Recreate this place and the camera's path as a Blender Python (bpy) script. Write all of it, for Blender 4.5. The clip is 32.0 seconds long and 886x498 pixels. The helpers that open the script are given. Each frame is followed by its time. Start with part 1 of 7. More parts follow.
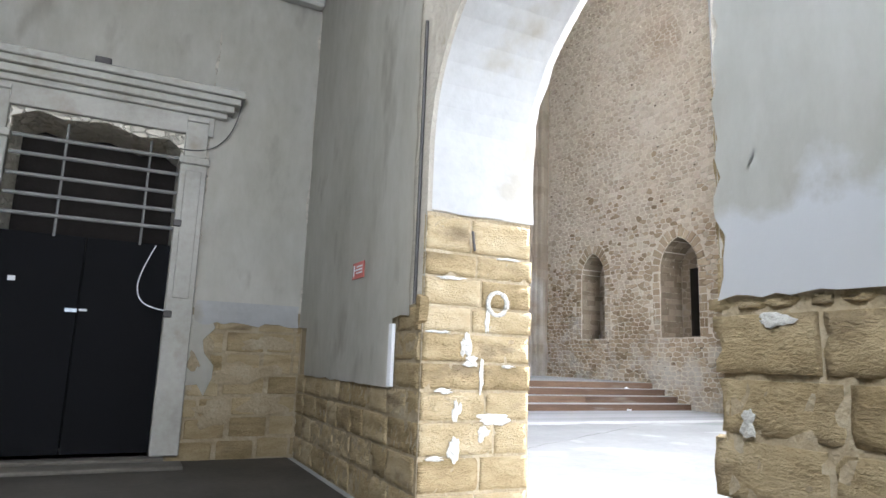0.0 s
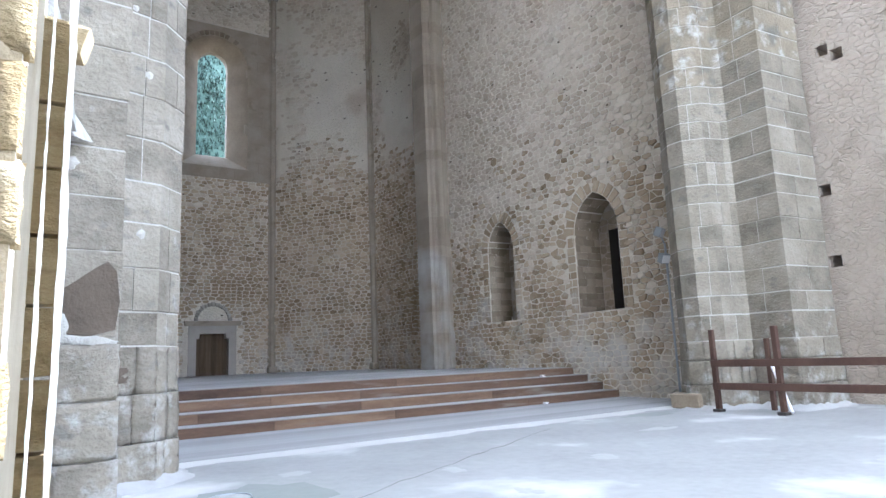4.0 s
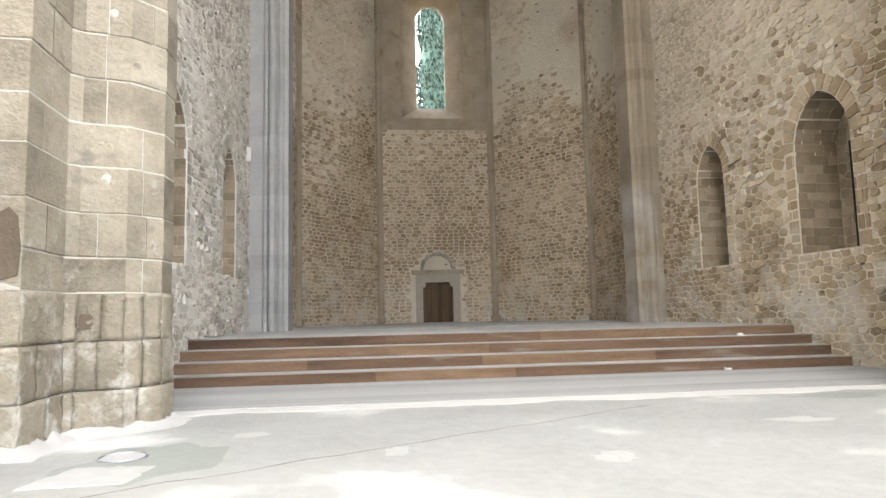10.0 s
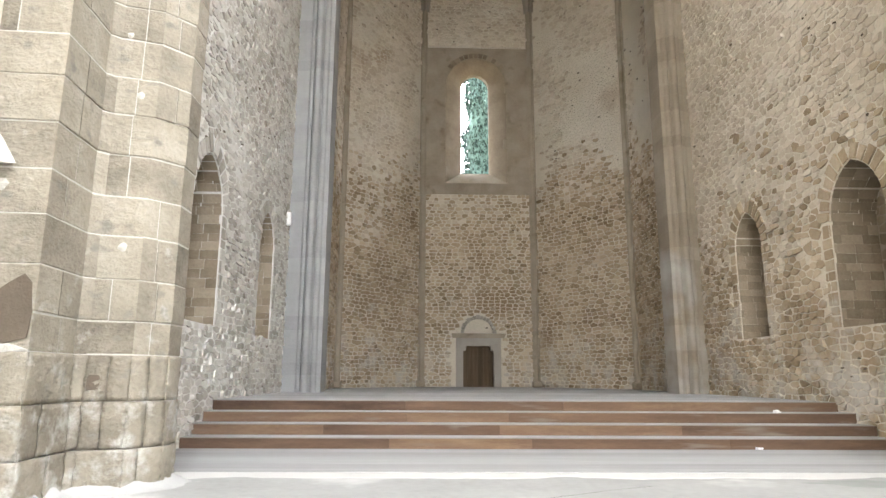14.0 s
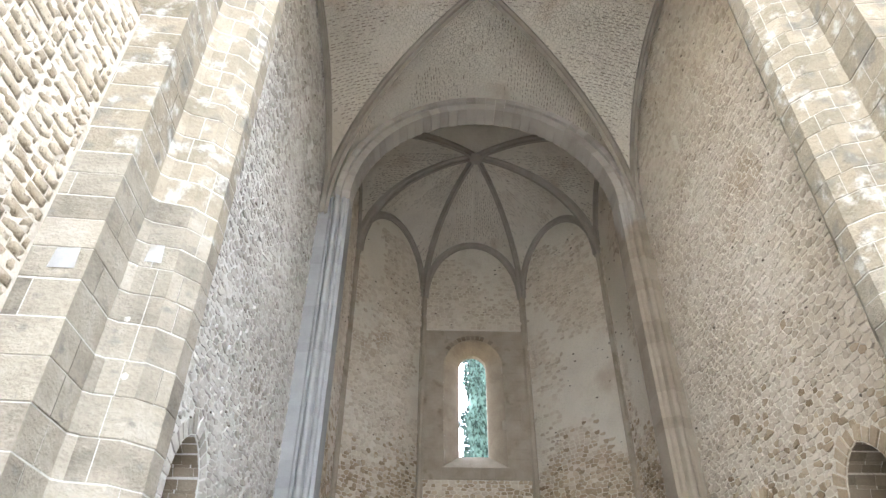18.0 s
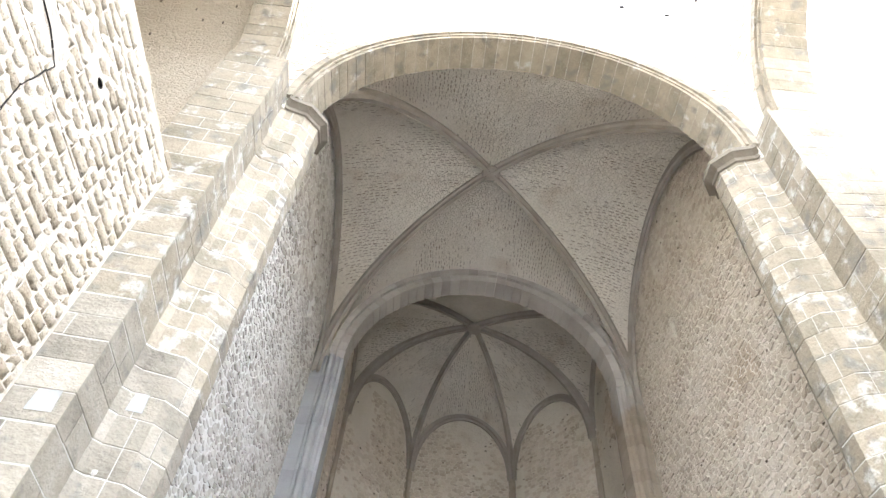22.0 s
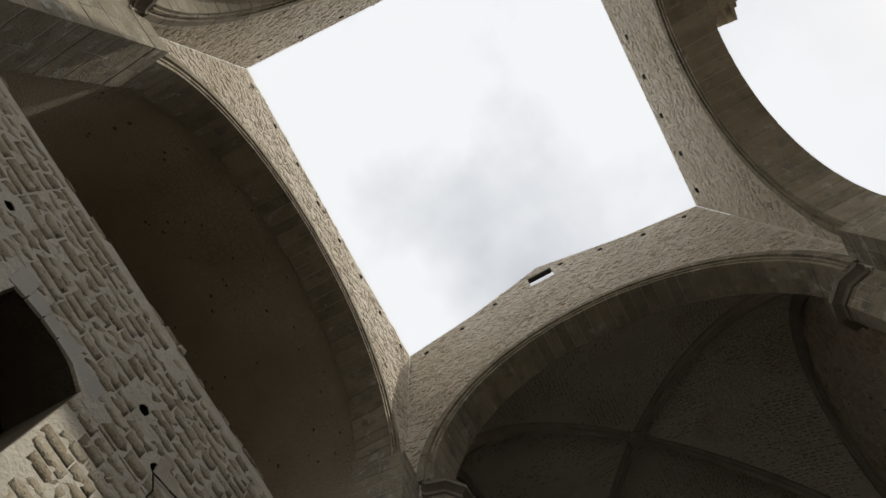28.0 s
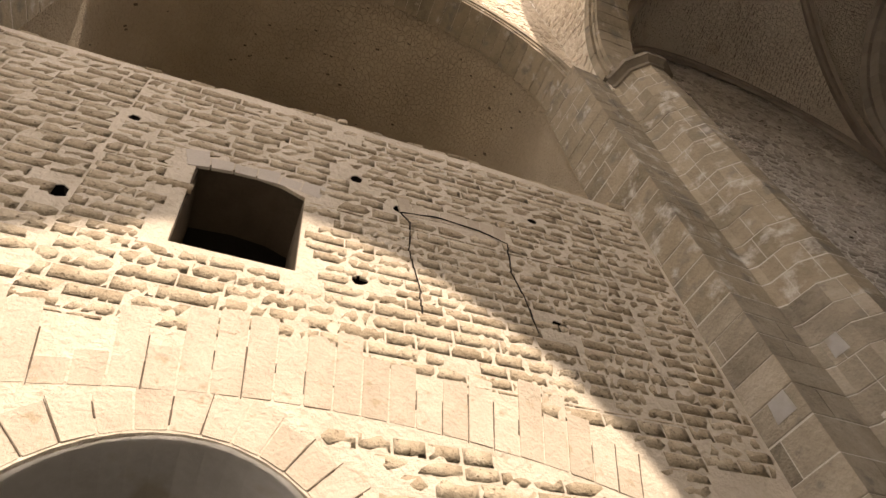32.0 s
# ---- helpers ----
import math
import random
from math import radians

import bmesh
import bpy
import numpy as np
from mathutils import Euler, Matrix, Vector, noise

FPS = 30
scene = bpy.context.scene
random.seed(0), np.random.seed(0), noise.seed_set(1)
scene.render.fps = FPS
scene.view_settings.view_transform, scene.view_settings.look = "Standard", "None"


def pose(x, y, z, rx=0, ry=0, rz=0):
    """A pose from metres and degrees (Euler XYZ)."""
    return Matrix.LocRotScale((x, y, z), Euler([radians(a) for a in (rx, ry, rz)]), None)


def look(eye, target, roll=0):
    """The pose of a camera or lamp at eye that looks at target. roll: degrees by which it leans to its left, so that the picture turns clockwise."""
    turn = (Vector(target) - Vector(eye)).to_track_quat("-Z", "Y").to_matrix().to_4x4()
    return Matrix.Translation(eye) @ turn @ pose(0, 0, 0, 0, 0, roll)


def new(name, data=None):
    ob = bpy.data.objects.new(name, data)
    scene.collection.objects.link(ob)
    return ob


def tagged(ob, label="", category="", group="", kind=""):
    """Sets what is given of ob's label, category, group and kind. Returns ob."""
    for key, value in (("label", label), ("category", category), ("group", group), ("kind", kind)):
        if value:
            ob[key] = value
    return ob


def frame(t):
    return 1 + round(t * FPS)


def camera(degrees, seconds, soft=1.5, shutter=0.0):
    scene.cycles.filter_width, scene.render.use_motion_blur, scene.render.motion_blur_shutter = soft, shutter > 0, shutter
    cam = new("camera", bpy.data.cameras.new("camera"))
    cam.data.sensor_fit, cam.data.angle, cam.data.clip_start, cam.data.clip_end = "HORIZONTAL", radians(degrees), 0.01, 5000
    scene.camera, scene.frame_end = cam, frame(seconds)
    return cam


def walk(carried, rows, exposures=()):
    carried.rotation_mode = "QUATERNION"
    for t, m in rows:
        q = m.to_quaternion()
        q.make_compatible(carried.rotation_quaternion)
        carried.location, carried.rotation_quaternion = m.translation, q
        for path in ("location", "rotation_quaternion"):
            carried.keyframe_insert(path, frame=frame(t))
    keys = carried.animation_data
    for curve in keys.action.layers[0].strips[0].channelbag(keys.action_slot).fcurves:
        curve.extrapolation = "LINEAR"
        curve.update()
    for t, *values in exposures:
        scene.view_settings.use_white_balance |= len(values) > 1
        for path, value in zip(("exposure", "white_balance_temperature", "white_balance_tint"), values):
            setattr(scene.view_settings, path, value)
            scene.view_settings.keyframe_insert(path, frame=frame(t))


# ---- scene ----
from mathutils.geometry import tessellate_polygon

# ---- camera and walk ----
cam = camera(69.6, 32.0, soft=1.5)
PATH = [
    (0, -9.789, -7.277, 1.424, 99.84, -2.03, -26.32),
    (0.5, -9.469, -6.703, 1.356, 101.67, -0, -25),
    (1, -9.173, -6.128, 1.343, 102.51, 0.59, -26.26),
    (1.5, -8.768, -5.597, 1.314, 101.71, 2, -30.27),
    (2, -8.36, -5.097, 1.288, 95.78, 1.1, -34.69),
    (2.5, -7.972, -4.874, 1.272, 94.91, 2.37, -39.68),
    (4.5, -5.872, -3.822, 1.383, 100.81, 2.71, -27.1),
    (5, -5.481, -3.687, 1.379, 101.3, 4.05, -20.21),
    (5.5, -5.034, -3.762, 1.379, 102.17, 4.47, -12.15),
    (6, -4.644, -3.619, 1.396, 102.3, 0.84, -9.59),
    (6.5, -4.276, -3.463, 1.362, 102.44, 2.61, -8.8),
    (7, -3.956, -3.275, 1.385, 104.29, 0.62, -7.77),
    (7.5, -3.657, -3.219, 1.431, 106.34, 3.26, -5.49),
    (8, -3.363, -3.234, 1.416, 104.93, 2.43, -5.21),
    (8.5, -2.995, -3.312, 1.401, 100.63, 1.46, -2.19),
    (9, -2.7, -3.354, 1.371, 96.68, -0.12, -4.19),
    (9.5, -2.432, -3.485, 1.341, 95.36, -0.54, -6.41),
    (10, -2.203, -3.541, 1.291, 95.8, 1.3, -6.28),
    (10.5, -1.954, -3.588, 1.314, 97.35, 0.82, -0.51),
    (11, -1.719, -3.727, 1.359, 97.64, -0.44, 3.09),
    (11.5, -1.547, -3.822, 1.382, 96.45, 0.64, 4.91),
    (12, -1.496, -3.803, 1.358, 96.79, -3.24, -2.63),
    (12.5, -1.463, -3.761, 1.361, 99.92, -3.59, -3.09),
    (13, -1.452, -3.791, 1.392, 100.36, -1.74, -1.75),
    (13.5, -1.435, -3.777, 1.412, 101.24, -2.82, -0.33),
    (14, -1.445, -3.744, 1.382, 101.3, -0.28, -1.44),
    (14.5, -1.355, -3.541, 1.302, 105.48, 0.86, -1.4),
    (15, -1.314, -3.55, 1.326, 110.41, 0.23, -0.94),
    (15.5, -1.281, -3.579, 1.32, 113.74, -0.1, -0.45),
    (17.5, -1.183, -3.696, 1.382, 124.1, 0.61, -0.87),
    (18, -1.154, -3.713, 1.404, 126.1, -0.4, -1.2),
    (18.5, -1.131, -3.726, 1.4, 126.76, -1, -0.91),
    (19, -1.108, -3.749, 1.392, 128.17, -2.56, -1.5),
    (19.5, -1.099, -3.775, 1.4, 130.23, -2.46, -2.53),
    (20, -1.117, -3.773, 1.413, 132.82, -2.13, -2.57),
    (20.5, -1.15, -3.756, 1.44, 136.26, -1.45, -2),
    (21, -1.184, -3.761, 1.471, 138.51, -1.76, -1.91),
    (21.5, -1.197, -3.779, 1.462, 140.01, -3.48, -4.04),
    (22, -1.205, -3.748, 1.481, 141.05, -3.7, -4.7),
    (22.5, -1.208, -3.739, 1.463, 142.97, -2.67, -4.27),
    (23, -1.236, -3.705, 1.469, 145.16, -2.39, -4.47),
    (23.5, -1.263, -3.689, 1.486, 149.8, -1.89, -3.71),
    (24, -1.263, -3.726, 1.519, 153.96, -1.57, -3.26),
    (24.5, -1.243, -3.746, 1.506, 157.78, -1.36, -2.97),
    (25, -1.246, -3.712, 1.527, 161.2, -0.83, -2.1),
    (25.5, -1.227, -3.742, 1.542, 164.26, -0.46, -1.13),
    (26, -1.256, -3.72, 1.527, 168.07, 0.14, 0.6),
    (26.5, -1.29, -3.793, 1.533, 171.76, 0.61, 4.2),
    (28.5, -1.46, -3.86, 1.478, 168.56, 3.04, 36.62),
    (29, -1.5, -3.803, 1.427, 167.14, 3.92, 44.89),
    (29.5, -1.481, -3.821, 1.415, 163.52, 4.16, 54.52),
    (30, -1.569, -3.73, 1.409, 157.79, 5.53, 60.92),
    (30.5, -1.583, -3.705, 1.383, 153.76, 6.3, 64.48),
    (31, -1.575, -3.691, 1.392, 150.23, 6.04, 66.93),
    (31.5, -1.586, -3.708, 1.383, 146.19, 5.07, 66.93),
    (32, -1.606, -3.704, 1.361, 142.69, 5.64, 68.81),
]
EXPOSURES = [(0.0, 2.9, 5650, 12), (1.0, 2.78, 5450, 12), (1.6, 2.6, 5350, 11), (2.2, 2.3, 5150, 12), (4.5, 2.6, 5100, 11), (6.0, 2.72, 5150, 10), (8.0, 2.8, 5950, 10), (10.0, 2.8, 6400, 10),
             (12.0, 2.82, 6350, 10), (13.5, 2.87, 6400, 10), (15.5, 2.92, 5800, 10), (19.0, 3.03, 5750, 10), (21.0, 3.09, 5680, 10), (22.0, 3.08, 5680, 11), (23.0, 3.02, 5750, 10), (24.0, 2.45, 6200, 10),
             (25.0, 1.35, 6300, 9), (25.5, 0.6, 6300, 9), (26.0, -0.35, 6200, 9), (26.6, -0.8, 6200, 8), (28.5, -1.02, 6700, 9), (29.2, -0.82, 7150, 11), (29.6, -0.42, 7700, 15), (30.0, 0.0, 8500, 21), (31.0, 0.68, 8400, 22), (32.0, 0.72, 8050, 22)]
walk(cam, [(t, pose(x, y, z, a, b, c)) for t, x, y, z, a, b, c in PATH], EXPOSURES)

# ---- world and sun ----
SUN = Vector((14.7, 1.6, 13.8)).normalized()
world = bpy.data.worlds.new("world")
scene.world = world
world.use_nodes = True
wn = world.node_tree.nodes
sky = wn.new("ShaderNodeTexSky")
sky.sky_type, sky.sun_disc = "NISHITA", False
sky.sun_elevation = math.asin(SUN.z)
sky.sun_rotation = math.atan2(SUN.x, SUN.y)
sky.air_density, sky.dust_density = 1.0, 2.0
SKY = 0.15
# thin broken cloud over the sky
wtc = wn.new("ShaderNodeTexCoord")
wno = wn.new("ShaderNodeTexNoise")
wno.inputs["Scale"].default_value, wno.inputs["Detail"].default_value = 2.2, 6.0
wra = wn.new("ShaderNodeValToRGB")
wra.color_ramp.elements[0].position, wra.color_ramp.elements[1].position = 0.30, 0.52
wra.color_ramp.elements[0].color = (0.55, 0.55, 0.55, 1)
wmi = wn.new("ShaderNodeMix")
wmi.data_type = "RGBA"
wmi.inputs["B"].default_value = (12.2, 12.3, 12.6, 1)
wl = world.node_tree.links
wl.new(wtc.outputs["Generated"], wno.inputs["Vector"])
wl.new(wno.outputs["Fac"], wra.inputs["Fac"])
wl.new(wra.outputs["Color"], wmi.inputs["Factor"])
wl.new(sky.outputs["Color"], wmi.inputs["A"])
bg = wn["Background"]
wl.new(wmi.outputs["Result"], bg.inputs["Color"])
bg.inputs["Strength"].default_value = SKY
sun_lamp = new("sun", bpy.data.lights.new("sun", "SUN"))
sun_lamp.data.energy, sun_lamp.data.angle, sun_lamp.data.color = 4.8, radians(0.6), (1.0, 0.95, 0.86)
sun_lamp.matrix_world = look((0, 0, 60), Vector((0, 0, 60)) - SUN)

# ---- materials ----
def material(name, cols, rough=0.9, scale=1.0, bump=0.4, grain=30.0, vary=0.5, random_by="", metal=0.0, stain=None, stretch=(1, 1, 1), relief=0.02, lime=None, band=None, cells=None):
    """cols: two to four base colours, spread by noise at two scales and, where told, by piece."""
    m = bpy.data.materials.new(name)
    m.use_nodes = True
    n, l = m.node_tree.nodes, m.node_tree.links
    p = n["Principled BSDF"]
    p.inputs["Roughness"].default_value, p.inputs["Metallic"].default_value = rough, metal
    p.inputs["Specular IOR Level"].default_value = 0.25
    tc = n.new("ShaderNodeTexCoord")
    mp = n.new("ShaderNodeMapping")
    mp.inputs["Scale"].default_value = stretch
    l.new(tc.outputs["Object"], mp.inputs["Vector"])
    big = n.new("ShaderNodeTexNoise")
    big.inputs["Scale"].default_value, big.inputs["Detail"].default_value, big.inputs["Roughness"].default_value = scale, 5, 0.6
    fine = n.new("ShaderNodeTexNoise")
    fine.inputs["Scale"].default_value, fine.inputs["Detail"].default_value, fine.inputs["Roughness"].default_value = grain, 4, 0.65
    l.new(mp.outputs["Vector"], big.inputs["Vector"])
    l.new(mp.outputs["Vector"], fine.inputs["Vector"])
    mix = n.new("ShaderNodeMath")
    mix.operation = "MULTIPLY_ADD"
    mix.inputs[1].default_value, mix.inputs[2].default_value = 0.45, 0.275
    l.new(fine.outputs["Fac"], mix.inputs[0])
    add = n.new("ShaderNodeMath")
    add.operation = "ADD"
    l.new(big.outputs["Fac"], add.inputs[0])
    l.new(mix.outputs[0], add.inputs[1])
    src = add
    if random_by:
        if random_by == "object":
            rn = n.new("ShaderNodeObjectInfo").outputs["Random"]
        else:
            rn = n.new("ShaderNodeNewGeometry").outputs["Random Per Island"]
        ad2 = n.new("ShaderNodeMath")
        ad2.operation = "MULTIPLY_ADD"
        ad2.inputs[1].default_value = vary
        l.new(rn, ad2.inputs[0])
        sb = n.new("ShaderNodeMath")
        sb.operation = "SUBTRACT"
        sb.inputs[1].default_value = vary / 2
        l.new(add.outputs[0], sb.inputs[0])
        l.new(sb.outputs[0], ad2.inputs[2])
        src = ad2
    mr = n.new("ShaderNodeMapRange")
    mr.inputs["From Min"].default_value, mr.inputs["From Max"].default_value = 0.6, 1.4
    l.new(src.outputs[0], mr.inputs["Value"])
    ramp = n.new("ShaderNodeValToRGB")
    e = ramp.color_ramp.elements
    e[0].position, e[0].color = 0.0, (*cols[0], 1)
    e[1].position, e[1].color = 1.0, (*cols[-1], 1)
    for i, c in enumerate(cols[1:-1]):
        e.new((i + 1) / (len(cols) - 1)).color = (*c, 1)
    l.new(mr.outputs["Result"], ramp.inputs["Fac"])
    out = ramp.outputs["Color"]
    if stain:
        sn = n.new("ShaderNodeTexNoise")
        sn.inputs["Scale"].default_value, sn.inputs["Detail"].default_value = stain[0], 8
        l.new(mp.outputs["Vector"], sn.inputs["Vector"])
        sr = n.new("ShaderNodeValToRGB")
        sr.color_ramp.elements[0].position, sr.color_ramp.elements[1].position = stain[1], stain[1] + 0.12
        l.new(sn.outputs["Fac"], sr.inputs["Fac"])
        sm = n.new("ShaderNodeMix")
        sm.data_type = "RGBA"
        l.new(sr.outputs["Color"], sm.inputs["Factor"])
        l.new(out, sm.inputs["A"])
        sm.inputs["B"].default_value = (*stain[2], 1)
        out = sm.outputs["Result"]
    if lime:
        # lime wash splashed over the lower courses, with ragged edges
        ln = n.new("ShaderNodeTexNoise")
        ln.inputs["Scale"].default_value, ln.inputs["Detail"].default_value, ln.inputs["Roughness"].default_value = lime[0], 9, 0.65
        geo = n.new("ShaderNodeNewGeometry")
        sp = n.new("ShaderNodeSeparateXYZ")
        l.new(geo.outputs["Position"], sp.inputs["Vector"])
        l.new(geo.outputs["Position"], ln.inputs["Vector"])
        zr = n.new("ShaderNodeMapRange")
        zr.inputs["From Min"].default_value, zr.inputs["From Max"].default_value = 0.0, lime[2]
        zr.inputs["To Min"].default_value, zr.inputs["To Max"].default_value = 0.10, -0.10
        l.new(sp.outputs["Z"], zr.inputs["Value"])
        la = n.new("ShaderNodeMath")
        l.new(ln.outputs["Fac"], la.inputs[0])
        l.new(zr.outputs["Result"], la.inputs[1])
        lr = n.new("ShaderNodeValToRGB")
        lr.color_ramp.elements[0].position, lr.color_ramp.elements[1].position = lime[1], lime[1] + 0.17
        l.new(la.outputs[0], lr.inputs["Fac"])
        lm = n.new("ShaderNodeMix")
        lm.data_type = "RGBA"
        l.new(lr.outputs["Color"], lm.inputs["Factor"])
        l.new(out, lm.inputs["A"])
        lm.inputs["B"].default_value = (*lime[3], 1)
        out = lm.outputs["Result"]
    if band:
        # newer plaster up to a ragged, slanting line
        geo = n.new("ShaderNodeNewGeometry")
        vm = n.new("ShaderNodeVectorMath")
        vm.operation = "DOT_PRODUCT"
        vm.inputs[1].default_value = band[0]
        l.new(geo.outputs["Position"], vm.inputs[0])
        bn = n.new("ShaderNodeTexNoise")
        bn.inputs["Scale"].default_value, bn.inputs["Detail"].default_value, bn.inputs["Roughness"].default_value = 1.8, 8, 0.6
        l.new(geo.outputs["Position"], bn.inputs["Vector"])
        ba = n.new("ShaderNodeMath")
        ba.operation = "MULTIPLY_ADD"
        ba.inputs[1].default_value = 0.9
        l.new(bn.outputs["Fac"], ba.inputs[0])
        l.new(vm.outputs["Value"], ba.inputs[2])
        br = n.new("ShaderNodeMapRange")
        br.inputs["From Min"].default_value, br.inputs["From Max"].default_value = band[1] + 0.06 + 0.45, band[1] - 0.06 + 0.45
        l.new(ba.outputs[0], br.inputs["Value"])
        bx = n.new("ShaderNodeMix")
        bx.data_type = "RGBA"
        l.new(br.outputs["Result"], bx.inputs["Factor"])
        l.new(out, bx.inputs["A"])
        bx.inputs["B"].default_value = (*band[2], 1)
        out = bx.outputs["Result"]
    l.new(out, p.inputs["Base Color"])
    height = add.outputs[0]
    if cells:
        # rubble telling through the coat: cells (per metre, depth, flattening, tone), joints a little darker
        wob = n.new("ShaderNodeMix")
        wob.data_type = "RGBA"
        wob.blend_type = "LINEAR_LIGHT"
        wob.inputs["Factor"].default_value = 0.12
        cm = n.new("ShaderNodeMapping")
        cm.inputs["Scale"].default_value = cells[2]
        l.new(tc.outputs["Object"], cm.inputs["Vector"])
        l.new(cm.outputs["Vector"], wob.inputs["A"])
        cn = n.new("ShaderNodeTexNoise")
        cn.inputs["Scale"].default_value, cn.inputs["Detail"].default_value = cells[0] * 0.8, 3
        l.new(cm.outputs["Vector"], cn.inputs["Vector"])
        l.new(cn.outputs["Color"], wob.inputs["B"])
        vo = n.new("ShaderNodeTexVoronoi")
        vo.feature = "DISTANCE_TO_EDGE"
        vo.inputs["Scale"].default_value = cells[0]
        l.new(wob.outputs["Result"], vo.inputs["Vector"])
        vr = n.new("ShaderNodeMapRange")
        vr.inputs["From Max"].default_value = 0.10
        l.new(vo.outputs["Distance"], vr.inputs["Value"])
        ph = n.new("ShaderNodeMath")
        ph.operation = "MULTIPLY_ADD"
        ph.inputs[1].default_value = cells[1]
        l.new(vr.outputs["Result"], ph.inputs[0])
        l.new(height, ph.inputs[2])
        height = ph.outputs[0]
        ck = n.new("ShaderNodeMapRange")
        ck.inputs["From Max"].default_value, ck.inputs["To Min"].default_value, ck.inputs["To Max"].default_value = 0.06, cells[3], 1.0
        l.new(vo.outputs["Distance"], ck.inputs["Value"])
        cx = n.new("ShaderNodeMix")
        cx.data_type, cx.blend_type = "RGBA", "MULTIPLY"
        cx.inputs["Factor"].default_value = 1.0
        l.new(out, cx.inputs["A"])
        l.new(ck.outputs["Result"], cx.inputs["B"])
        l.new(cx.outputs["Result"], p.inputs["Base Color"])
    bp = n.new("ShaderNodeBump")
    bp.inputs["Strength"].default_value, bp.inputs["Distance"].default_value = bump, relief
    l.new(height, bp.inputs["Height"])
    l.new(bp.outputs["Normal"], p.inputs["Normal"])
    return m


MORTAR = material("lime mortar", [(0.57, 0.52, 0.43), (0.67, 0.62, 0.525), (0.74, 0.695, 0.605)], scale=0.4, grain=8, bump=1.0, relief=0.07, stain=(0.35, 0.60, (0.52, 0.45, 0.36)), cells=(5.5, 0.5, (1, 1, 1.5), 0.92))
GREYMORTAR = material("pale grey mortar", [(0.60, 0.585, 0.55), (0.69, 0.675, 0.64), (0.76, 0.745, 0.71)], scale=0.4, grain=8, bump=1.0, relief=0.07)
RUBBLE = material("rubble stone", [(0.215, 0.163, 0.10), (0.355, 0.28, 0.19), (0.47, 0.385, 0.275), (0.585, 0.50, 0.375)], scale=0.35, grain=14, bump=1.0, vary=0.55, random_by="island", relief=0.08, stain=(0.3, 0.57, (0.30, 0.225, 0.145)), lime=(1.1, 0.51, 6.0, (0.54, 0.515, 0.465)))
RUBBLE_UP = material("lime-washed rubble stone", [(0.37, 0.31, 0.235), (0.53, 0.465, 0.37), (0.63, 0.565, 0.47), (0.71, 0.65, 0.56)], scale=0.35, grain=14, bump=1.0, vary=0.4, random_by="island", relief=0.08, stain=(0.25, 0.62, (0.42, 0.34, 0.245)))
WEBJOINT = material("open web joint", [(0.20, 0.165, 0.125), (0.29, 0.25, 0.20), (0.38, 0.335, 0.275)], scale=0.8, grain=14, bump=1.0, vary=0.6, random_by="island", relief=0.05)
RUBBLE_PALE_S = material("pale rubble stone single", [(0.31, 0.285, 0.245), (0.46, 0.435, 0.39), (0.57, 0.545, 0.50), (0.66, 0.64, 0.60)], scale=0.35, grain=14, bump=1.0, vary=0.55, random_by="object", relief=0.06)
RUBBLE_S = material("rubble stone single", [(0.215, 0.163, 0.10), (0.355, 0.28, 0.19), (0.47, 0.385, 0.275), (0.585, 0.50, 0.375)], scale=0.35, grain=14, bump=1.0, vary=0.55, random_by="object", relief=0.08, stain=(0.3, 0.57, (0.30, 0.225, 0.145)), lime=(1.1, 0.51, 6.0, (0.54, 0.515, 0.465)))
RUBBLE_PALE = material("pale rubble stone", [(0.31, 0.285, 0.245), (0.46, 0.435, 0.39), (0.57, 0.545, 0.50), (0.66, 0.64, 0.60)], scale=0.35, grain=14, bump=1.0, vary=0.55, random_by="island", relief=0.06)
ASHLAR = material("weathered ashlar", [(0.115, 0.10, 0.077), (0.215, 0.191, 0.15), (0.295, 0.264, 0.21), (0.37, 0.334, 0.275)], scale=1.5, grain=16, bump=1.0, vary=0.35, random_by="object", relief=0.06, stretch=(1, 1, 1.3), stain=(3.2, 0.60, (0.19, 0.175, 0.148)), lime=(2.6, 0.58, 4.0, (0.46, 0.447, 0.41)))
ASHLAR_I = material("weathered ashlar joined", [(0.133, 0.113, 0.079), (0.221, 0.192, 0.14), (0.285, 0.246, 0.183), (0.347, 0.304, 0.232)], scale=1.5, grain=16, bump=1.0, vary=0.35, random_by="island", relief=0.06, stain=(2.0, 0.57, (0.17, 0.155, 0.13)), lime=(2.3, 0.58, 40.0, (0.50, 0.485, 0.445)))
GREYSTONE = material("grey dressed stone", [(0.29, 0.265, 0.23), (0.39, 0.365, 0.325), (0.47, 0.44, 0.40)], scale=0.7, grain=24, bump=0.5, vary=0.4, random_by="island")
JOINT = material("pale joint mortar", [(0.35, 0.328, 0.285), (0.45, 0.427, 0.38), (0.55, 0.527, 0.48)], scale=2, grain=20, bump=0.8, relief=0.04)
TUFF = material("ochre tuff", [(0.17, 0.122, 0.057), (0.275, 0.207, 0.107), (0.35, 0.275, 0.157), (0.42, 0.348, 0.225)], scale=2.6, grain=34, bump=1.0, vary=0.4, random_by="object", relief=0.05, stretch=(1, 1, 2.4), stain=(1.5, 0.59, (0.17, 0.125, 0.07)))
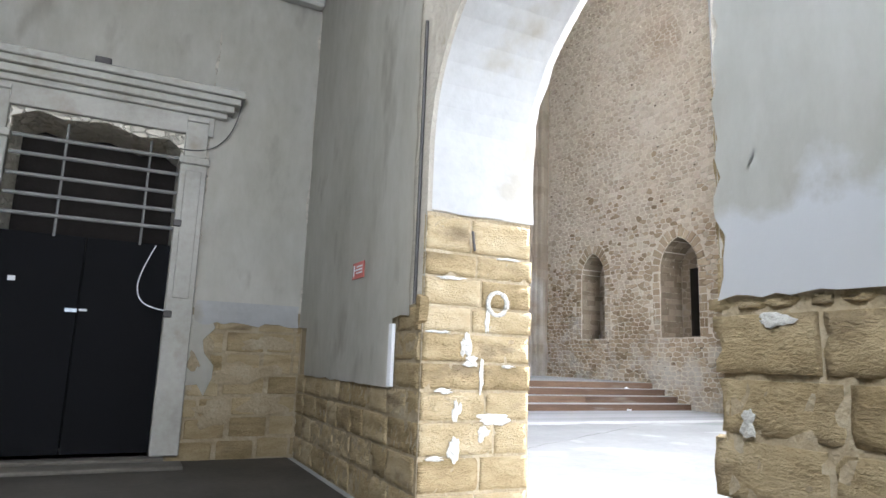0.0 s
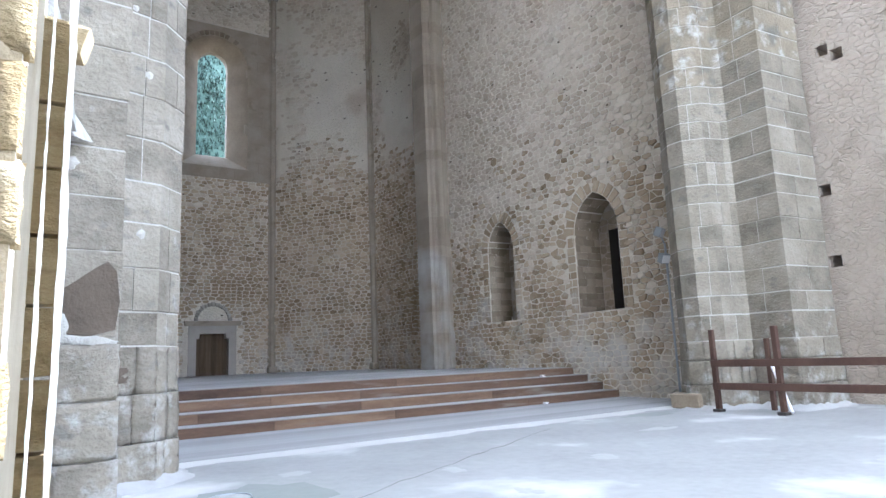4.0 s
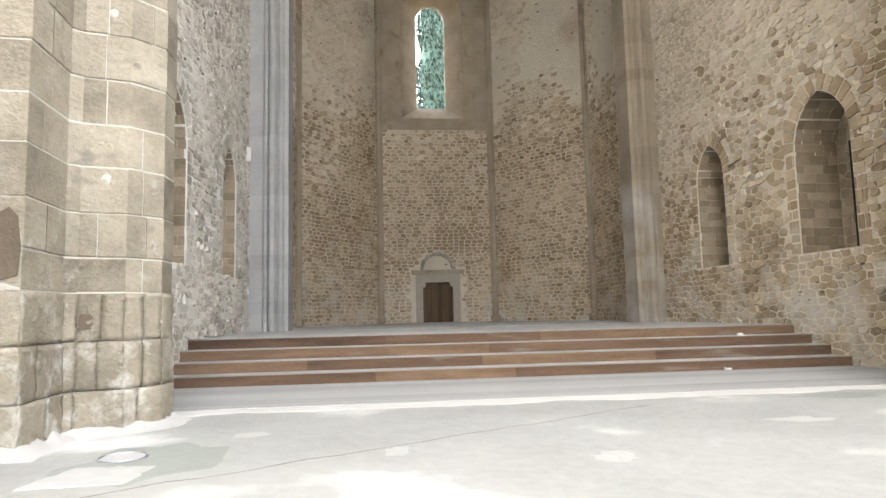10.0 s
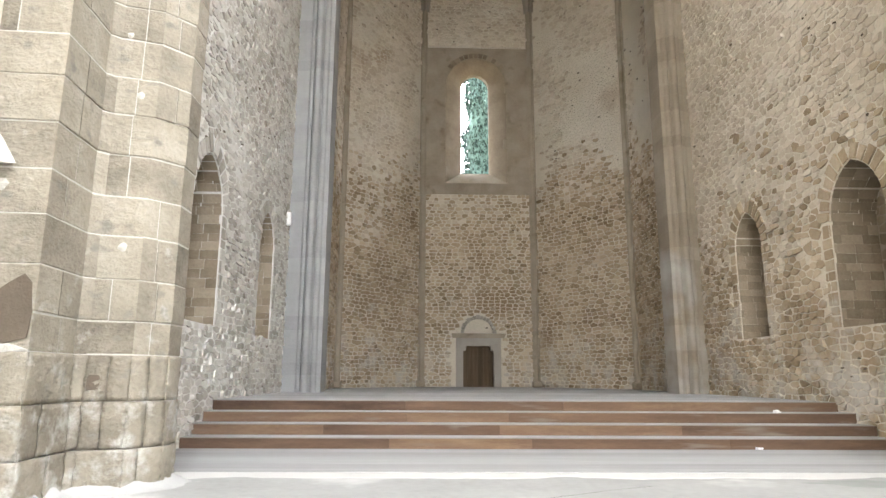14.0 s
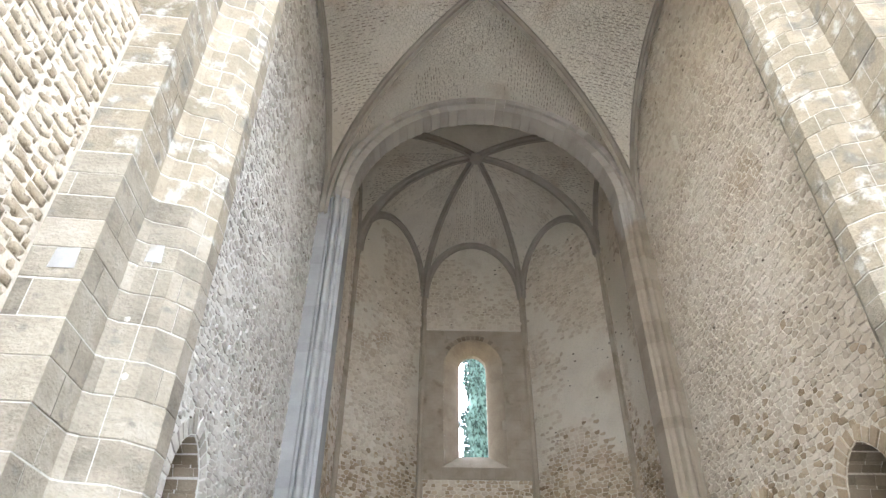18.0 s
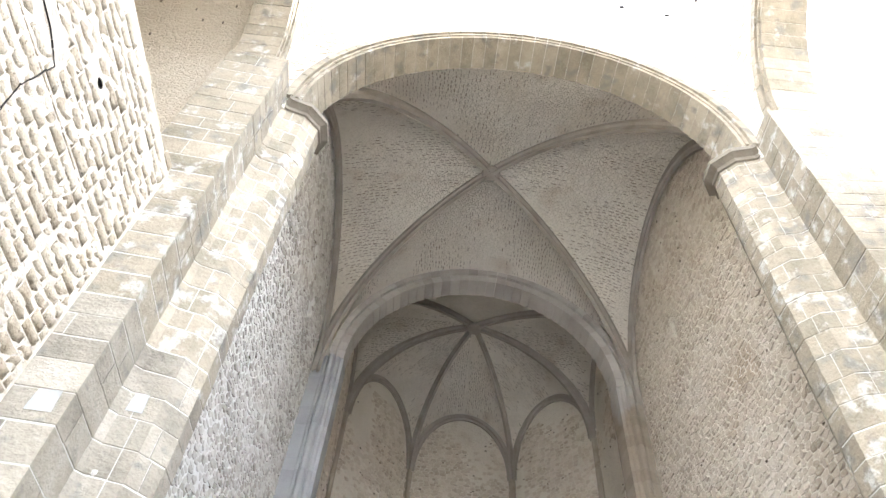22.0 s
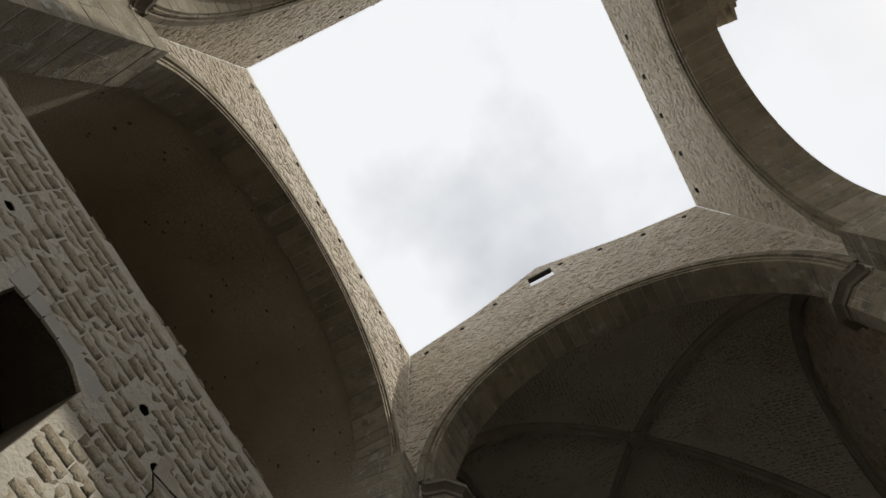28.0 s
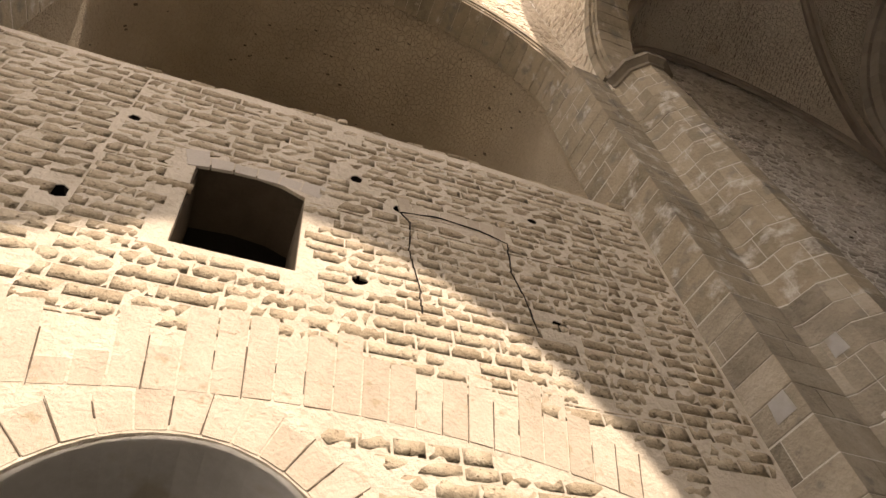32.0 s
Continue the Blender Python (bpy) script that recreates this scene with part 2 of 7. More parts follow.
WALLBLOCK = material("sunburnt limestone block", [(0.18, 0.143, 0.094), (0.285, 0.238, 0.168), (0.375, 0.324, 0.24), (0.45, 0.398, 0.308)], scale=4.0, grain=26, bump=1.0, vary=0.35, random_by="object", relief=0.06, stain=(17.0, 0.585, (0.115, 0.088, 0.055)))
VOUSS = material("cream voussoir stone", [(0.335, 0.29, 0.228), (0.415, 0.367, 0.298), (0.485, 0.437, 0.365)], scale=2.0, grain=20, bump=0.9, vary=0.35, random_by="object", relief=0.05, stain=(6.0, 0.62, (0.32, 0.27, 0.19)))
WALLBLOCK_I = material("sunburnt limestone joined", [(0.18, 0.143, 0.094), (0.285, 0.238, 0.168), (0.375, 0.324, 0.24), (0.45, 0.398, 0.308)], scale=4.0, grain=26, bump=1.0, vary=0.35, random_by="island", relief=0.06, stain=(17.0, 0.585, (0.115, 0.088, 0.055)))
PLASTER = material("worn grey plaster", [(0.433, 0.411, 0.339), (0.587, 0.563, 0.482), (0.68, 0.654, 0.58), (0.762, 0.741, 0.679)], scale=0.8, grain=6, bump=0.4, stain=(1.3, 0.59, (0.47, 0.44, 0.37)), stretch=(1.6, 1.6, 0.7))
PLASTER_R = material("grey plaster with a newer white field", [(0.34, 0.33, 0.28), (0.47, 0.46, 0.405), (0.55, 0.54, 0.49), (0.62, 0.61, 0.57)], scale=0.8, grain=6, bump=0.4, stain=(1.3, 0.60, (0.40, 0.375, 0.315)), stretch=(1.6, 1.6, 0.7), band=((0, 0, 1.0), 2.13, (0.66, 0.665, 0.67)))
PLASTER_W = material("white lime plaster", [(0.475, 0.47, 0.446), (0.598, 0.594, 0.575), (0.703, 0.698, 0.684)], scale=1.6, grain=10, bump=0.5, stain=(1.6, 0.56, (0.50, 0.47, 0.40)))
VPLASTER = material("old vault plaster", [(0.53, 0.485, 0.41), (0.66, 0.615, 0.535), (0.74, 0.70, 0.62)], scale=0.45, grain=6, bump=1.0, relief=0.08, stain=(0.4, 0.62, (0.50, 0.42, 0.33)), cells=(7.0, 0.35, (1, 1, 1), 0.88))
CONCRETE = material("dusty concrete floor", [(0.213, 0.213, 0.205), (0.303, 0.302, 0.289), (0.377, 0.373, 0.361)], scale=0.45, grain=7, bump=0.15, rough=0.7, stain=(0.45, 0.57, (0.54, 0.535, 0.52)))
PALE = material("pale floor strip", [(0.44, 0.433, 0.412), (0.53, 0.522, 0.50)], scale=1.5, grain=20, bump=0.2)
BOARD = material("weathered grey board", [(0.25, 0.246, 0.238), (0.315, 0.311, 0.303), (0.375, 0.371, 0.364)], scale=0.6, grain=20, bump=0.3, vary=0.4, random_by="object", stretch=(0.25, 3, 3))
RISER = material("brown stained board", [(0.066, 0.042, 0.03), (0.115, 0.073, 0.05), (0.165, 0.106, 0.07), (0.235, 0.158, 0.10)], scale=1.1, grain=16, bump=0.35, vary=0.55, random_by="object", stretch=(0.5, 3, 4), stain=(1.4, 0.60, (0.19, 0.155, 0.125)))
DOORSTEP = material("dark doorstep stone", [(0.07, 0.062, 0.05), (0.12, 0.108, 0.09), (0.17, 0.155, 0.132)], scale=1.5, grain=14, bump=0.5)
NOSING = material("worn pale tread edge", [(0.22, 0.19, 0.165), (0.34, 0.31, 0.285)], scale=0.8, grain=24, bump=0.3, stretch=(0.3, 3, 3))
OLDWOOD = material("old brown door wood", [(0.052, 0.036, 0.023), (0.103, 0.075, 0.048), (0.149, 0.113, 0.076)], scale=1.2, grain=30, bump=0.4, vary=0.3, random_by="object", stretch=(4, 4, 0.4))
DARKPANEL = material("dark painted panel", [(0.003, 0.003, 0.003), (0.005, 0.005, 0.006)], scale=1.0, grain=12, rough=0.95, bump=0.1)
IRON = material("dark iron", [(0.05, 0.047, 0.044), (0.11, 0.10, 0.095)], scale=3, grain=40, rough=0.6, metal=0.6, bump=0.2)
RAILWOOD = material("dark red brown timber", [(0.045, 0.026, 0.020), (0.085, 0.05, 0.038), (0.12, 0.075, 0.056)], scale=1.5, grain=26, bump=0.4, stretch=(1, 1, 0.5))
GREYMETAL = material("grey galvanised metal", [(0.28, 0.31, 0.34), (0.42, 0.45, 0.48)], scale=3, grain=30, rough=0.45, metal=0.7, bump=0.05)
RED = material("red sign paint", [(0.40, 0.10, 0.08), (0.50, 0.15, 0.12)], scale=4, grain=30, rough=0.5, bump=0.05)
WHITE = material("white paint", [(0.72, 0.72, 0.72), (0.80, 0.80, 0.80)], scale=4, grain=30, rough=0.6, bump=0.1)
# Near-black base colour stands in for the shade inside hollows and unlit openings
DARK = material("near-black cavity colour", [(0.012, 0.010, 0.008), (0.025, 0.021, 0.018)], scale=2, grain=20, bump=0.5, rough=1.0)
LEAF = material("cypress foliage", [(0.006, 0.016, 0.012), (0.02, 0.045, 0.036), (0.085, 0.14, 0.12)], scale=3.5, grain=12, rough=0.8, bump=0.3, vary=1.3, random_by="island")
BARK = material("bark", [(0.06, 0.045, 0.035), (0.11, 0.085, 0.065)], scale=3, grain=20, bump=0.6)
EARTH = material("dry ground", [(0.16, 0.13, 0.09), (0.25, 0.21, 0.15)], scale=0.3, grain=8, bump=0.4)
SCREED = material("pale screed", [(0.31, 0.305, 0.292), (0.378, 0.374, 0.361), (0.43, 0.426, 0.413)], scale=1.2, grain=9, bump=0.2)
DAMP = material("greenish damp concrete", [(0.19, 0.205, 0.187), (0.24, 0.255, 0.234), (0.285, 0.297, 0.276)], scale=1.4, grain=9, bump=0.15, rough=0.7)
WEED = material("green weed", [(0.03, 0.09, 0.02), (0.07, 0.17, 0.04)], scale=4, grain=20, bump=0.2, vary=0.6, random_by="island")
TVPLASTER = material("brown transept vault mortar", [(0.27, 0.23, 0.172), (0.36, 0.31, 0.235), (0.44, 0.385, 0.30)], scale=0.45, grain=14, bump=1.0, relief=0.06, cells=(6.0, 0.35, (1, 1, 1.4), 0.91))
TUFFBED = material("tan joint mortar", [(0.20, 0.155, 0.085), (0.30, 0.24, 0.15), (0.42, 0.37, 0.27)], scale=3, grain=24, bump=0.8, relief=0.04)
FILLMORTAR = material("cream wall mortar", [(0.385, 0.342, 0.272), (0.468, 0.425, 0.35), (0.545, 0.503, 0.428)], scale=1.4, grain=12, bump=1.0, relief=0.07, stain=(5.0, 0.62, (0.36, 0.31, 0.235)))
REVEAL = material("dark brown stone", [(0.08, 0.064, 0.048), (0.14, 0.112, 0.083)], scale=3, grain=20, bump=0.8, relief=0.04)
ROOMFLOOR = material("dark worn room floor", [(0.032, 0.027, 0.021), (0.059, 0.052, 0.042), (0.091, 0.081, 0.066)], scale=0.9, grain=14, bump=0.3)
# Darker than the pier stone: the capitals' shaded undersides are in the colour
DARKCAP = material("shade-darkened brown stone", [(0.10, 0.085, 0.065), (0.17, 0.148, 0.115), (0.24, 0.21, 0.165)], scale=2, grain=24, bump=0.8, relief=0.03)
RIBSTONE = material("brown grey rib stone", [(0.22, 0.195, 0.16), (0.31, 0.28, 0.24), (0.39, 0.355, 0.305)], scale=1.2, grain=16, bump=0.9, relief=0.04)
BARS = material("dull grey iron bars", [(0.16, 0.155, 0.145), (0.24, 0.235, 0.22)], scale=3, grain=30, rough=0.7, bump=0.3)
MORTAR_BROWN = material("brown weathered mortar", [(0.275, 0.232, 0.185), (0.375, 0.325, 0.268), (0.465, 0.41, 0.345)], scale=0.6, grain=14, bump=0.9, relief=0.05, cells=(4.5, 0.4, (1, 1, 1.8), 0.96))
DAUB = material("daubed lime mortar", [(0.36, 0.342, 0.298), (0.44, 0.425, 0.383), (0.515, 0.503, 0.465)], scale=5, grain=18, bump=1.0, relief=0.05)
# Cool grey puts sky light into the left pilaster's colour
GREYPIL = material("cool grey pilaster stone", [(0.25, 0.253, 0.252), (0.335, 0.338, 0.335), (0.41, 0.413, 0.408)], scale=0.7, grain=20, bump=0.6, vary=0.3, random_by="island")
TANPIL = material("tan pilaster stone", [(0.205, 0.17, 0.126), (0.275, 0.234, 0.18), (0.345, 0.30, 0.24)], scale=0.7, grain=20, bump=0.6, vary=0.35, random_by="island", stain=(0.22, 0.55, (0.44, 0.43, 0.405)))
PORTALSTONE = material("worn portal stone", [(0.264, 0.251, 0.211), (0.361, 0.348, 0.308), (0.44, 0.427, 0.387)], scale=1.5, grain=12, bump=0.6, stain=(2.0, 0.60, (0.28, 0.255, 0.205)))
NICHESTONE = material("brown niche stone", [(0.162, 0.128, 0.088), (0.27, 0.223, 0.162), (0.392, 0.331, 0.25)], scale=0.8, grain=16, bump=1.0, vary=0.5, random_by="island", relief=0.05)
DRESSED = material("smooth brown dressed stone", [(0.25, 0.21, 0.155), (0.34, 0.295, 0.23), (0.42, 0.37, 0.30)], scale=1.3, grain=16, bump=0.6, vary=0.12, random_by="island", stain=(1.2, 0.60, (0.23, 0.19, 0.135)))
CEIL = material("grey plaster ceiling", [(0.34, 0.33, 0.29), (0.45, 0.44, 0.40)], scale=0.8, grain=14, bump=0.2)


# ---- mesh helpers ----
def mesh_object(name, verts, faces, mat, parent=None, label="", category="", group="", kind="", smooth=False):
    me = bpy.data.meshes.new(name)
    me.from_pydata([tuple(v) for v in verts], [], [tuple(f) for f in faces])
    me.materials.append(mat)
    if smooth:
        me.polygons.foreach_set("use_smooth", [True] * len(me.polygons))
    me.update()
    ob = new(name, me)
    if parent:
        ob.parent = parent
    return tagged(ob, label, category, group, kind)


def empty(name, at=(0, 0, 0), label="", category="", group="", kind=""):
    ob = new(name)
    ob.empty_display_size = 0.2
    ob.location = at
    return tagged(ob, label, category, group, kind)


def part(name, bm, mat, parent, label=""):
    """Links a bmesh as one mesh object under a thing; its coordinates are the world's."""
    me = bpy.data.meshes.new(name)
    bmesh.ops.recalc_face_normals(bm, faces=bm.faces)
    bm.to_mesh(me)
    bm.free()
    me.materials.append(mat)
    ob = new(name, me)
    if parent:
        ob.parent = parent
        base = parent
        off = Vector(parent.location)
        while base.parent:
            base = base.parent
            off = off + Vector(base.location)
        ob.matrix_parent_inverse = Matrix.Translation(-off)
    return tagged(ob, label)


def box(bm, x0, x1, y0, y1, z0, z1, bevel=0.0, jitter=0.0):
    vs = [bm.verts.new((x + random.uniform(-jitter, jitter), y + random.uniform(-jitter, jitter), z + random.uniform(-jitter, jitter)))
          for x in (x0, x1) for y in (y0, y1) for z in (z0, z1)]
    fs = [bm.faces.new([vs[i] for i in f]) for f in ((0, 1, 3, 2), (4, 6, 7, 5), (0, 4, 5, 1), (2, 3, 7, 6), (0, 2, 6, 4), (1, 5, 7, 3))]
    if bevel:
        es = list({e for f in fs for e in f.edges})
        bmesh.ops.bevel(bm, geom=es, offset=bevel, segments=1, affect="EDGES", clamp_overlap=True)
    return vs


def boxed(*a, **k):
    bm = bmesh.new()
    box(bm, *a, **k)
    return bm


def rod(bm, a, b, r, n=8):
    a, b = Vector(a), Vector(b)
    q = (b - a).to_track_quat("Z", "Y").to_matrix()
    rings = []
    for p in (a, b):
        rings.append([bm.verts.new(p + q @ Vector((r * math.cos(2 * math.pi * i / n), r * math.sin(2 * math.pi * i / n), 0))) for i in range(n)])
    for i in range(n):
        bm.faces.new((rings[0][i], rings[0][(i + 1) % n], rings[1][(i + 1) % n], rings[1][i]))
    bm.faces.new(rings[0][::-1])
    bm.faces.new(rings[1])


def rodded(*a, **k):
    bm = bmesh.new()
    rod(bm, *a, **k)
    return bm


def plane_map(o, u, w):
    """Maps (along, up, out) to the world on an upright plane: o the origin, u along, w outwards."""
    o, u, w = np.array(o, float), np.array(u, float), np.array(w, float)
    u, w = u / np.linalg.norm(u), w / np.linalg.norm(w)
    return lambda a, b, c: tuple(o + u * a + np.array((0, 0, 1.0)) * b + w * c)


def panel(name, fmap, outer, holes, depth, mat, parent=None, back=True, **tags):
    """An upright slab with real openings: outer and holes are outlines in (along, up); it reaches depth behind its face."""
    loops = [outer] + holes
    flat = [p for lp in loops for p in lp]
    tris = tessellate_polygon([[Vector((p[0], p[1], 0)) for p in lp] for lp in loops])
    n = len(flat)
    verts = [fmap(a, b, 0) for a, b in flat] + [fmap(a, b, -depth) for a, b in flat]
    faces = [tuple(t) for t in tris] + ([tuple(i + n for i in t[::-1]) for t in tris] if back else [])
    k = 0
    for lp in loops:
        m = len(lp)
        for i in range(m):
            a, b = k + i, k + (i + 1) % m
            faces.append((a, b, b + n, a + n))
        k += m
    me = bpy.data.meshes.new(name)
    me.from_pydata(verts, [], faces)
    bm = bmesh.new()
    bm.from_mesh(me)
    bmesh.ops.recalc_face_normals(bm, faces=bm.faces)
    bm.to_mesh(me)
    bm.free()
    me.materials.append(mat)
    ob = new(name, me)
    if parent:
        ob.parent = parent
    return tagged(ob, **tags)


def arch_outline(a0, a1, b0, spring, apex=None, n=12):
    """Outline of an opening with a round head, or a pointed one where apex is over the half width."""
    c, r = (a0 + a1) / 2, (a1 - a0) / 2
    rise = (apex - spring) if apex else r
    pts = [(a0, b0), (a1, b0)]
    if rise <= r * 1.02:
        for i in range(n + 1):
            t = math.pi * i / n
            pts.append((c + r * math.cos(t), spring + rise * math.sin(t)))
    else:
        R = (r * r + rise * rise) / (2 * r)
        top = math.asin(min(1, rise / R))
        for i in range(n // 2 + 1):
            t = top * i / (n // 2)
            pts.append((a1 - R + R * math.cos(t), spring + R * math.sin(t)))
        for i in range(1, n // 2 + 1):
            t = top * (1 - i / (n // 2))
            pts.append((a0 + R - R * math.cos(t), spring + R * math.sin(t)))
    return pts


def inside(a, b, poly, grow=0.0):
    ca, cb = sum(p[0] for p in poly) / len(poly), sum(p[1] for p in poly) / len(poly)
    hit = False
    for i in range(len(poly)):
        (x0, y0), (x1, y1) = poly[i], poly[i - 1]
        for_grow = lambda x, y: (x + math.copysign(grow, x - ca), y + math.copysign(grow, y - cb))
        (x0, y0), (x1, y1) = for_grow(x0, y0), for_grow(x1, y1)
        if (y0 > b) != (y1 > b) and a < (x1 - x0) * (b - y0) / (y1 - y0 + 1e-12) + x0:
            hit = not hit
    return hit


class Stones:
    """Gathers stones on surfaces; each is an uneven eight-sided piece with its own depth."""
    def __init__(self, seed):
        self.v, self.f, self.r = [], [], random.Random(seed)
        self.v2, self.f2, self.singles, self.bevel = [], [], [], 0.02

    def stone(self, fmap, a0, a1, b0, b1, proud, gap=0.012, irregular=0.25, sink=0.03):
        r = self.r
        w, h = a1 - a0, b1 - b0
        ca, cb = (a0 + a1) / 2, (b0 + b1) / 2
        hw, hh = w / 2 - gap, h / 2 - gap
        if hw < 0.01 or hh < 0.01:
            return
        k = irregular
        cx, cy = hw * (1 - k * r.uniform(0.3, 1.6)), hh * (1 - k * r.uniform(0.3, 1.6))
        pts = [(-cx, -hh), (cx, -hh), (hw, -cy), (hw, cy), (cx, hh), (-cx, hh), (-hw, cy), (-hw, -cy)]
        j = k * 0.35 * min(hw, hh)
        pts = [(x + r.uniform(-j, j), y + r.uniform(-j, j)) for x, y in pts]
        tilt_a, tilt_b = r.uniform(-0.3, 0.3) * proud, r.uniform(-0.3, 0.3) * proud
        n = len(self.v)
        s = 1 - min(0.22, self.bevel / min(hw, hh))
        for x, y in pts:
            self.v.append(fmap(ca + x, cb + y, -sink))
        for x, y in pts:
            self.v.append(fmap(ca + x * s, cb + y * s, proud + tilt_a * x / hw + tilt_b * y / hh))
        for i in range(8):
            m = (i + 1) % 8
            self.f.append((n + i, n + m, n + 8 + m, n + 8 + i))
        self.f.append(tuple(n + 8 + i for i in range(8)))

    def poly(self, fmap, pts, proud, gap=0.008, sink=0.03):
        """A stone with the given eight corners, drawn in by the joint."""
        r = self.r
        ca, cb = sum(p[0] for p in pts) / 8, sum(p[1] for p in pts) / 8
        half = min(max(p[0] for p in pts) - min(p[0] for p in pts), max(p[1] for p in pts) - min(p[1] for p in pts)) / 2
        if half < 0.03:
            return
        k = 1 - gap / half
        s = k * (1 - min(0.2, 0.016 / half))
        ta, tb = r.uniform(-0.5, 0.5) * proud / half, r.uniform(-0.5, 0.5) * proud / half
        n = len(self.v)
        for x, y in pts:
            self.v.append(fmap(ca + (x - ca) * k, cb + (y - cb) * k, -sink))
        for x, y in pts:
            self.v.append(fmap(ca + (x - ca) * s, cb + (y - cb) * s, proud + ta * (x - ca) + tb * (y - cb)))
        for i in range(8):
            m = (i + 1) % 8
            self.f.append((n + i, n + m, n + 8 + m, n + 8 + i))
        self.f.append(tuple(n + 8 + i for i in range(8)))

    def rubble(self, fmap, a0, a1, b0, b1, h, l, keep=None, proud=(0.005, 0.03), gap=0.009, jitter=0.40, pick=None, veil=None):
        """Random rubble: uneven many-sided stones that share their joints. pick sends a stone to the single pieces, veil to a second lot."""
        r = self.r
        na, nb = max(2, round((a1 - a0) / l)), max(2, round((b1 - b0) / h))
        ua, ub = (a1 - a0) / na, (b1 - b0) / nb
        seeds = {}
        for j in range(-1, nb + 1):
            shift = r.uniform(-0.5, 0.5)
            for i in range(-1, na + 1):
                if 0 < i < na - 1 and 0 < j < nb - 1 and r.random() < 0.07:
                    continue
                seeds[i, j] = (i + 0.5 + shift + r.uniform(-jitter, jitter), j + 0.5 + r.uniform(-jitter, jitter) * 0.5)
        for (i, j), (sx, sy) in seeds.items():
            ca, cb = a0 + sx * ua, b0 + sy * ub
            if not (a0 <= ca <= a1 and b0 <= cb <= b1) or (keep and not keep(ca, cb, r)):
                continue
            x0, x1, y0, y1 = max(sx - 1.7, 0), min(sx + 1.7, na), max(sy - 1.6, 0), min(sy + 1.6, nb)
            cell = [(x0, y0), (x1, y0), (x1, y1), (x0, y1)]
            for dj in (-2, -1, 0, 1, 2):
                for di in (-3, -2, -1, 0, 1, 2, 3):
                    q = seeds.get((i + di, j + dj)) if di or dj else None
                    if q is None:
                        continue
                    nx, ny = q[0] - sx, q[1] - sy
                    lim = (nx * (q[0] + sx) + ny * (q[1] + sy)) / 2
                    side = [nx * p[0] + ny * p[1] - lim for p in cell]
                    if max(side) <= 0:
                        continue
                    cut = []
                    for k in range(len(cell)):
                        p, d, p2, d2 = cell[k - 1], side[k - 1], cell[k], side[k]
                        if (d <= 0) != (d2 <= 0):
                            t = d / (d - d2)
                            cut.append((p[0] + (p2[0] - p[0]) * t, p[1] + (p2[1] - p[1]) * t))
                        if d2 <= 0:
                            cut.append(p2)
                    cell = cut
                    if len(cell) < 3:
                        break
                if len(cell) < 3:
                    break
            if len(cell) < 3:
                continue
            pts = [(a0 + x * ua, b0 + y * ub) for x, y in cell]
            # worn corners
            worn = []
            for k in range(len(pts)):
                p, q = pts[k - 1], pts[k]
                w0, w1 = r.uniform(0.03, 0.11), r.uniform(0.03, 0.11)
                worn += [(p[0] + (q[0] - p[0]) * w0, p[1] + (q[1] - p[1]) * w0), (q[0] + (p[0] - q[0]) * w1, q[1] + (p[1] - q[1]) * w1)]
            washed = veil and veil(ca, cb, r)
            self.slab(fmap, worn, r.uniform(*proud) * (0.8 if washed else 1.0), gap, pick and pick(ca, cb), washed)

    def slab(self, fmap, pts, proud, gap, single=False, veiled=False, sink=0.03):
        """One stone with the given corners, drawn in by the joint, its face a little tilted."""
        r, n = self.r, len(pts)
        ca, cb = sum(p[0] for p in pts) / n, sum(p[1] for p in pts) / n
        half = min(max(p[0] for p in pts) - min(p[0] for p in pts), max(p[1] for p in pts) - min(p[1] for p in pts)) / 2
        if half < 0.028:
            return
        g = gap * r.uniform(0.5, 1.5)
        k = 1 - min(0.4, g / half)
        s = k * (1 - min(0.2, 0.014 / half))
        ta, tb = r.uniform(-0.4, 0.4) * proud / half, r.uniform(-0.5, 0.3) * proud / half
        v = [fmap(ca + (x - ca) * k, cb + (y - cb) * k, -sink) for x, y in pts]
        v += [fmap(ca + (x - ca) * s, cb + (y - cb) * s, proud + ta * (x - ca) + tb * (y - cb)) for x, y in pts]
        f = [(i, (i + 1) % n, n + (i + 1) % n, n + i) for i in range(n)] + [tuple(range(n, 2 * n))]
        if single and len(self.singles) < 300:
            self.singles.append((v, f))
            return
        lot_v, lot_f = (self.v2, self.f2) if veiled else (self.v, self.f)
        o = len(lot_v)
        lot_v.extend(v)
        lot_f.extend(tuple(x + o for x in q) for q in f)

    def field(self, fmap, a0, a1, b0, b1, h, l, keep=None, proud=(0.005, 0.03), gap=0.008, irregular=0.25, even=0.3, wave=0.03):
        """Courses of stones of height h and length l over a rectangle."""
        r = self.r
        b = b0
        ph = r.uniform(0, 6)
        while b < b1 - 0.3 * h:
            hh = min(h * r.uniform(1 - even, 1 + even), b1 - b)
            a = a0 - r.uniform(0, l)
            while a < a1:
                ll = l * r.uniform(1 - 1.4 * even, 1 + 1.6 * even)
                s0, s1 = max(a, a0), min(a + ll, a1)
                off = wave * math.sin((s0 + s1) * 0.9 + ph + b)
                if s1 - s0 > 0.05 and (keep is None or keep((s0 + s1) / 2, b + hh / 2, r)):
                    self.stone(fmap, s0, s1, b + off + r.uniform(-1, 1) * 0.1 * even * h, b + hh + off, r.uniform(*proud), gap, irregular)
                a += ll
            b += hh

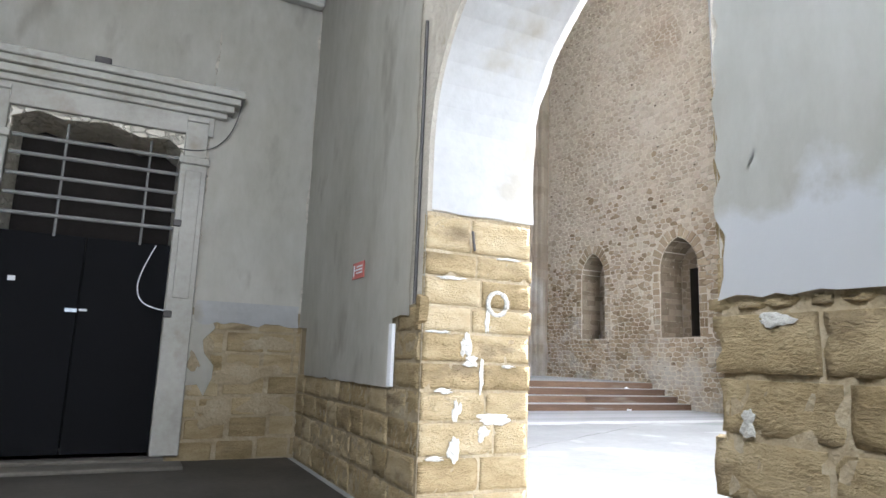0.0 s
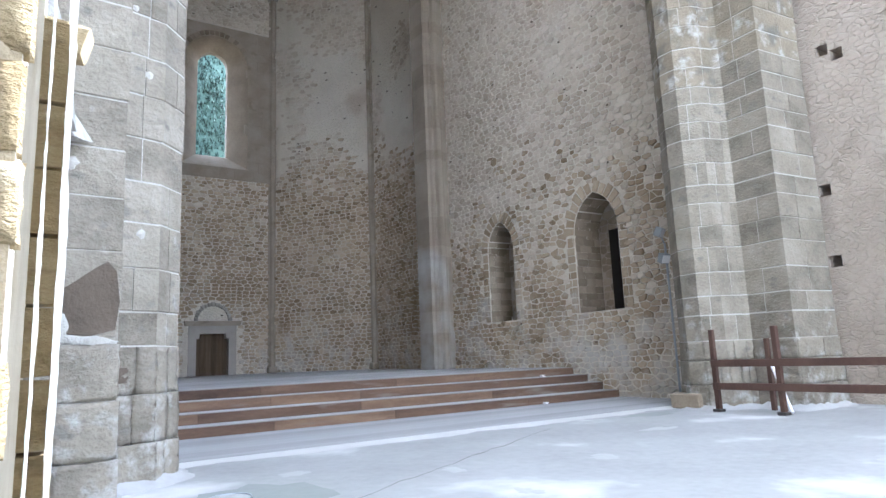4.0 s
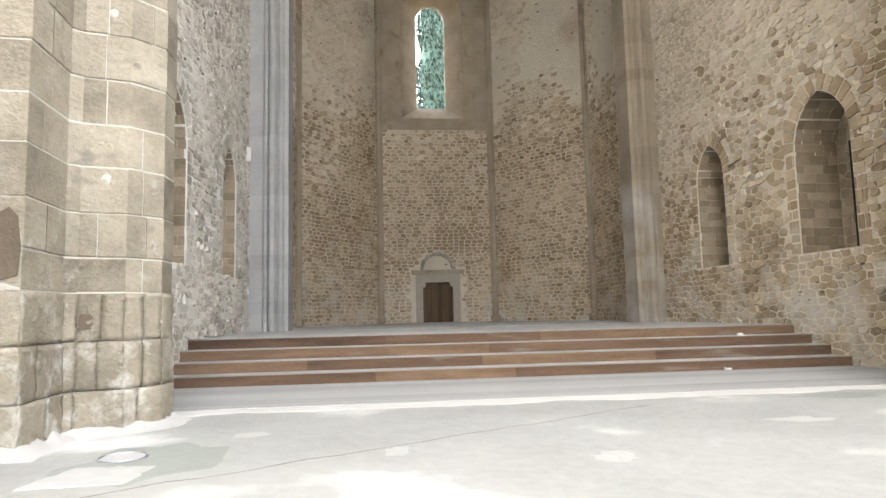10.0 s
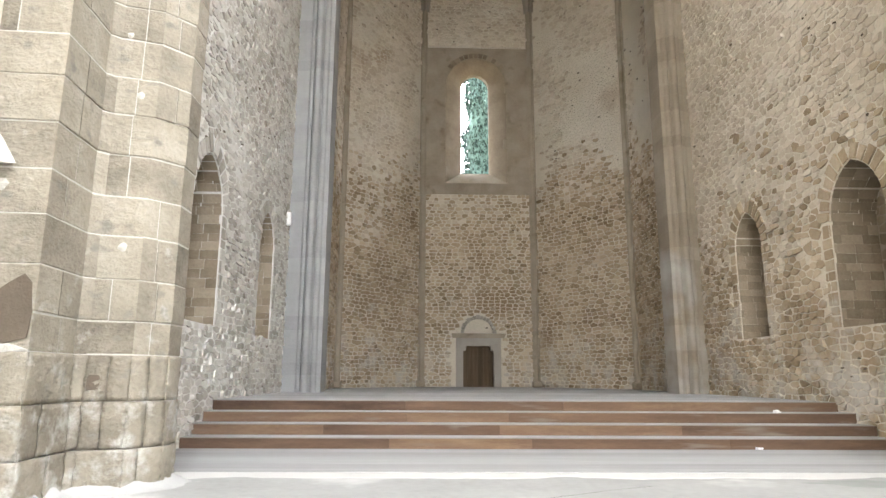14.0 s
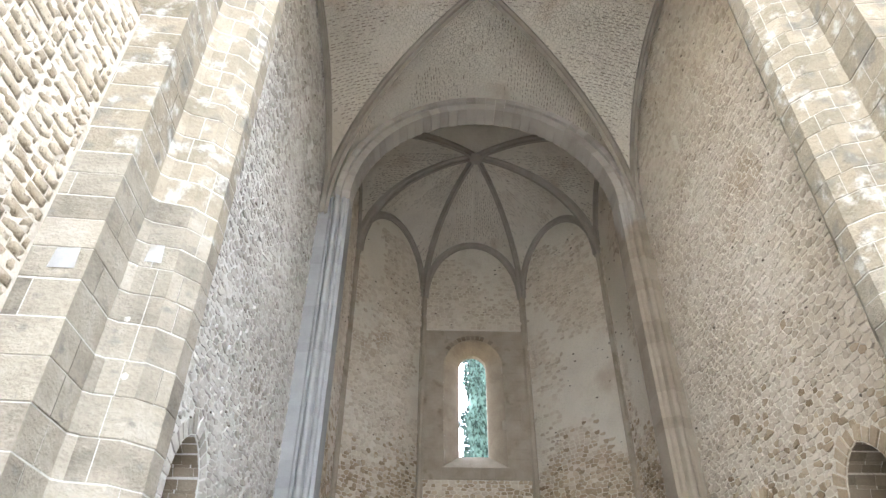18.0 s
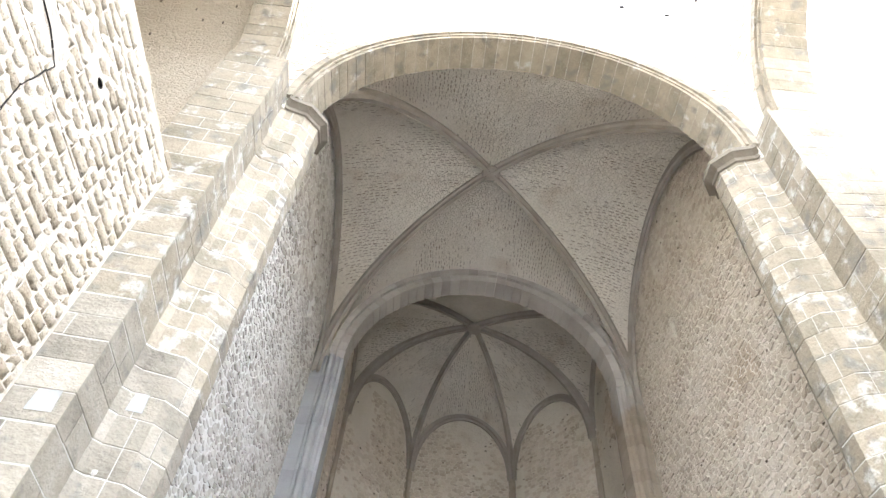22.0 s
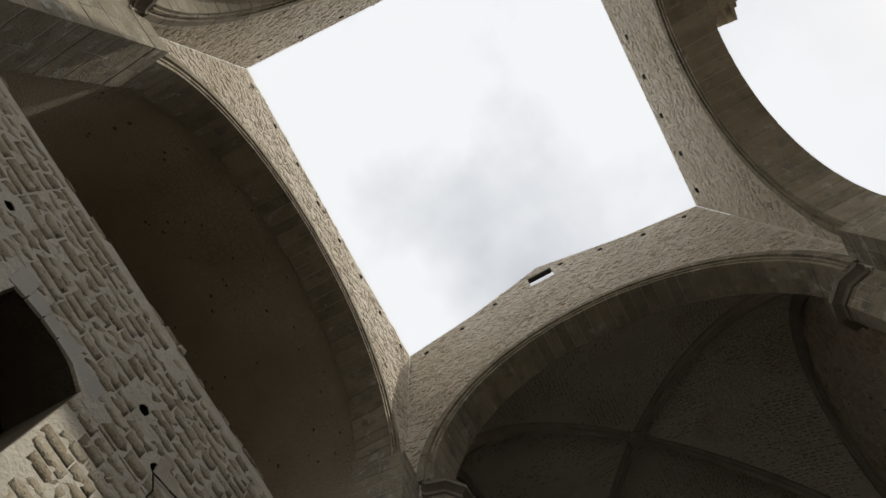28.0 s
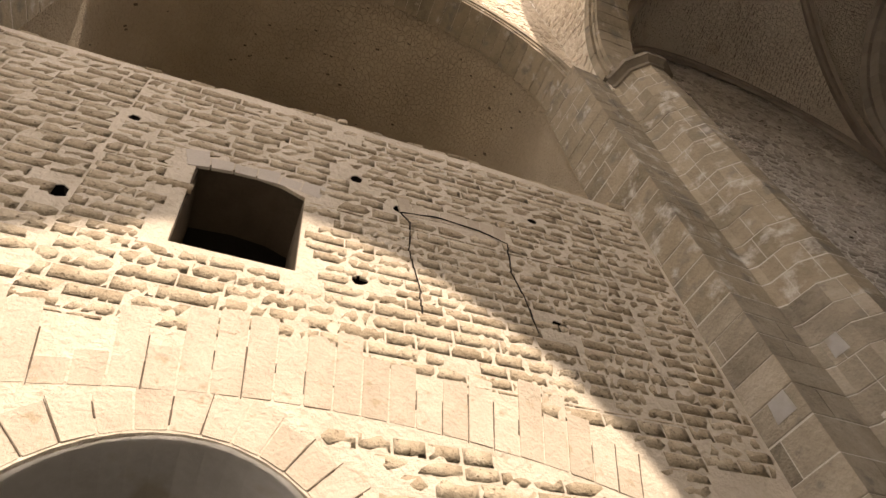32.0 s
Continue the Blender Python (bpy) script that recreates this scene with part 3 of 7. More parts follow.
    def pits(self, fmap, a0, a1, b0, b1, count, size=(0.03, 0.10), keep=None):
        """Small raised dark pieces; their colour paints the shade of open joints and holes."""
        for _ in range(count):
            a, b = self.r.uniform(a0, a1), self.r.uniform(b0, b1)
            w = self.r.uniform(*size)
            if keep is None or keep(a, b, self.r):
                self.stone(fmap, a - w / 2, a + w / 2, b - w * 0.25, b + w * 0.25, 0.03, 0.0, 0.4)

    def voussoirs(self, fmap, ca, spring, r0, r1, t0, t1, count, proud=(0.01, 0.03), gap=0.008):
        """Wedge stones round an arch."""
        for i in range(count):
            s0, s1 = t0 + (t1 - t0) * i / count, t0 + (t1 - t0) * (i + 1) / count
            polar = lambda a, b, c: fmap(ca + b * math.cos(a / r0), spring + b * math.sin(a / r0), c)
            self.stone(polar, s0 * r0, s1 * r0, r0, r1 * self.r.uniform(0.97, 1.04), self.r.uniform(*proud), gap, 0.06)

    def done(self, name, mat, parent, label="", kind="stuff"):
        return mesh_object(name, self.v, self.f, mat, parent, label, kind=kind)

    def done_veiled(self, name, mat, parent, label=""):
        return mesh_object(name, self.v2, self.f2, mat, parent, label, kind="stuff")

    def done_singles(self, name, mat, parent):
        for v, f in self.singles:
            mesh_object(name, v, f, mat, parent)


def piece_objects(name, builder, mat, parent, label=""):
    """Pieces as objects of their own: builder is a Stones whose stones are split one by one."""
    for i in range(0, len(builder.v), 16):
        mesh_object(name, builder.v[i:i + 16], [tuple(k % 16 for k in f) for f in builder.f[9 * (i // 16):9 * (i // 16) + 9]], mat, parent, label)


def rough_blocks(name, fmap, cells, mat, parent, seed, amp=0.012, rag=0.006, joined="", step=0.055, edge=0.015):
    """Weathered blocks with pitted faces and worn edges, each an object of its own: cells are (a0, a1, b0, b1, proud)."""
    jv, jf, js = [], [], []
    for k, (a0, a1, b0, b1, proud) in enumerate(cells):
        na, nb = max(5, int((a1 - a0) / step)), max(4, int((b1 - b0) / step))
        vs, fs = [], []
        for j in range(nb + 1):
            for i in range(na + 1):
                e = min(i, na - i, j, nb - j)
                la, lb = a1 - a0 - 2 * edge, b1 - b0 - 2 * edge
                a = a0 + (0 if i == 0 else (la + 2 * edge if i == na else edge + la * (i - 1) / (na - 2)))
                c = b0 + (0 if j == 0 else (lb + 2 * edge if j == nb else edge + lb * (j - 1) / (nb - 2)))
                n1 = noise.noise(Vector((a * 9 + seed * 3 + k * 5, c * 9, seed)))
                n2 = noise.noise(Vector((a * 26 + k, c * 26, seed + 4)))
                d = -0.03 if e == 0 else proud + amp * n1 + amp * 0.8 * n2 - (0.008 * abs(n2) + 0.003 if e == 1 else 0) - (1.3 * amp if n2 > 0.3 else 0)
                g = 0.003 + rag * abs(n1) * 2
                a += g if i == 0 else (-g if i == na else 0)
                c += g if j == 0 else (-g if j == nb else 0)
                vs.append(fmap(a, c, d))
        for j in range(nb):
            for i in range(na):
                o = j * (na + 1) + i
                fs.append((o, o + 1, o + na + 2, o + na + 1))
        soft = [0 < i < na - 1 and 0 < j < nb - 1 for j in range(nb) for i in range(na)]
        if joined:
            jf += [tuple(x + len(jv) for x in f) for f in fs]
            jv += vs
            js += soft
        else:
            mesh_object(name, vs, fs, mat, parent).data.polygons.foreach_set("use_smooth", soft)
    if joined:
        mesh_object(name, jv, jf, mat, parent, joined, kind="stuff").data.polygons.foreach_set("use_smooth", js)


def course_cells(r, a0, a1, b0, b1, h, l, keep, proud, bed, head):
    """Cells of coursed blocks with wide joints."""
    out = []
    b = b0
    while b < b1 - 0.05:
        hh = min(h * r.uniform(0.85, 1.15), b1 - b)
        a = a0 - r.uniform(0, l)
        while a < a1:
            ll = l * r.uniform(0.7, 1.3)
            p, q = max(a, a0) + head * r.uniform(0.2, 1), min(a + ll, a1) - head * r.uniform(0.2, 1)
            if q - p > 0.12 and keep((p + q) / 2, b + hh / 2, r):
                out.append((p, q, b + bed * r.uniform(0.3, 1), b + hh - bed * r.uniform(0.3, 1), r.uniform(*proud)))
            a += ll
        b += hh
    return out


def smear(name, fmap, a, c, w, h, out, mat, parent, r, label=""):
    """A flat, ragged splash of mortar."""
    bm = bmesh.new()
    m = 22
    ph = r.uniform(0, 30)
    rings = []
    for s, d in ((1.0, -0.02), (0.86, 0.5), (0.45, 1.0)):
        ring = []
        for i in range(m):
            t = 2 * math.pi * i / m
            k = s * (1 + 0.7 * noise.noise(Vector((math.cos(t) * 1.6, math.sin(t) * 1.6, ph))) + 0.3 * noise.noise(Vector((math.cos(t) * 4, math.sin(t) * 4, ph))))
            ring.append(bm.verts.new(fmap(a + w / 2 * k * math.cos(t), c + h / 2 * k * math.sin(t), out + 0.007 * d)))
        rings.append(ring)
    for p, q in zip(rings, rings[1:]):
        for i in range(m):
            bm.faces.new((p[i], p[(i + 1) % m], q[(i + 1) % m], q[i]))
    bm.faces.new(rings[-1])
    part(name, bm, mat, parent, label)


# ---- plan, in metres: x across, y towards the apse ----
XL, XR = -6.18, 7.88          # presbytery walls
CX, CY = 0.55, -2.5           # centre of the crossing
YF, YB = 4.1, -9.1            # crossing faces
CXL, CXR = -6.14, 7.28
SPRING, RIN, ROUT = 16.75, 5.82, 6.2
PLAT = 0.85
INF0, INF1 = -6.42, -7.51     # filling wall
YA = 17.6                     # apse arch
APSE = [(-5.5, 18.4), (-5.5, 24.85), (-1.8, 29.78), (4.29, 29.78), (8.0, 24.85), (8.0, 18.4)]
ACX = 1.25

# ---- ground and floor ----
mesh_object("ground", [(-1500, -1500, -0.06), (1500, -1500, -0.06), (1500, 1500, -0.06), (-1500, 1500, -0.06)], [(0, 1, 2, 3)], EARTH, label="dry ground round the ruined church", kind="structure")
part("floor", boxed(-16, 18, -40, 9.2, -0.05, 0.0), CONCRETE, None)
tagged(bpy.data.objects["floor"], "dusty pale grey concrete floor of the nave", "floor", kind="structure")

# ---- stage and steps ----
stage = empty("stage", (0.8, 20, 0), "raised timber stage with grey boarded top and brown steps", "stage")
stage.location = (0, 0, 0)
part("platform_base", boxed(XL - 0.3, XR + 0.3, 10.95, 31.0, 0.0, PLAT - 0.04), OLDWOOD, stage)
rb = random.Random(5)
yy = 10.87
while yy < 29.7:
    d = min(0.30, 29.74 - yy)
    part("plank", boxed(XL + 0.01, XR - 0.01, yy + 0.004, yy + d - 0.004, PLAT - 0.038, PLAT + rb.uniform(-0.002, 0.002), bevel=0.003), BOARD, stage)
    yy += 0.30
for i in range(4):
    y0 = 9.07 + 0.6 * i
    z0, z1 = PLAT / 4 * i, PLAT / 4 * (i + 1)
    xs = [XL + 0.01] + sorted(XL + 14.06 * (k + rb.uniform(-0.25, 0.25)) / 4 for k in (1, 2, 3)) + [XR - 0.01]
    for a, b in zip(xs, xs[1:]):
        part("riser_board", boxed(a + 0.002, b - 0.002, y0, y0 + 0.03, z0 + 0.004, z1 - 0.015, bevel=0.003), RISER, stage)
    part("tread_edge", boxed(XL + 0.01, XR - 0.01, y0 - 0.02, y0 + 0.07, z1 - 0.014, z1 - 0.001 + (0.002 if i == 3 else 0), bevel=0.004), NOSING, stage, "worn pale tread edge")
    if i < 3:
        for k in range(2):
            part("tread_board", boxed(XL + 0.01, XR - 0.01, y0 + 0.072 + k * 0.265, y0 + 0.072 + (k + 1) * 0.265 - 0.006, z1 - 0.034, z1, bevel=0.003), BOARD, stage)
        part("carcass", boxed(XL + 0.01, XR - 0.01, y0 + 0.04, y0 + 0.6, 0.0 if i == 0 else z0 - 0.03, z1 - 0.036), OLDWOOD, stage)
apron = empty("boarded_apron", (0, 0, 0), "flat grey weathered boards before the stage steps", "floor boards")
yy = 6.0
while yy < 9.0:
    part("plank", boxed(XL - 0.2, XR + 0.1, yy, yy + 0.295, 0.002, 0.016, bevel=0.003), BOARD, apron)
    yy += 0.30
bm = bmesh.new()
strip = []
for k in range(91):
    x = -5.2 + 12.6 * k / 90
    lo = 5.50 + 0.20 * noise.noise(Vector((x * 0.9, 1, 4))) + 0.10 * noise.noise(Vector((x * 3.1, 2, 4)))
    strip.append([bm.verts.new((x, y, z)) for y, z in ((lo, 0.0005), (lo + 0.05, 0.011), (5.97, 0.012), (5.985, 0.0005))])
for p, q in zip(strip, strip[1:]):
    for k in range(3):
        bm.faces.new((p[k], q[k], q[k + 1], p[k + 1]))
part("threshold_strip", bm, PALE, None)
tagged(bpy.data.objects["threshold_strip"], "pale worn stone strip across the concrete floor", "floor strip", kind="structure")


# ---- presbytery walls ----
def patchy(density, seed, scale=0.35, holes=(), low=2.2):
    """Keeps stones by a patchy veil of mortar: all near the floor, fewer above."""
    def keep(a, b, r):
        if any(b > h[0][1] - 0.06 and inside(a, b, h, 0.12 if len(h) < 8 else 0.36) for h in holes):
            return False
        v = noise.noise(Vector((a * scale + seed, b * scale, seed * 3.1)))
        return r.random() < density + 1.6 * v + (0.8 if b < low else 0)
    return keep


def limewash(seed, line, soft):
    """True where the lime wash still covers the stones: above an uneven, broken line."""
    def veil(a, b, r):
        v = noise.noise(Vector((a * 0.22 + seed, b * 0.22, seed * 1.7))) + 0.5 * noise.noise(Vector((a * 0.8 + seed, b * 0.8, seed)))
        return b + soft * v + r.uniform(-2.2, 2.2) > line
    return veil


HOLE = {1: [(14.35, 18.9), (14.75, 19.3), (14.65, 20.2), (14.3, 19.7)], -1: [(13.1, 18.5), (13.4, 18.8), (13.35, 19.5), (13.0, 19.2)]}


def presbytery_side(name, sign, x, niches, seed, stones_mat, single_mat, label):
    fmap = plane_map((x, 0, 0), (0, 1, 0), (sign, 0, 0))
    holes = [arch_outline(y0, y1, sill, spring, apex) for y0, y1, sill, spring, apex, depth in niches]
    outer = [(5.0, -0.05), (YA + 0.9, -0.05), (YA + 0.9, 27.0), (5.0, 27.0)]
    bed = GREYMORTAR if sign > 0 else MORTAR
    w = panel(name, fmap, outer, holes + [HOLE[sign]], 1.25, bed, label=label, category="wall", kind="structure")
    st = Stones(seed)
    hl, ll = ((0.165, 0.29) if sign < 0 else (0.145, 0.27))
    st.rubble(fmap, 5.5, YA + 0.1, 0.0, 26.5, hl, ll, patchy(1.6, seed, holes=holes + [HOLE[sign]]), (0.0, 0.055), gap=0.009,
              pick=lambda a, b: a < 10.6 and b < 2.4, veil=limewash(seed, 5.6, 3.4))
    lining = Stones(seed + 5)
    lining.bevel, st.bevel = 0.004, 0.008
    for y0, y1, sill, spring, apex, depth in niches:
        c, r = (y0 + y1) / 2, (y1 - y0) / 2
        rise = apex - spring
        R = (r * r + rise * rise) / (2 * r)
        top = math.asin(min(1, rise / R))
        st.voussoirs(fmap, y1 - R, spring, R, R + 0.42, 0.0, top, 7, (0.02, 0.04), gap=0.016)
        st.voussoirs(fmap, y0 + R, spring, R, R + 0.42, math.pi - top, math.pi, 7, (0.02, 0.04), gap=0.016)
        # stone-lined reveals and head
        line = arch_outline(y0, y1, sill, spring, apex)[1:] + [(y0, sill)]
        for (pa, pb), (qa, qb) in zip(line, line[1:]):
            ln = math.hypot(qa - pa, qb - pb)
            na, nb = -(qb - pb) / ln, (qa - pa) / ln
            rev = lambda a, b, c: (x - sign * a, pa + (qa - pa) * b / ln + na * c, pb + (qb - pb) * b / ln + nb * c)
            lining.field(rev, 0.02, depth, 0.0, ln, 0.21, 0.42, None, (0.004, 0.014), gap=-0.002, irregular=0.04, even=0.14, wave=0)
    # brown brick colour, darkened further to carry the niches' shade
    lining.done("niche_lining", NICHESTONE, w, "stone lining of the niches")
    for q0, q1, s0, s1, _, _ in niches:
        for a0, a1 in ((q0 - 0.36, q0 - 0.01), (q1 + 0.01, q1 + 0.36)):
            st.field(fmap, a0, a1, s0, s1, 0.27, 0.36, None, (0.008, 0.03), gap=0.010, irregular=0.10, even=0.25, wave=0)
    st.done_singles("rubble_stone", single_mat, w)
    st.done_veiled("masonry", RUBBLE_UP if sign < 0 else stones_mat, w, "lime-washed rubble stones")
    st.done("masonry", stones_mat, w, "coursed rubble stones set in pale mortar")
    # near-black sheet across the hole paints the shade within
    part("hole_back", boxed(x - sign * 0.55 - 0.05, x - sign * 0.55 + 0.05, HOLE[sign][0][0] - 0.3, HOLE[sign][1][0] + 0.3, HOLE[sign][0][1] - 0.3, HOLE[sign][2][1] + 0.3), DARK, w, "near-black sheet behind a hole high in the wall")
    pit = Stones(seed + 3)
    pit.pits(fmap, 5.7, YA - 0.1, 0.5, 25.0, 450, (0.05, 0.13), lambda a, b, r: not any(inside(a, b, h, 0.1) for h in holes) and r.random() < 0.25 + 2.2 * noise.noise(Vector((a * 0.45 + seed, b * 0.3, 7))))
    pit.done("open_joint", REVEAL, w, "small dark pieces painting the shade of open joints")
    for y0, y1, sill, spring, apex, depth in niches:
        back = plane_map((x - sign * depth, 0, 0), (0, 1, 0), (sign, 0, 0))
        nb = panel("niche_back", back, arch_outline(y0 - 0.05, y1 + 0.05, sill - 0.05, spring, apex + 0.05), [], 0.1, MORTAR_BROWN, w)
        sb = Stones(seed + 7)
        sb.rubble(back, y0 + 0.02, y1 - 0.02, sill, apex, 0.22, 0.36, lambda a, b, r: inside(a, b, arch_outline(y0, y1, sill, spring, apex)), (0.0, 0.02), gap=0.008)
        sb.done("masonry", RUBBLE_PALE if sign > 0 else NICHESTONE, nb)
    return w


presbytery_side("wall_presbytery_left", 1, XL, [(8.75, 10.6, 2.45, 5.0, 6.15, 1.1), (14.0, 15.6, 2.45, 5.1, 6.15, 1.1)], 11, RUBBLE_PALE, RUBBLE_PALE_S, "tall pale rubble wall with two blocked pointed niches")
presbytery_side("wall_presbytery_right", -1, XR, [(8.6, 10.4, 2.5, 4.95, 6.15, 1.1), (13.5, 15.0, 2.5, 5.1, 6.15, 1.0)], 21, RUBBLE, RUBBLE_S, "tall brown rubble wall with two deep pointed niches")
# near-black sheet paints the unlit opening at the back of the deep niche
part("niche_opening", boxed(XR + 1.02, XR + 1.09, 8.62, 9.9, 2.6, 5.1), DARK, bpy.data.objects["wall_presbytery_right"], "near-black sheet for the unlit opening in the deep niche")


# ---- piers ----
PIER = [(-7.1, 3.06), (-5.66, 3.18), (-5.71, 4.15), (-5.60, 4.26), (-5.12, 4.40), (-4.82, 4.75), (-4.82, 5.15), (-5.10, 5.55), (-6.3, 5.62)]


def offset_profile(p, d):
    out = []
    for i in range(len(p)):
        a, b, c = Vector(p[max(i - 1, 0)]), Vector(p[i]), Vector(p[min(i + 1, len(p) - 1)])
        n1 = Vector(((b - a).y, -(b - a).x)).normalized() if i > 0 else None
        n2 = Vector(((c - b).y, -(c - b).x)).normalized() if i < len(p) - 1 else None
        if n1 is None or n2 is None:
            n, s = (n1 or n2), 1.0
        else:
            n = (n1 + n2).normalized()
            s = 1 / max(0.4, n.dot(n1))
        out.append(tuple(b + n * d * s))
    return out


def build_pier(name, fx, fy, near, label, seed):
    """fx, fy mirror the profile about the crossing's centre lines."""
    def tr(p):
        return (p[0] if not fx else 2 * CX - p[0], p[1] if not fy else 2 * CY - p[1])
    r = random.Random(seed)
    pier = empty(name, (0, 0, 0), label, "pier", "crossing piers", "structure")
    core = offset_profile(PIER, 0.003)
    n = len(core)
    zt = SPRING + 0.3
    vs = [(*tr(p), z) for z in (-0.03, zt) for p in core]
    fs = [(i, i + 1, i + 1 + n, i + n) for i in range(n - 1)] + [(n - 1, 0, n, 2 * n - 1), tuple(range(n, 2 * n))]
    mesh_object("core", vs, fs, JOINT, pier)
    rest_v, rest_f = [], []
    z = 0.0
    k = 0
    while z < zt - 0.1:
        h = r.choice((0.42, 0.48, 0.52, 0.56))
        if z < 0.3:
            h = 0.5
        h = min(h, zt - z)
        grow = 0.028 if z < 0.45 else (0.012 if z < 1.0 else 0.0)
        d = grow + r.uniform(0.004, 0.02)
        prof = offset_profile(PIER, d)
        inner = offset_profile(PIER, -0.06)
        # whole facets and, on the broad ones, two stones a course
        for i in range(len(PIER) - 1):
            a, b = Vector(prof[i]), Vector(prof[i + 1])
            ia, ib = Vector(inner[i]), Vector(inner[i + 1])
            ln = (b - a).length
            cuts = [0.0, 1.0]
            if ln > 0.45 and r.random() < 0.75:
                cuts = [0.0, r.uniform(0.35, 0.65), 1.0]
            for c0, c1 in zip(cuts, cuts[1:]):
                g0 = 0.0 if c0 == 0 else 0.007 / ln
                g1 = 0.0 if c1 == 1 else 0.007 / ln
                quad = [a.lerp(b, c0 + g0), a.lerp(b, c1 - g1), ia.lerp(ib, c1 - g1), ia.lerp(ib, c0 + g0)]
                wob = [r.uniform(-0.006, 0.006) for _ in range(4)]
                b0, b1 = z + 0.006, z + h - 0.006
                f0, f1 = quad[0].lerp(quad[3], 0.15), quad[1].lerp(quad[2], 0.15)
                ring = lambda zz, q0, q1: [(*tr(q0), zz), (*tr(q1), zz)]
                v = ring(b0 + wob[0], f0, f1) + ring(b0 + 0.012 + wob[0], quad[0], quad[1]) + ring(b1 - 0.012 + wob[1], quad[0], quad[1]) + ring(b1 + wob[1], f0, f1)
                v += ring(b0, quad[3], quad[2]) + ring(b1, quad[3], quad[2])
                f = [(0, 1, 3, 2), (2, 3, 5, 4), (4, 5, 7, 6), (0, 8, 9, 1), (6, 7, 11, 10), (0, 2, 4, 6, 10, 8), (1, 9, 11, 7, 5, 3)]
                if near and z < 1.35:
                    na_, nb_ = tr(quad[0]), tr(quad[1])
                    dx, dy = nb_[0] - na_[0], nb_[1] - na_[1]
                    sg = -1 if fx != fy else 1
                    fp = plane_map((*na_, 0), (dx, dy, 0), (sg * dy, -sg * dx, 0))
                    lg = math.hypot(dx, dy)
                    rough_blocks("ashlar_block", fp, [(-0.01, lg + 0.01, z, z + h, r.uniform(0.012, 0.032))], ASHLAR, pier, seed + k, 0.017, 0.012, step=0.045, edge=0.004)
                    k += 1
                elif near and k < 190 and z < 9.5:
                    mesh_object("ashlar_block", v, f, ASHLAR, pier)
                    k += 1
                else:
                    s = len(rest_v)
                    rest_v += v
                    rest_f += [tuple(x + s for x in q) for q in f]
        z += h
    mesh_object("upper_masonry", rest_v, rest_f, ASHLAR_I, pier, "weathered ashlar courses", kind="stuff")
    # capital over the shaft
    cap_v, cap_f = [], []
    sh = PIER[2:8]
    CAP = ((-0.42, 0.015), (-0.40, 0.06), (-0.33, 0.06), (-0.31, 0.03), (-0.24, 0.04), (-0.18, 0.13), (-0.15, 0.19), (-0.15, 0.21), (-0.02, 0.22), (0.0, 0.20), (0.0, -0.3))
    for zz, d in ((SPRING + a, c) for a, c in CAP):
        cap_v += [(*tr(p), zz) for p in offset_profile(sh, d)]
    m = len(sh)
    for q in range(len(CAP) - 1):
        for i in range(m - 1):
            cap_f.append((q * m + i, q * m + i + 1, (q + 1) * m + i + 1, (q + 1) * m + i))
    mesh_object("capital", cap_v, cap_f, DARKCAP, pier, "plain moulded grey capital")
    return pier


build_pier("pier_1", False, False, True, "weathered ashlar crossing pier with a polygonal shaft", 3)
build_pier("pier_2", True, False, True, "weathered ashlar crossing pier beside the wooden railing", 4)
build_pier("pier_3", False, True, False, "weathered ashlar crossing pier towards the nave", 6)
build_pier("pier_4", True, True, False, "weathered ashlar crossing pier towards the nave", 7)


# ---- crossing arches and walls over them ----
def arch_ring(st, fmap, c, r0, r1, depth, count, t0=0.0, t1=math.pi, tight=0.0):
    """Wedge stones with a face and a soffit: fmap as plane_map, depth behind the face."""
    for i in range(count):
        a0, a1 = t0 + (t1 - t0) * i / count, t0 + (t1 - t0) * (i + 1) / count
        g = tight if tight < 0 else 0.008 / r0
        rr1 = r1
        p = st.r.uniform(0.0, 0.012)
        n = len(st.v)
        for w in (0.0 + p, -depth):
            for rad in (r0 - p, rr1):
                for a in (a0 + g, a1 - g):
                    st.v.append(fmap(c[0] + rad * math.cos(a), c[1] + rad * math.sin(a), w))
        for f in ((0, 1, 3, 2), (4, 6, 7, 5), (0, 4, 5, 1), (2, 3, 7, 6), (0, 2, 6, 4), (1, 5, 7, 3)):
            st.f.append(tuple(n + k for k in f))


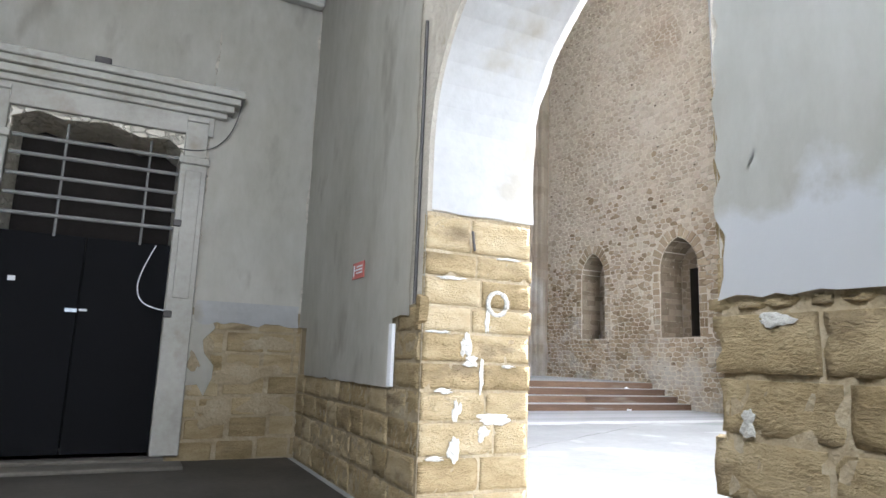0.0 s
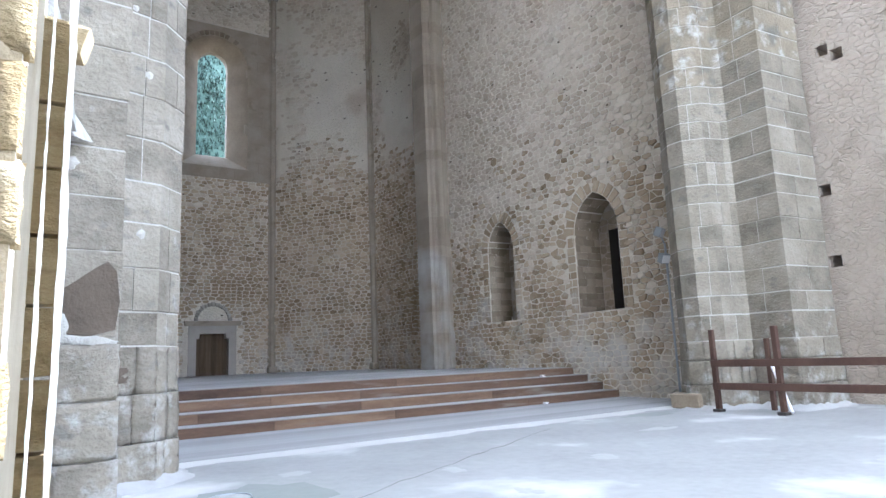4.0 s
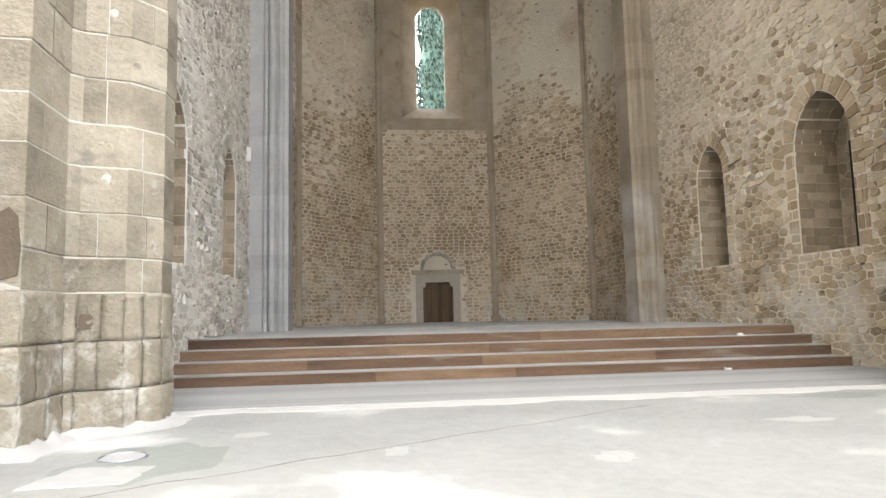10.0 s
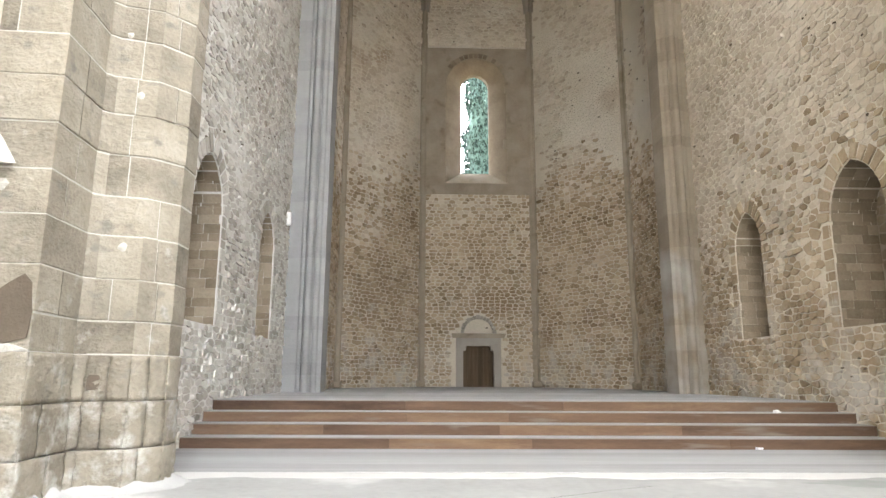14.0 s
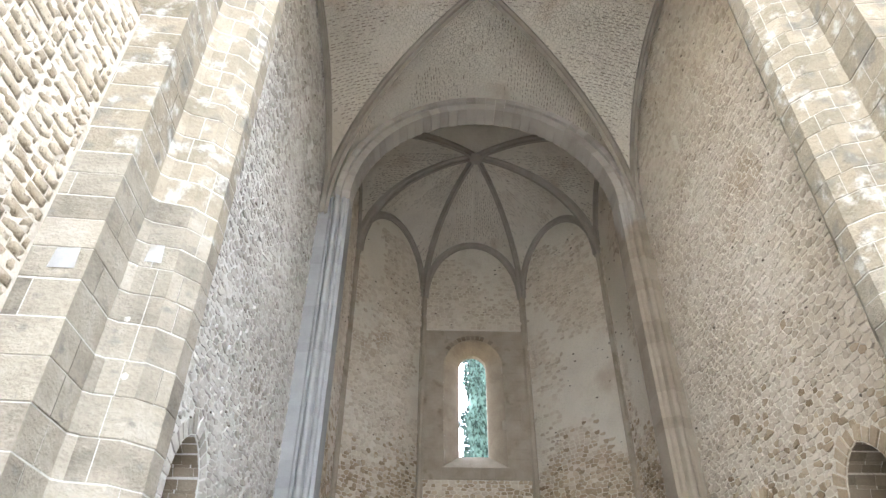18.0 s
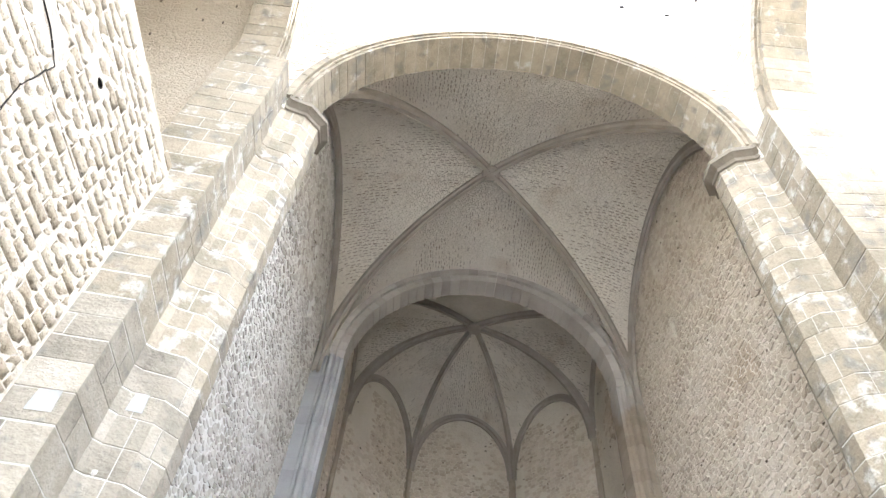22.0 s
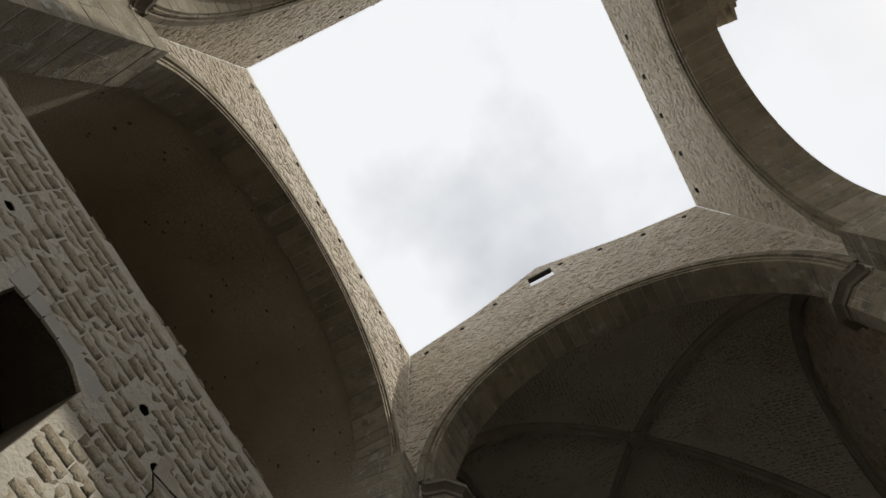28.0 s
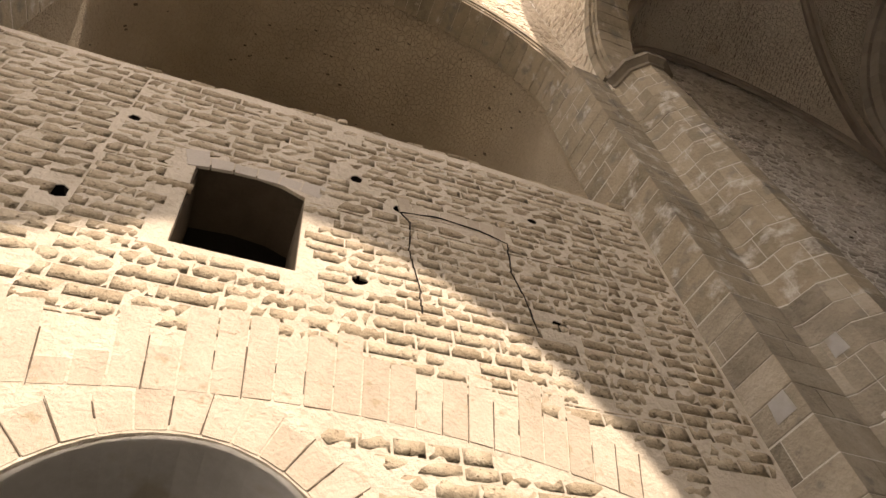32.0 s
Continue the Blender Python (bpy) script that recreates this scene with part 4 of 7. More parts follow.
def crossing_side(name, fmap, c, half, top, holes, seed, label, thick=1.1, soffit=1.08):
    """One crossing wall over its arch; along is measured from the crossing's centre."""
    n = 28
    arc = [(c + ROUT * math.cos(math.pi * i / n), SPRING + ROUT * math.sin(math.pi * i / n)) for i in range(n + 1)]
    outer = [(half, SPRING - 0.5)] + top + [(-half, SPRING - 0.5), (c - ROUT, SPRING - 0.5)] + arc[::-1] + [(c + ROUT, SPRING - 0.5)]
    w = panel(name, fmap, outer, holes, thick, MORTAR, label=label, category="wall", kind="structure")
    st = Stones(seed)
    lim = lambda a: np.interp(a, [p[0] for p in top][::-1], [p[1] for p in top][::-1])
    def keep(a, b, r):
        if (a - c) ** 2 + max(b - SPRING, 0) ** 2 < (ROUT + 0.28) ** 2 or b > lim(a) - 0.12:
            return False
        return not any(inside(a, b, h, 0.1) for h in holes)
    st.rubble(fmap, -half, half, SPRING, max(p[1] for p in top), 0.15, 0.23, keep, (0.0, 0.032), gap=0.009)
    st.done("masonry", RUBBLE_UP, w, "small rubble stones in mortar")
    # near-black blocks paint the shade of a row of putlog holes
    marks = Stones(seed + 4)
    for q in range(8):
        a = -half + 0.8 + (2 * half - 1.6) * q / 7
        b = lim(a) - 1.0 + 0.1 * (q % 3)
        if not any(inside(a, b, h, 0.3) for h in holes):
            marks.stone(fmap, a - 0.11, a + 0.11, b - 0.10, b + 0.10, 0.052, 0.0, 0.2)
    marks.done("putlog_mark", DARK, w, "row of near-black blocks painting shaded putlog holes")
    ring = Stones(seed + 1)
    arch_ring(ring, fmap, (c, SPRING), RIN, ROUT - 0.002, soffit, 45)
    arch_ring(ring, lambda a, b, d: fmap(a, b, d + 0.09), (c, SPRING), ROUT - 0.12, ROUT + 0.10, 0.14, 45)
    arch_ring(ring, lambda a, b, d: fmap(a, b, d + 0.045), (c, SPRING), ROUT - 0.27, ROUT - 0.19, 0.06, 45)
    core = Stones(seed + 2)
    arch_ring(core, lambda a, b, d: fmap(a, b, d - 0.015), (c, SPRING), RIN + 0.015, ROUT - 0.01, soffit - 0.03, 45, tight=-0.0008)
    core.v = [tuple(v) for v in core.v]
    core.done("arch_core", JOINT, w)
    ring.done("arch_ring", ASHLAR_I, w, "round ashlar arch with a projecting hood moulding")
    return w


TOPF = [(6.73, 27.35), (3.6, 28.3), (1.2, 29.6), (-0.1, 30.3), (-1.3, 29.5), (-3.6, 28.2), (-6.69, 27.1)]
part("slot_lintel", boxed(CX - 0.75, CX + 0.37, YF + 0.02, YF + 0.2, 29.12, 29.29), DARK, None)
tagged(bpy.data.objects["slot_lintel"], "near-black lintel in the slot of the gable", "lintel", kind="structure")
slot = [(-0.77, 28.05), (0.39, 28.05), (0.39, 29.3), (-0.77, 29.3)]
crossing_side("wall_crossing_front", plane_map((CX, YF, 0), (1, 0, 0), (0, -1, 0)), 0.0, 6.7, TOPF, [slot], 31, "rubble gable wall over the round arch to the presbytery", thick=0.2)
crossing_side("wall_crossing_back", plane_map((CX, YB, 0), (1, 0, 0), (0, 1, 0)), 0.0, 6.7, [(6.73, 27.3), (0.0, 28.4), (-6.69, 27.1)], [], 33, "rubble wall over the round arch to the nave")
crossing_side("wall_crossing_left", plane_map((CXL, CY, 0), (0, 1, 0), (1, 0, 0)), 0.05, 6.58, [(6.58, 27.1), (2.0, 27.0), (-6.58, 27.3)], [], 35, "rubble wall over the vaulted transept arch")
crossing_side("wall_crossing_right", plane_map((CXR, CY, 0), (0, 1, 0), (-1, 0, 0)), 0.05, 6.58, [(6.58, 27.3), (1.0, 27.5), (-4.3, 27.6), (-4.5, 25.0), (-5.3, 24.7), (-5.4, 27.4), (-6.58, 27.4)], [], 37, "rubble wall with a broken notch over the transept arch", soffit=1.32)


# ---- left transept vault and filling wall ----
def barrel(name, x0, x1, radius, spring, t0, t1, label, seed, ragged=None, n=36, m=10, bed=TVPLASTER, stones=TVPLASTER):
    vs, fs = [], []
    for j in range(m + 1):
        x = x0 + (x1 - x0) * j / m
        e = ragged(j / m) if ragged else t1
        for i in range(n + 1):
            t = t0 + (e - t0) * i / n
            vs.append((x, CY + 0.05 + radius * math.cos(t), spring + radius * math.sin(t)))
    for j in range(m):
        for i in range(n):
            a = j * (n + 1) + i
            fs.append((a, a + 1, a + n + 2, a + n + 1))
    top = len(vs)
    vs += [(x, CY + 0.05 + (y - CY - 0.05) * 1.12, spring + (z - spring) * 1.12 + 0.05) for x, y, z in vs]
    fs += [tuple(i + top for i in f[::-1]) for f in fs]
    rim = [i for i in range(n + 1)] + [j * (n + 1) + n for j in range(1, m + 1)] + [m * (n + 1) + i for i in range(n - 1, -1, -1)] + [j * (n + 1) for j in range(m - 1, 0, -1)]
    for a, b in zip(rim, rim[1:] + rim[:1]):
        fs.append((a, b, b + top, a + top))
    v = mesh_object(name, vs, fs, bed, label=label, category="vault", kind="structure")
    st = Stones(seed)
    s = 1 if x1 < x0 else -1
    fm = lambda a, b, c: (x0 + (x1 - x0) / abs(x1 - x0) * b, CY + 0.05 + (radius - c) * math.cos(a / radius), spring + (radius - c) * math.sin(a / radius))
    lim = ragged or (lambda q: t1)
    st.field(fm, t0 * radius, t1 * radius, 0.0, abs(x1 - x0), 0.22, 0.38, lambda a, b, r: a / radius < lim(b / abs(x1 - x0)) - 0.02 and r.random() < 0.5, (0.0, 0.012))
    st.done("masonry", stones, v)
    if t1 > t0:
        pit = Stones(seed + 1)
        pit.pits(fm, min(t0, t1) * radius, max(t0, t1) * radius, 0.1, abs(x1 - x0) - 0.1, 140, (0.05, 0.16), lambda a, b, r: a / radius < lim(b / abs(x1 - x0)) - 0.03 and r.random() < 0.4 + 1.8 * noise.noise(Vector((a * 0.5, b * 0.5, seed))))
        pit.done("open_joint", REVEAL, v, "small dark pieces painting the shade of open joints")
    return v


barrel("vault_transept_left", CXL - 1.08, -13.2, RIN + 0.12, SPRING, 0.0, math.pi, "brown rubble barrel vault behind the arch", 41)
part("wall_transept_end", boxed(-14.3, -13.2, -9.5, 4.5, 6.9, 24.0), TVPLASTER, None)
tagged(bpy.data.objects["wall_transept_end"], "end wall of the vaulted transept", "wall", kind="structure")
part("wall_transept_north", boxed(-13.4, -7.0, 3.16, 4.2, 0, SPRING + 0.1), TVPLASTER, None)
tagged(bpy.data.objects["wall_transept_north"], "side wall under the transept vault", "wall", kind="structure")
part("wall_transept_south", boxed(-13.4, -7.0, -9.3, -8.2, 7.12, SPRING + 0.1), TVPLASTER, None)
tagged(bpy.data.objects["wall_transept_south"], "side wall under the transept vault", "wall", kind="structure")

FW = plane_map((INF0, 0, 0), (0, 1, 0), (1, 0, 0))
DOOR_ARCH = arch_outline(-5.35, -2.25, -0.02, 3.3, 4.85, 20)
SQWIN = [(-4.5, 7.3), (-3.07, 7.27), (-3.07, 8.85), (-3.4, 9.02), (-3.9, 9.1), (-4.52, 9.05)]
PUTLOG = [(-2.3, 7.37), (0.48, 7.34), (-5.48, 9.74), (-2.36, 9.71), (-5.75, 7.75), (0.66, 9.9), (-1.7, 9.2)]
rh = random.Random(17)
put_holes = []
for y, z in PUTLOG:
    w = rh.uniform(0.09, 0.13)
    put_holes.append([(y + w * rh.uniform(0.75, 1.15) * math.cos(math.pi * k / 4.5), z + w * 0.9 * rh.uniform(0.75, 1.15) * math.sin(math.pi * k / 4.5)) for k in range(9)])
fill = panel("wall_filling", FW, [(-8.15, -0.05), (1.85, -0.05), (1.85, 3.85), (3.12, 3.62), (3.12, 11.25), (0.0, 11.38), (-4.6, 11.4), (-4.7, 11.3), (-8.15, 11.3)],
             [DOOR_ARCH[:1] + DOOR_ARCH[1:], SQWIN] + put_holes, INF0 - INF1, FILLMORTAR, label="limestone block wall with an arched passage and a square window", category="wall", kind="structure")
# near-black lining puts shade on the sides of each putlog hole
for hole in put_holes:
    n = len(hole)
    hy, hz = sum(p[0] for p in hole) / n, sum(p[1] for p in hole) / n
    vs = [FW(hy + (p[0] - hy) * 0.97, hz + (p[1] - hz) * 0.97, d) for d in (-0.012, -0.4) for p in hole]
    mesh_object("putlog_lining", vs, [(i, (i + 1) % n, n + (i + 1) % n, n + i) for i in range(n)] + [tuple(range(n, 2 * n))], DARK, fill, "near-black lining of a putlog hole, shade painted in")
part("alcove_back", boxed(INF1, INF0 - 0.22, 1.86, 3.11, 0, 3.9), MORTAR, fill, "rough back of the shallow alcove")

def wall_keep(a, b, r):
    if (a + 3.8) ** 2 + max(b - 3.3, 0) ** 2 < 2.12 ** 2 and abs(a + 3.8) < 2.12 and (b > 3.3 or abs(a + 3.8) < 1.95):
        return False
    rr = math.hypot(a + 2.8, b + 7.3)
    if 12.5 < rr < 13.4 and -6.7 < a < 1.15:
        return False
    if inside(a, b, SQWIN, 0.16) or any(inside(a, b, h, 0.13) for h in put_holes) or (1.7 < a and b < 5.4):
        return False
    if -2.0 < a < 1.9 and b < 4.0:
        return False
    if -1.75 < a < 0.2 and 9.08 < b < 9.5:
        return False
    return r.random() < 0.985
rw_ = random.Random(55)
lay = lambda a0, a1, b0, b1: course_cells(rw_, a0, a1, b0, b1, 0.20, 0.48, wall_keep, (0.003, 0.008), 0.012, 0.016)
rough_blocks("limestone_block", FW, lay(-5.6, 1.9, 6.0, 8.8), WALLBLOCK, fill, 55, 0.005, 0.022, step=0.045, edge=0.004)
rough_blocks("masonry", FW, lay(-8.1, -5.6, 0.0, 11.2) + lay(1.9, 3.05, 4.2, 11.1) + lay(-5.6, 1.9, 8.8, 11.2) + lay(-5.6, 1.9, 0.0, 6.0), WALLBLOCK_I, fill, 56, 0.005, 0.022, "coursed limestone blocks in cream mortar", 0.07, 0.004)
pit = Stones(68)
pit.pits(FW, -8.0, 3.0, 5.4, 11.2, 260, (0.012, 0.038), lambda a, b, r: not inside(a, b, SQWIN, 0.1) and r.random() < 0.45 + 1.8 * noise.noise(Vector((a * 0.9, b * 0.9, 4))))
pit.done("open_joint", REVEAL, fill, "small dark pieces painting the shade of open joints")
vs_st = Stones(57)
vs_st.bevel = 0.004
vs_st.voussoirs(FW, -2.8, -7.3, 12.62, 13.26, math.pi / 2 - 3.9 / 12.6, math.pi / 2 + 3.7 / 12.6, 27, (0.004, 0.010), gap=0.006)
vs_st.voussoirs(FW, -3.8, 3.3, 1.56, 2.02, 0.0, math.pi, 19, (0.004, 0.010), gap=0.005)
bl = Stones(54)
bl.bevel = 0.004
bl.voussoirs(FW, -0.78, 4.4, 4.72, 5.10, math.pi / 2 - 0.17, math.pi / 2 + 0.19, 8, (0.0, 0.008), gap=0.006)
piece_objects("voussoir", bl, VOUSS, fill)
piece_objects("voussoir", vs_st, VOUSS, fill)
ls = Stones(58)
ls.bevel = 0.004
ls.voussoirs(FW, -3.75, 5.6, 3.42, 3.74, math.pi / 2 - 0.26, math.pi / 2 + 0.26, 6, (0.0, 0.01))
piece_objects("lintel_stone", ls, GREYSTONE, fill)
# dark open joints between the wedge stones
bm = bmesh.new()
rj = random.Random(61)
for ca, cz, r0, r1, t0, t1, count in ((-2.8, -7.3, 12.62, 13.26, math.pi / 2 - 3.9 / 12.6, math.pi / 2 + 3.7 / 12.6, 27), (-3.8, 3.3, 1.58, 2.02, 0.0, math.pi, 19)):
    for k in range(1, count):
        t = t0 + (t1 - t0) * k / count
        q0, q1 = (0.0, 1.0) if rj.random() < 0.5 else sorted((rj.uniform(0, 0.6), rj.uniform(0.4, 1.0)))
        if rj.random() < 0.8:
            cut = [r0 + (r1 - r0) * (q0 + (q1 - q0) * m / 4) for m in range(5)]
            for a, b in zip(cut, cut[1:]):
                rod(bm, FW(ca + a * math.cos(t), cz + a * math.sin(t), 0.003), FW(ca + b * math.cos(t), cz + b * math.sin(t), 0.003), rj.uniform(0.004, 0.010), 5)
part("open_joint", bm, REVEAL, fill, "dark open joints between the wedge stones")
# cracks round a blocked window
bm = bmesh.new()
rc = random.Random(8)
line = [(-1.5, 7.0), (-1.52, 7.5), (-1.6, 8.2), (-1.55, 8.9), (-1.7, 9.1), (-1.1, 9.22), (-0.4, 9.15), (0.02, 9.0), (-0.05, 8.3), (0.05, 7.7), (0.1, 7.1)]
for (a0, b0), (a1, b1) in zip(line, line[1:]):
    for k in range(4):
        p, q = k / 4, (k + 1) / 4
        rod(bm, FW(a0 + (a1 - a0) * p + rc.uniform(-.02, .02), b0 + (b1 - b0) * p, 0.012), FW(a0 + (a1 - a0) * q, b0 + (b1 - b0) * q, 0.012), rc.uniform(0.006, 0.013), 5)
part("crack", bm, DARK, fill, "dark crack round a blocked window")
# dark brown lining slabs put the recess's shade on the window's sides
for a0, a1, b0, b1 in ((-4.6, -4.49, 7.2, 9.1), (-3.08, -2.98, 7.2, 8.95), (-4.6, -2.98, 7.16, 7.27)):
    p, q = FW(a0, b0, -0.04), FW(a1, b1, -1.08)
    part("window_reveal", boxed(q[0], p[0], p[1] + 0.0, q[1], p[2], q[2]), REVEAL, fill, "dark brown lining of the square window, shade in its colour")
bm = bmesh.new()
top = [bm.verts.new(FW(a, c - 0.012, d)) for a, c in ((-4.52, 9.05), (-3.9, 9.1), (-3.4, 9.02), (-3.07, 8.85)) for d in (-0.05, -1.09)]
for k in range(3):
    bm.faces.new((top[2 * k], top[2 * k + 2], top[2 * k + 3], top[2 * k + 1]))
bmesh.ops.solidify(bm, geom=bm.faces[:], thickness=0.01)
part("window_reveal", bm, REVEAL, fill, "dark brown lining of the square window, shade in its colour")
# near-black sheets added to keep light out behind the square window
part("loft_dark_back", boxed(-9.1, -9.0, -6.5, -0.5, 7.1, 10.3), DARK, fill, "near-black sheet added behind the square window")
part("loft_light_block", boxed(-9.1, INF1 - 0.02, -6.5, -0.5, 9.3, 9.4), DARK, fill, "added near-black sheet keeping light out behind the square window")
part("loft_light_block", boxed(-9.1, INF1 - 0.02, -6.6, -6.5, 7.1, 9.4), DARK, fill, "added near-black sheet keeping light out behind the square window")
part("loft_light_block", boxed(-9.1, INF1 - 0.02, -0.5, -0.4, 7.1, 9.4), DARK, fill, "added near-black sheet keeping light out behind the square window")
# plaster coat on the church side, with a bare strip
for y0, y1, proud in ((-1.95, -0.8, 0.06), (-0.85, 0.60, 0.15), (0.80, 1.84, 0.19)):
    bm = bmesh.new()
    ys = np.linspace(y0, y1, 14)
    zs = np.linspace(0.0, 4.0, 60)
    grid = {}
    for iy, y in enumerate(ys):
        for iz, z in enumerate(zs):
            edge = iy in (0, len(ys) - 1) or iz == len(zs) - 1
            grid[iy, iz] = bm.verts.new(FW(y + (rc.uniform(-.035, .035) if edge else 0), z + (rc.uniform(-.15, .1) if iz == len(zs) - 1 else 0), proud + 0.014 * noise.noise(Vector((y * 1.7, z * 1.7, 0))) + 0.006 * noise.noise(Vector((y * 9, z * 9, 0)))))
    for iy in range(len(ys) - 1):
        for iz in range(len(zs) - 1):
            bm.faces.new((grid[iy, iz], grid[iy + 1, iz], grid[iy + 1, iz + 1], grid[iy, iz + 1]))
    bmesh.ops.solidify(bm, geom=bm.faces[:], thickness=proud + 0.01)
    part("plaster_coat", bm, PLASTER_W, fill, "uneven white plaster coat")
rough_blocks("bare_strip", FW, [(0.56, 0.84, 0.01 + 0.44 * k, 0.45 + 0.44 * k, 0.175 + 0.004 * (k % 3)) for k in range(8)], TUFF, fill, 59, 0.022, 0.02, step=0.04)
st = Stones(60)
st.stone(FW, 0.58, 0.84, 3.45, 3.72, 0.26)
st.done("corbel_stone", TUFF, fill, "projecting ochre stone", kind="")
st = Stones(62)
st.poly(FW, [(1.80, 3.84), (2.4, 3.74), (2.86, 3.66), (2.88, 4.1), (2.86, 4.5), (2.3, 4.56), (1.80, 4.6), (1.78, 4.2)], 0.16, 0.0, sink=0.2)
st.poly(FW, [(2.88, 3.60), (2.95, 3.58), (3.05, 3.60), (3.06, 3.9), (3.05, 4.2), (2.96, 4.24), (2.88, 4.2), (2.87, 3.9)], 0.2, 0.0, sink=0.2)
piece_objects("alcove_lintel", st, DAUB, fill)
AB = plane_map((INF0 - 0.22, 0, 0), (0, 1, 0), (1, 0, 0))
st = Stones(63)
st.rubble(AB, 1.87, 3.1, 0.0, 3.7, 0.27, 0.36, None, (0.0, 0.06))
piece_objects("alcove_stone", st, WALLBLOCK, fill)
AJ = plane_map((INF0, 1.85, 0), (-1, 0, 0), (0, 1, 0))
st = Stones(64)
st.field(AJ, 0.02, 0.5, 0.0, 3.8, 0.27, 0.5, None, (0.0, 0.03), irregular=0.25)
st.done("alcove_cheek", WALLBLOCK_I, fill)

# passage jambs: tuff courses below, plaster above
COURSES = [0.0, 0.31, 0.61, 0.90, 1.16, 1.40, 1.66, 1.89, 2.15, 2.37, 2.70]
for yj, s, seed in ((-2.25, -1, 65), (-5.35, 1, 66)):
    J = plane_map((INF1 + 0.0, yj, 0), (1, 0, 0), (0, s, 0))
    st = Stones(seed)
    wid = INF0 - INF1
    cells = []
    for k, (z0, z1) in enumerate(zip(COURSES, COURSES[1:])):
        c = st.r.uniform(0.35, 0.7) * wid
        for a0, a1 in ((-0.01, c), (c, wid + st.r.uniform(-0.02, 0.03))):
            cells.append((a0, a1, z0, z1, st.r.uniform(0.016, 0.024)))
    rough_blocks("tuff_block", J, cells, TUFF, fill, seed, 0.013, 0.006, step=0.035)
    part("joint_bed", boxed(INF1 + 0.002, INF0 - 0.002, min(yj + s * 0.004, yj - s * 0.05), max(yj + s * 0.004, yj - s * 0.05), 0.0, 2.72), TUFFBED, fill)
    # plaster above, up the jamb and round under the arch
    bm = bmesh.new()
    rows = []
    pts = [(yj, z) for z in np.linspace(2.72, 3.3, 5)]
    for i in range(1, 13):
        t = math.pi / 2 * i / 12
        pts.append((-3.8 + (yj + 3.8) * math.cos(t), 3.3 + 1.55 * math.sin(t)))
    for i, (y, z) in enumerate(pts):
        nx = Vector((0, -3.8 - y, (3.3 - z) if z > 3.3 else 0)).normalized()
        row = []
        for a in np.linspace(0.0, 1, 9):
            x = INF1 + 0.03 + (wid - 0.02) * a + (rc.uniform(-0.02, 0.02) if a == 1 else 0)
            zz = z + (rc.uniform(-0.015, 0.015) if i == 0 else 0)
            row.append(bm.verts.new(Vector((x, y, zz)) + nx * (0.035 + 0.008 * noise.noise(Vector((x * 3, z * 3, 1))))))
        rows.append(row)
    for p, q in zip(rows, rows[1:]):
        for i in range(8):
            bm.faces.new((p[i], p[i + 1], q[i + 1], q[i]))
    bmesh.ops.solidify(bm, geom=bm.faces[:], thickness=0.03)
    part("jamb_plaster", bm, PLASTER_W, fill, "white plaster on the jamb and under the arch")
JF = plane_map((0, -2.25, 0), (1, 0, 0), (0, -1, 0))
bm = bmesh.new()
for i in range(18):
    t, u = 2 * math.pi * i / 18, 2 * math.pi * (i + 1) / 18
    rod(bm, JF(-6.78 + 0.10 * math.cos(t), 1.94 + 0.105 * math.sin(t), 0.024), JF(-6.78 + 0.10 * math.cos(u), 1.94 + 0.105 * math.sin(u), 0.024), rc.uniform(0.017, 0.027), 6)
part("mortar_ring", bm, DAUB, fill, "white ring of mortar daubed on the tuff")
for a, c, w, h in ((-6.88, 1.77, 0.06, 0.22), (-7.10, 1.55, 0.13, 0.26), (-7.04, 1.42, 0.16, 0.10), (-6.93, 1.30, 0.06, 0.30), (-7.17, 1.00, 0.10, 0.24), (-7.30, 1.16, 0.22, 0.05), (-6.78, 0.92, 0.40, 0.13), (-6.90, 0.80, 0.12, 0.14),
                  (-7.18, 0.68, 0.13, 0.22), (-7.36, 0.60, 0.22, 0.05), (-7.35, 1.66, 0.26, 0.035), (-6.70, 2.36, 0.30, 0.03), (-7.25, 2.14, 0.30, 0.03), (-6.65, 1.38, 0.20, 0.03)):
    smear("mortar_daub", JF, a, c, w * 0.85, h * 0.9, 0.024, DAUB, fill, rc, "white mortar daubed into the joints")
for a, c, w, h in ((5.48, 1.22, 0.07, 0.10), (5.62, 1.62, 0.16, 0.05)):
    smear("mortar_daub", plane_map((INF1, 0, 0), (0, -1, 0), (-1, 0, 0)), a, c, w, h, 0.035, DAUB, fill, rc, "white mortar daubed into the joints")
part("iron_hook", rodded(JF(-7.06, 2.58, 0.03), JF(-7.05, 2.40, 0.06), 0.012), IRON, fill, "rusty iron hook")
st = Stones(67)
st.stone(plane_map((-7.5, -2.25, 0), (-1, 0, 0), (0, -1, 0)), -0.02, 0.07, 1.72, 1.98, 0.05, 0.0, 0.3)
st.done("loose_stone", TUFF, fill, "reddish stone wedged at the plaster edge", kind="")

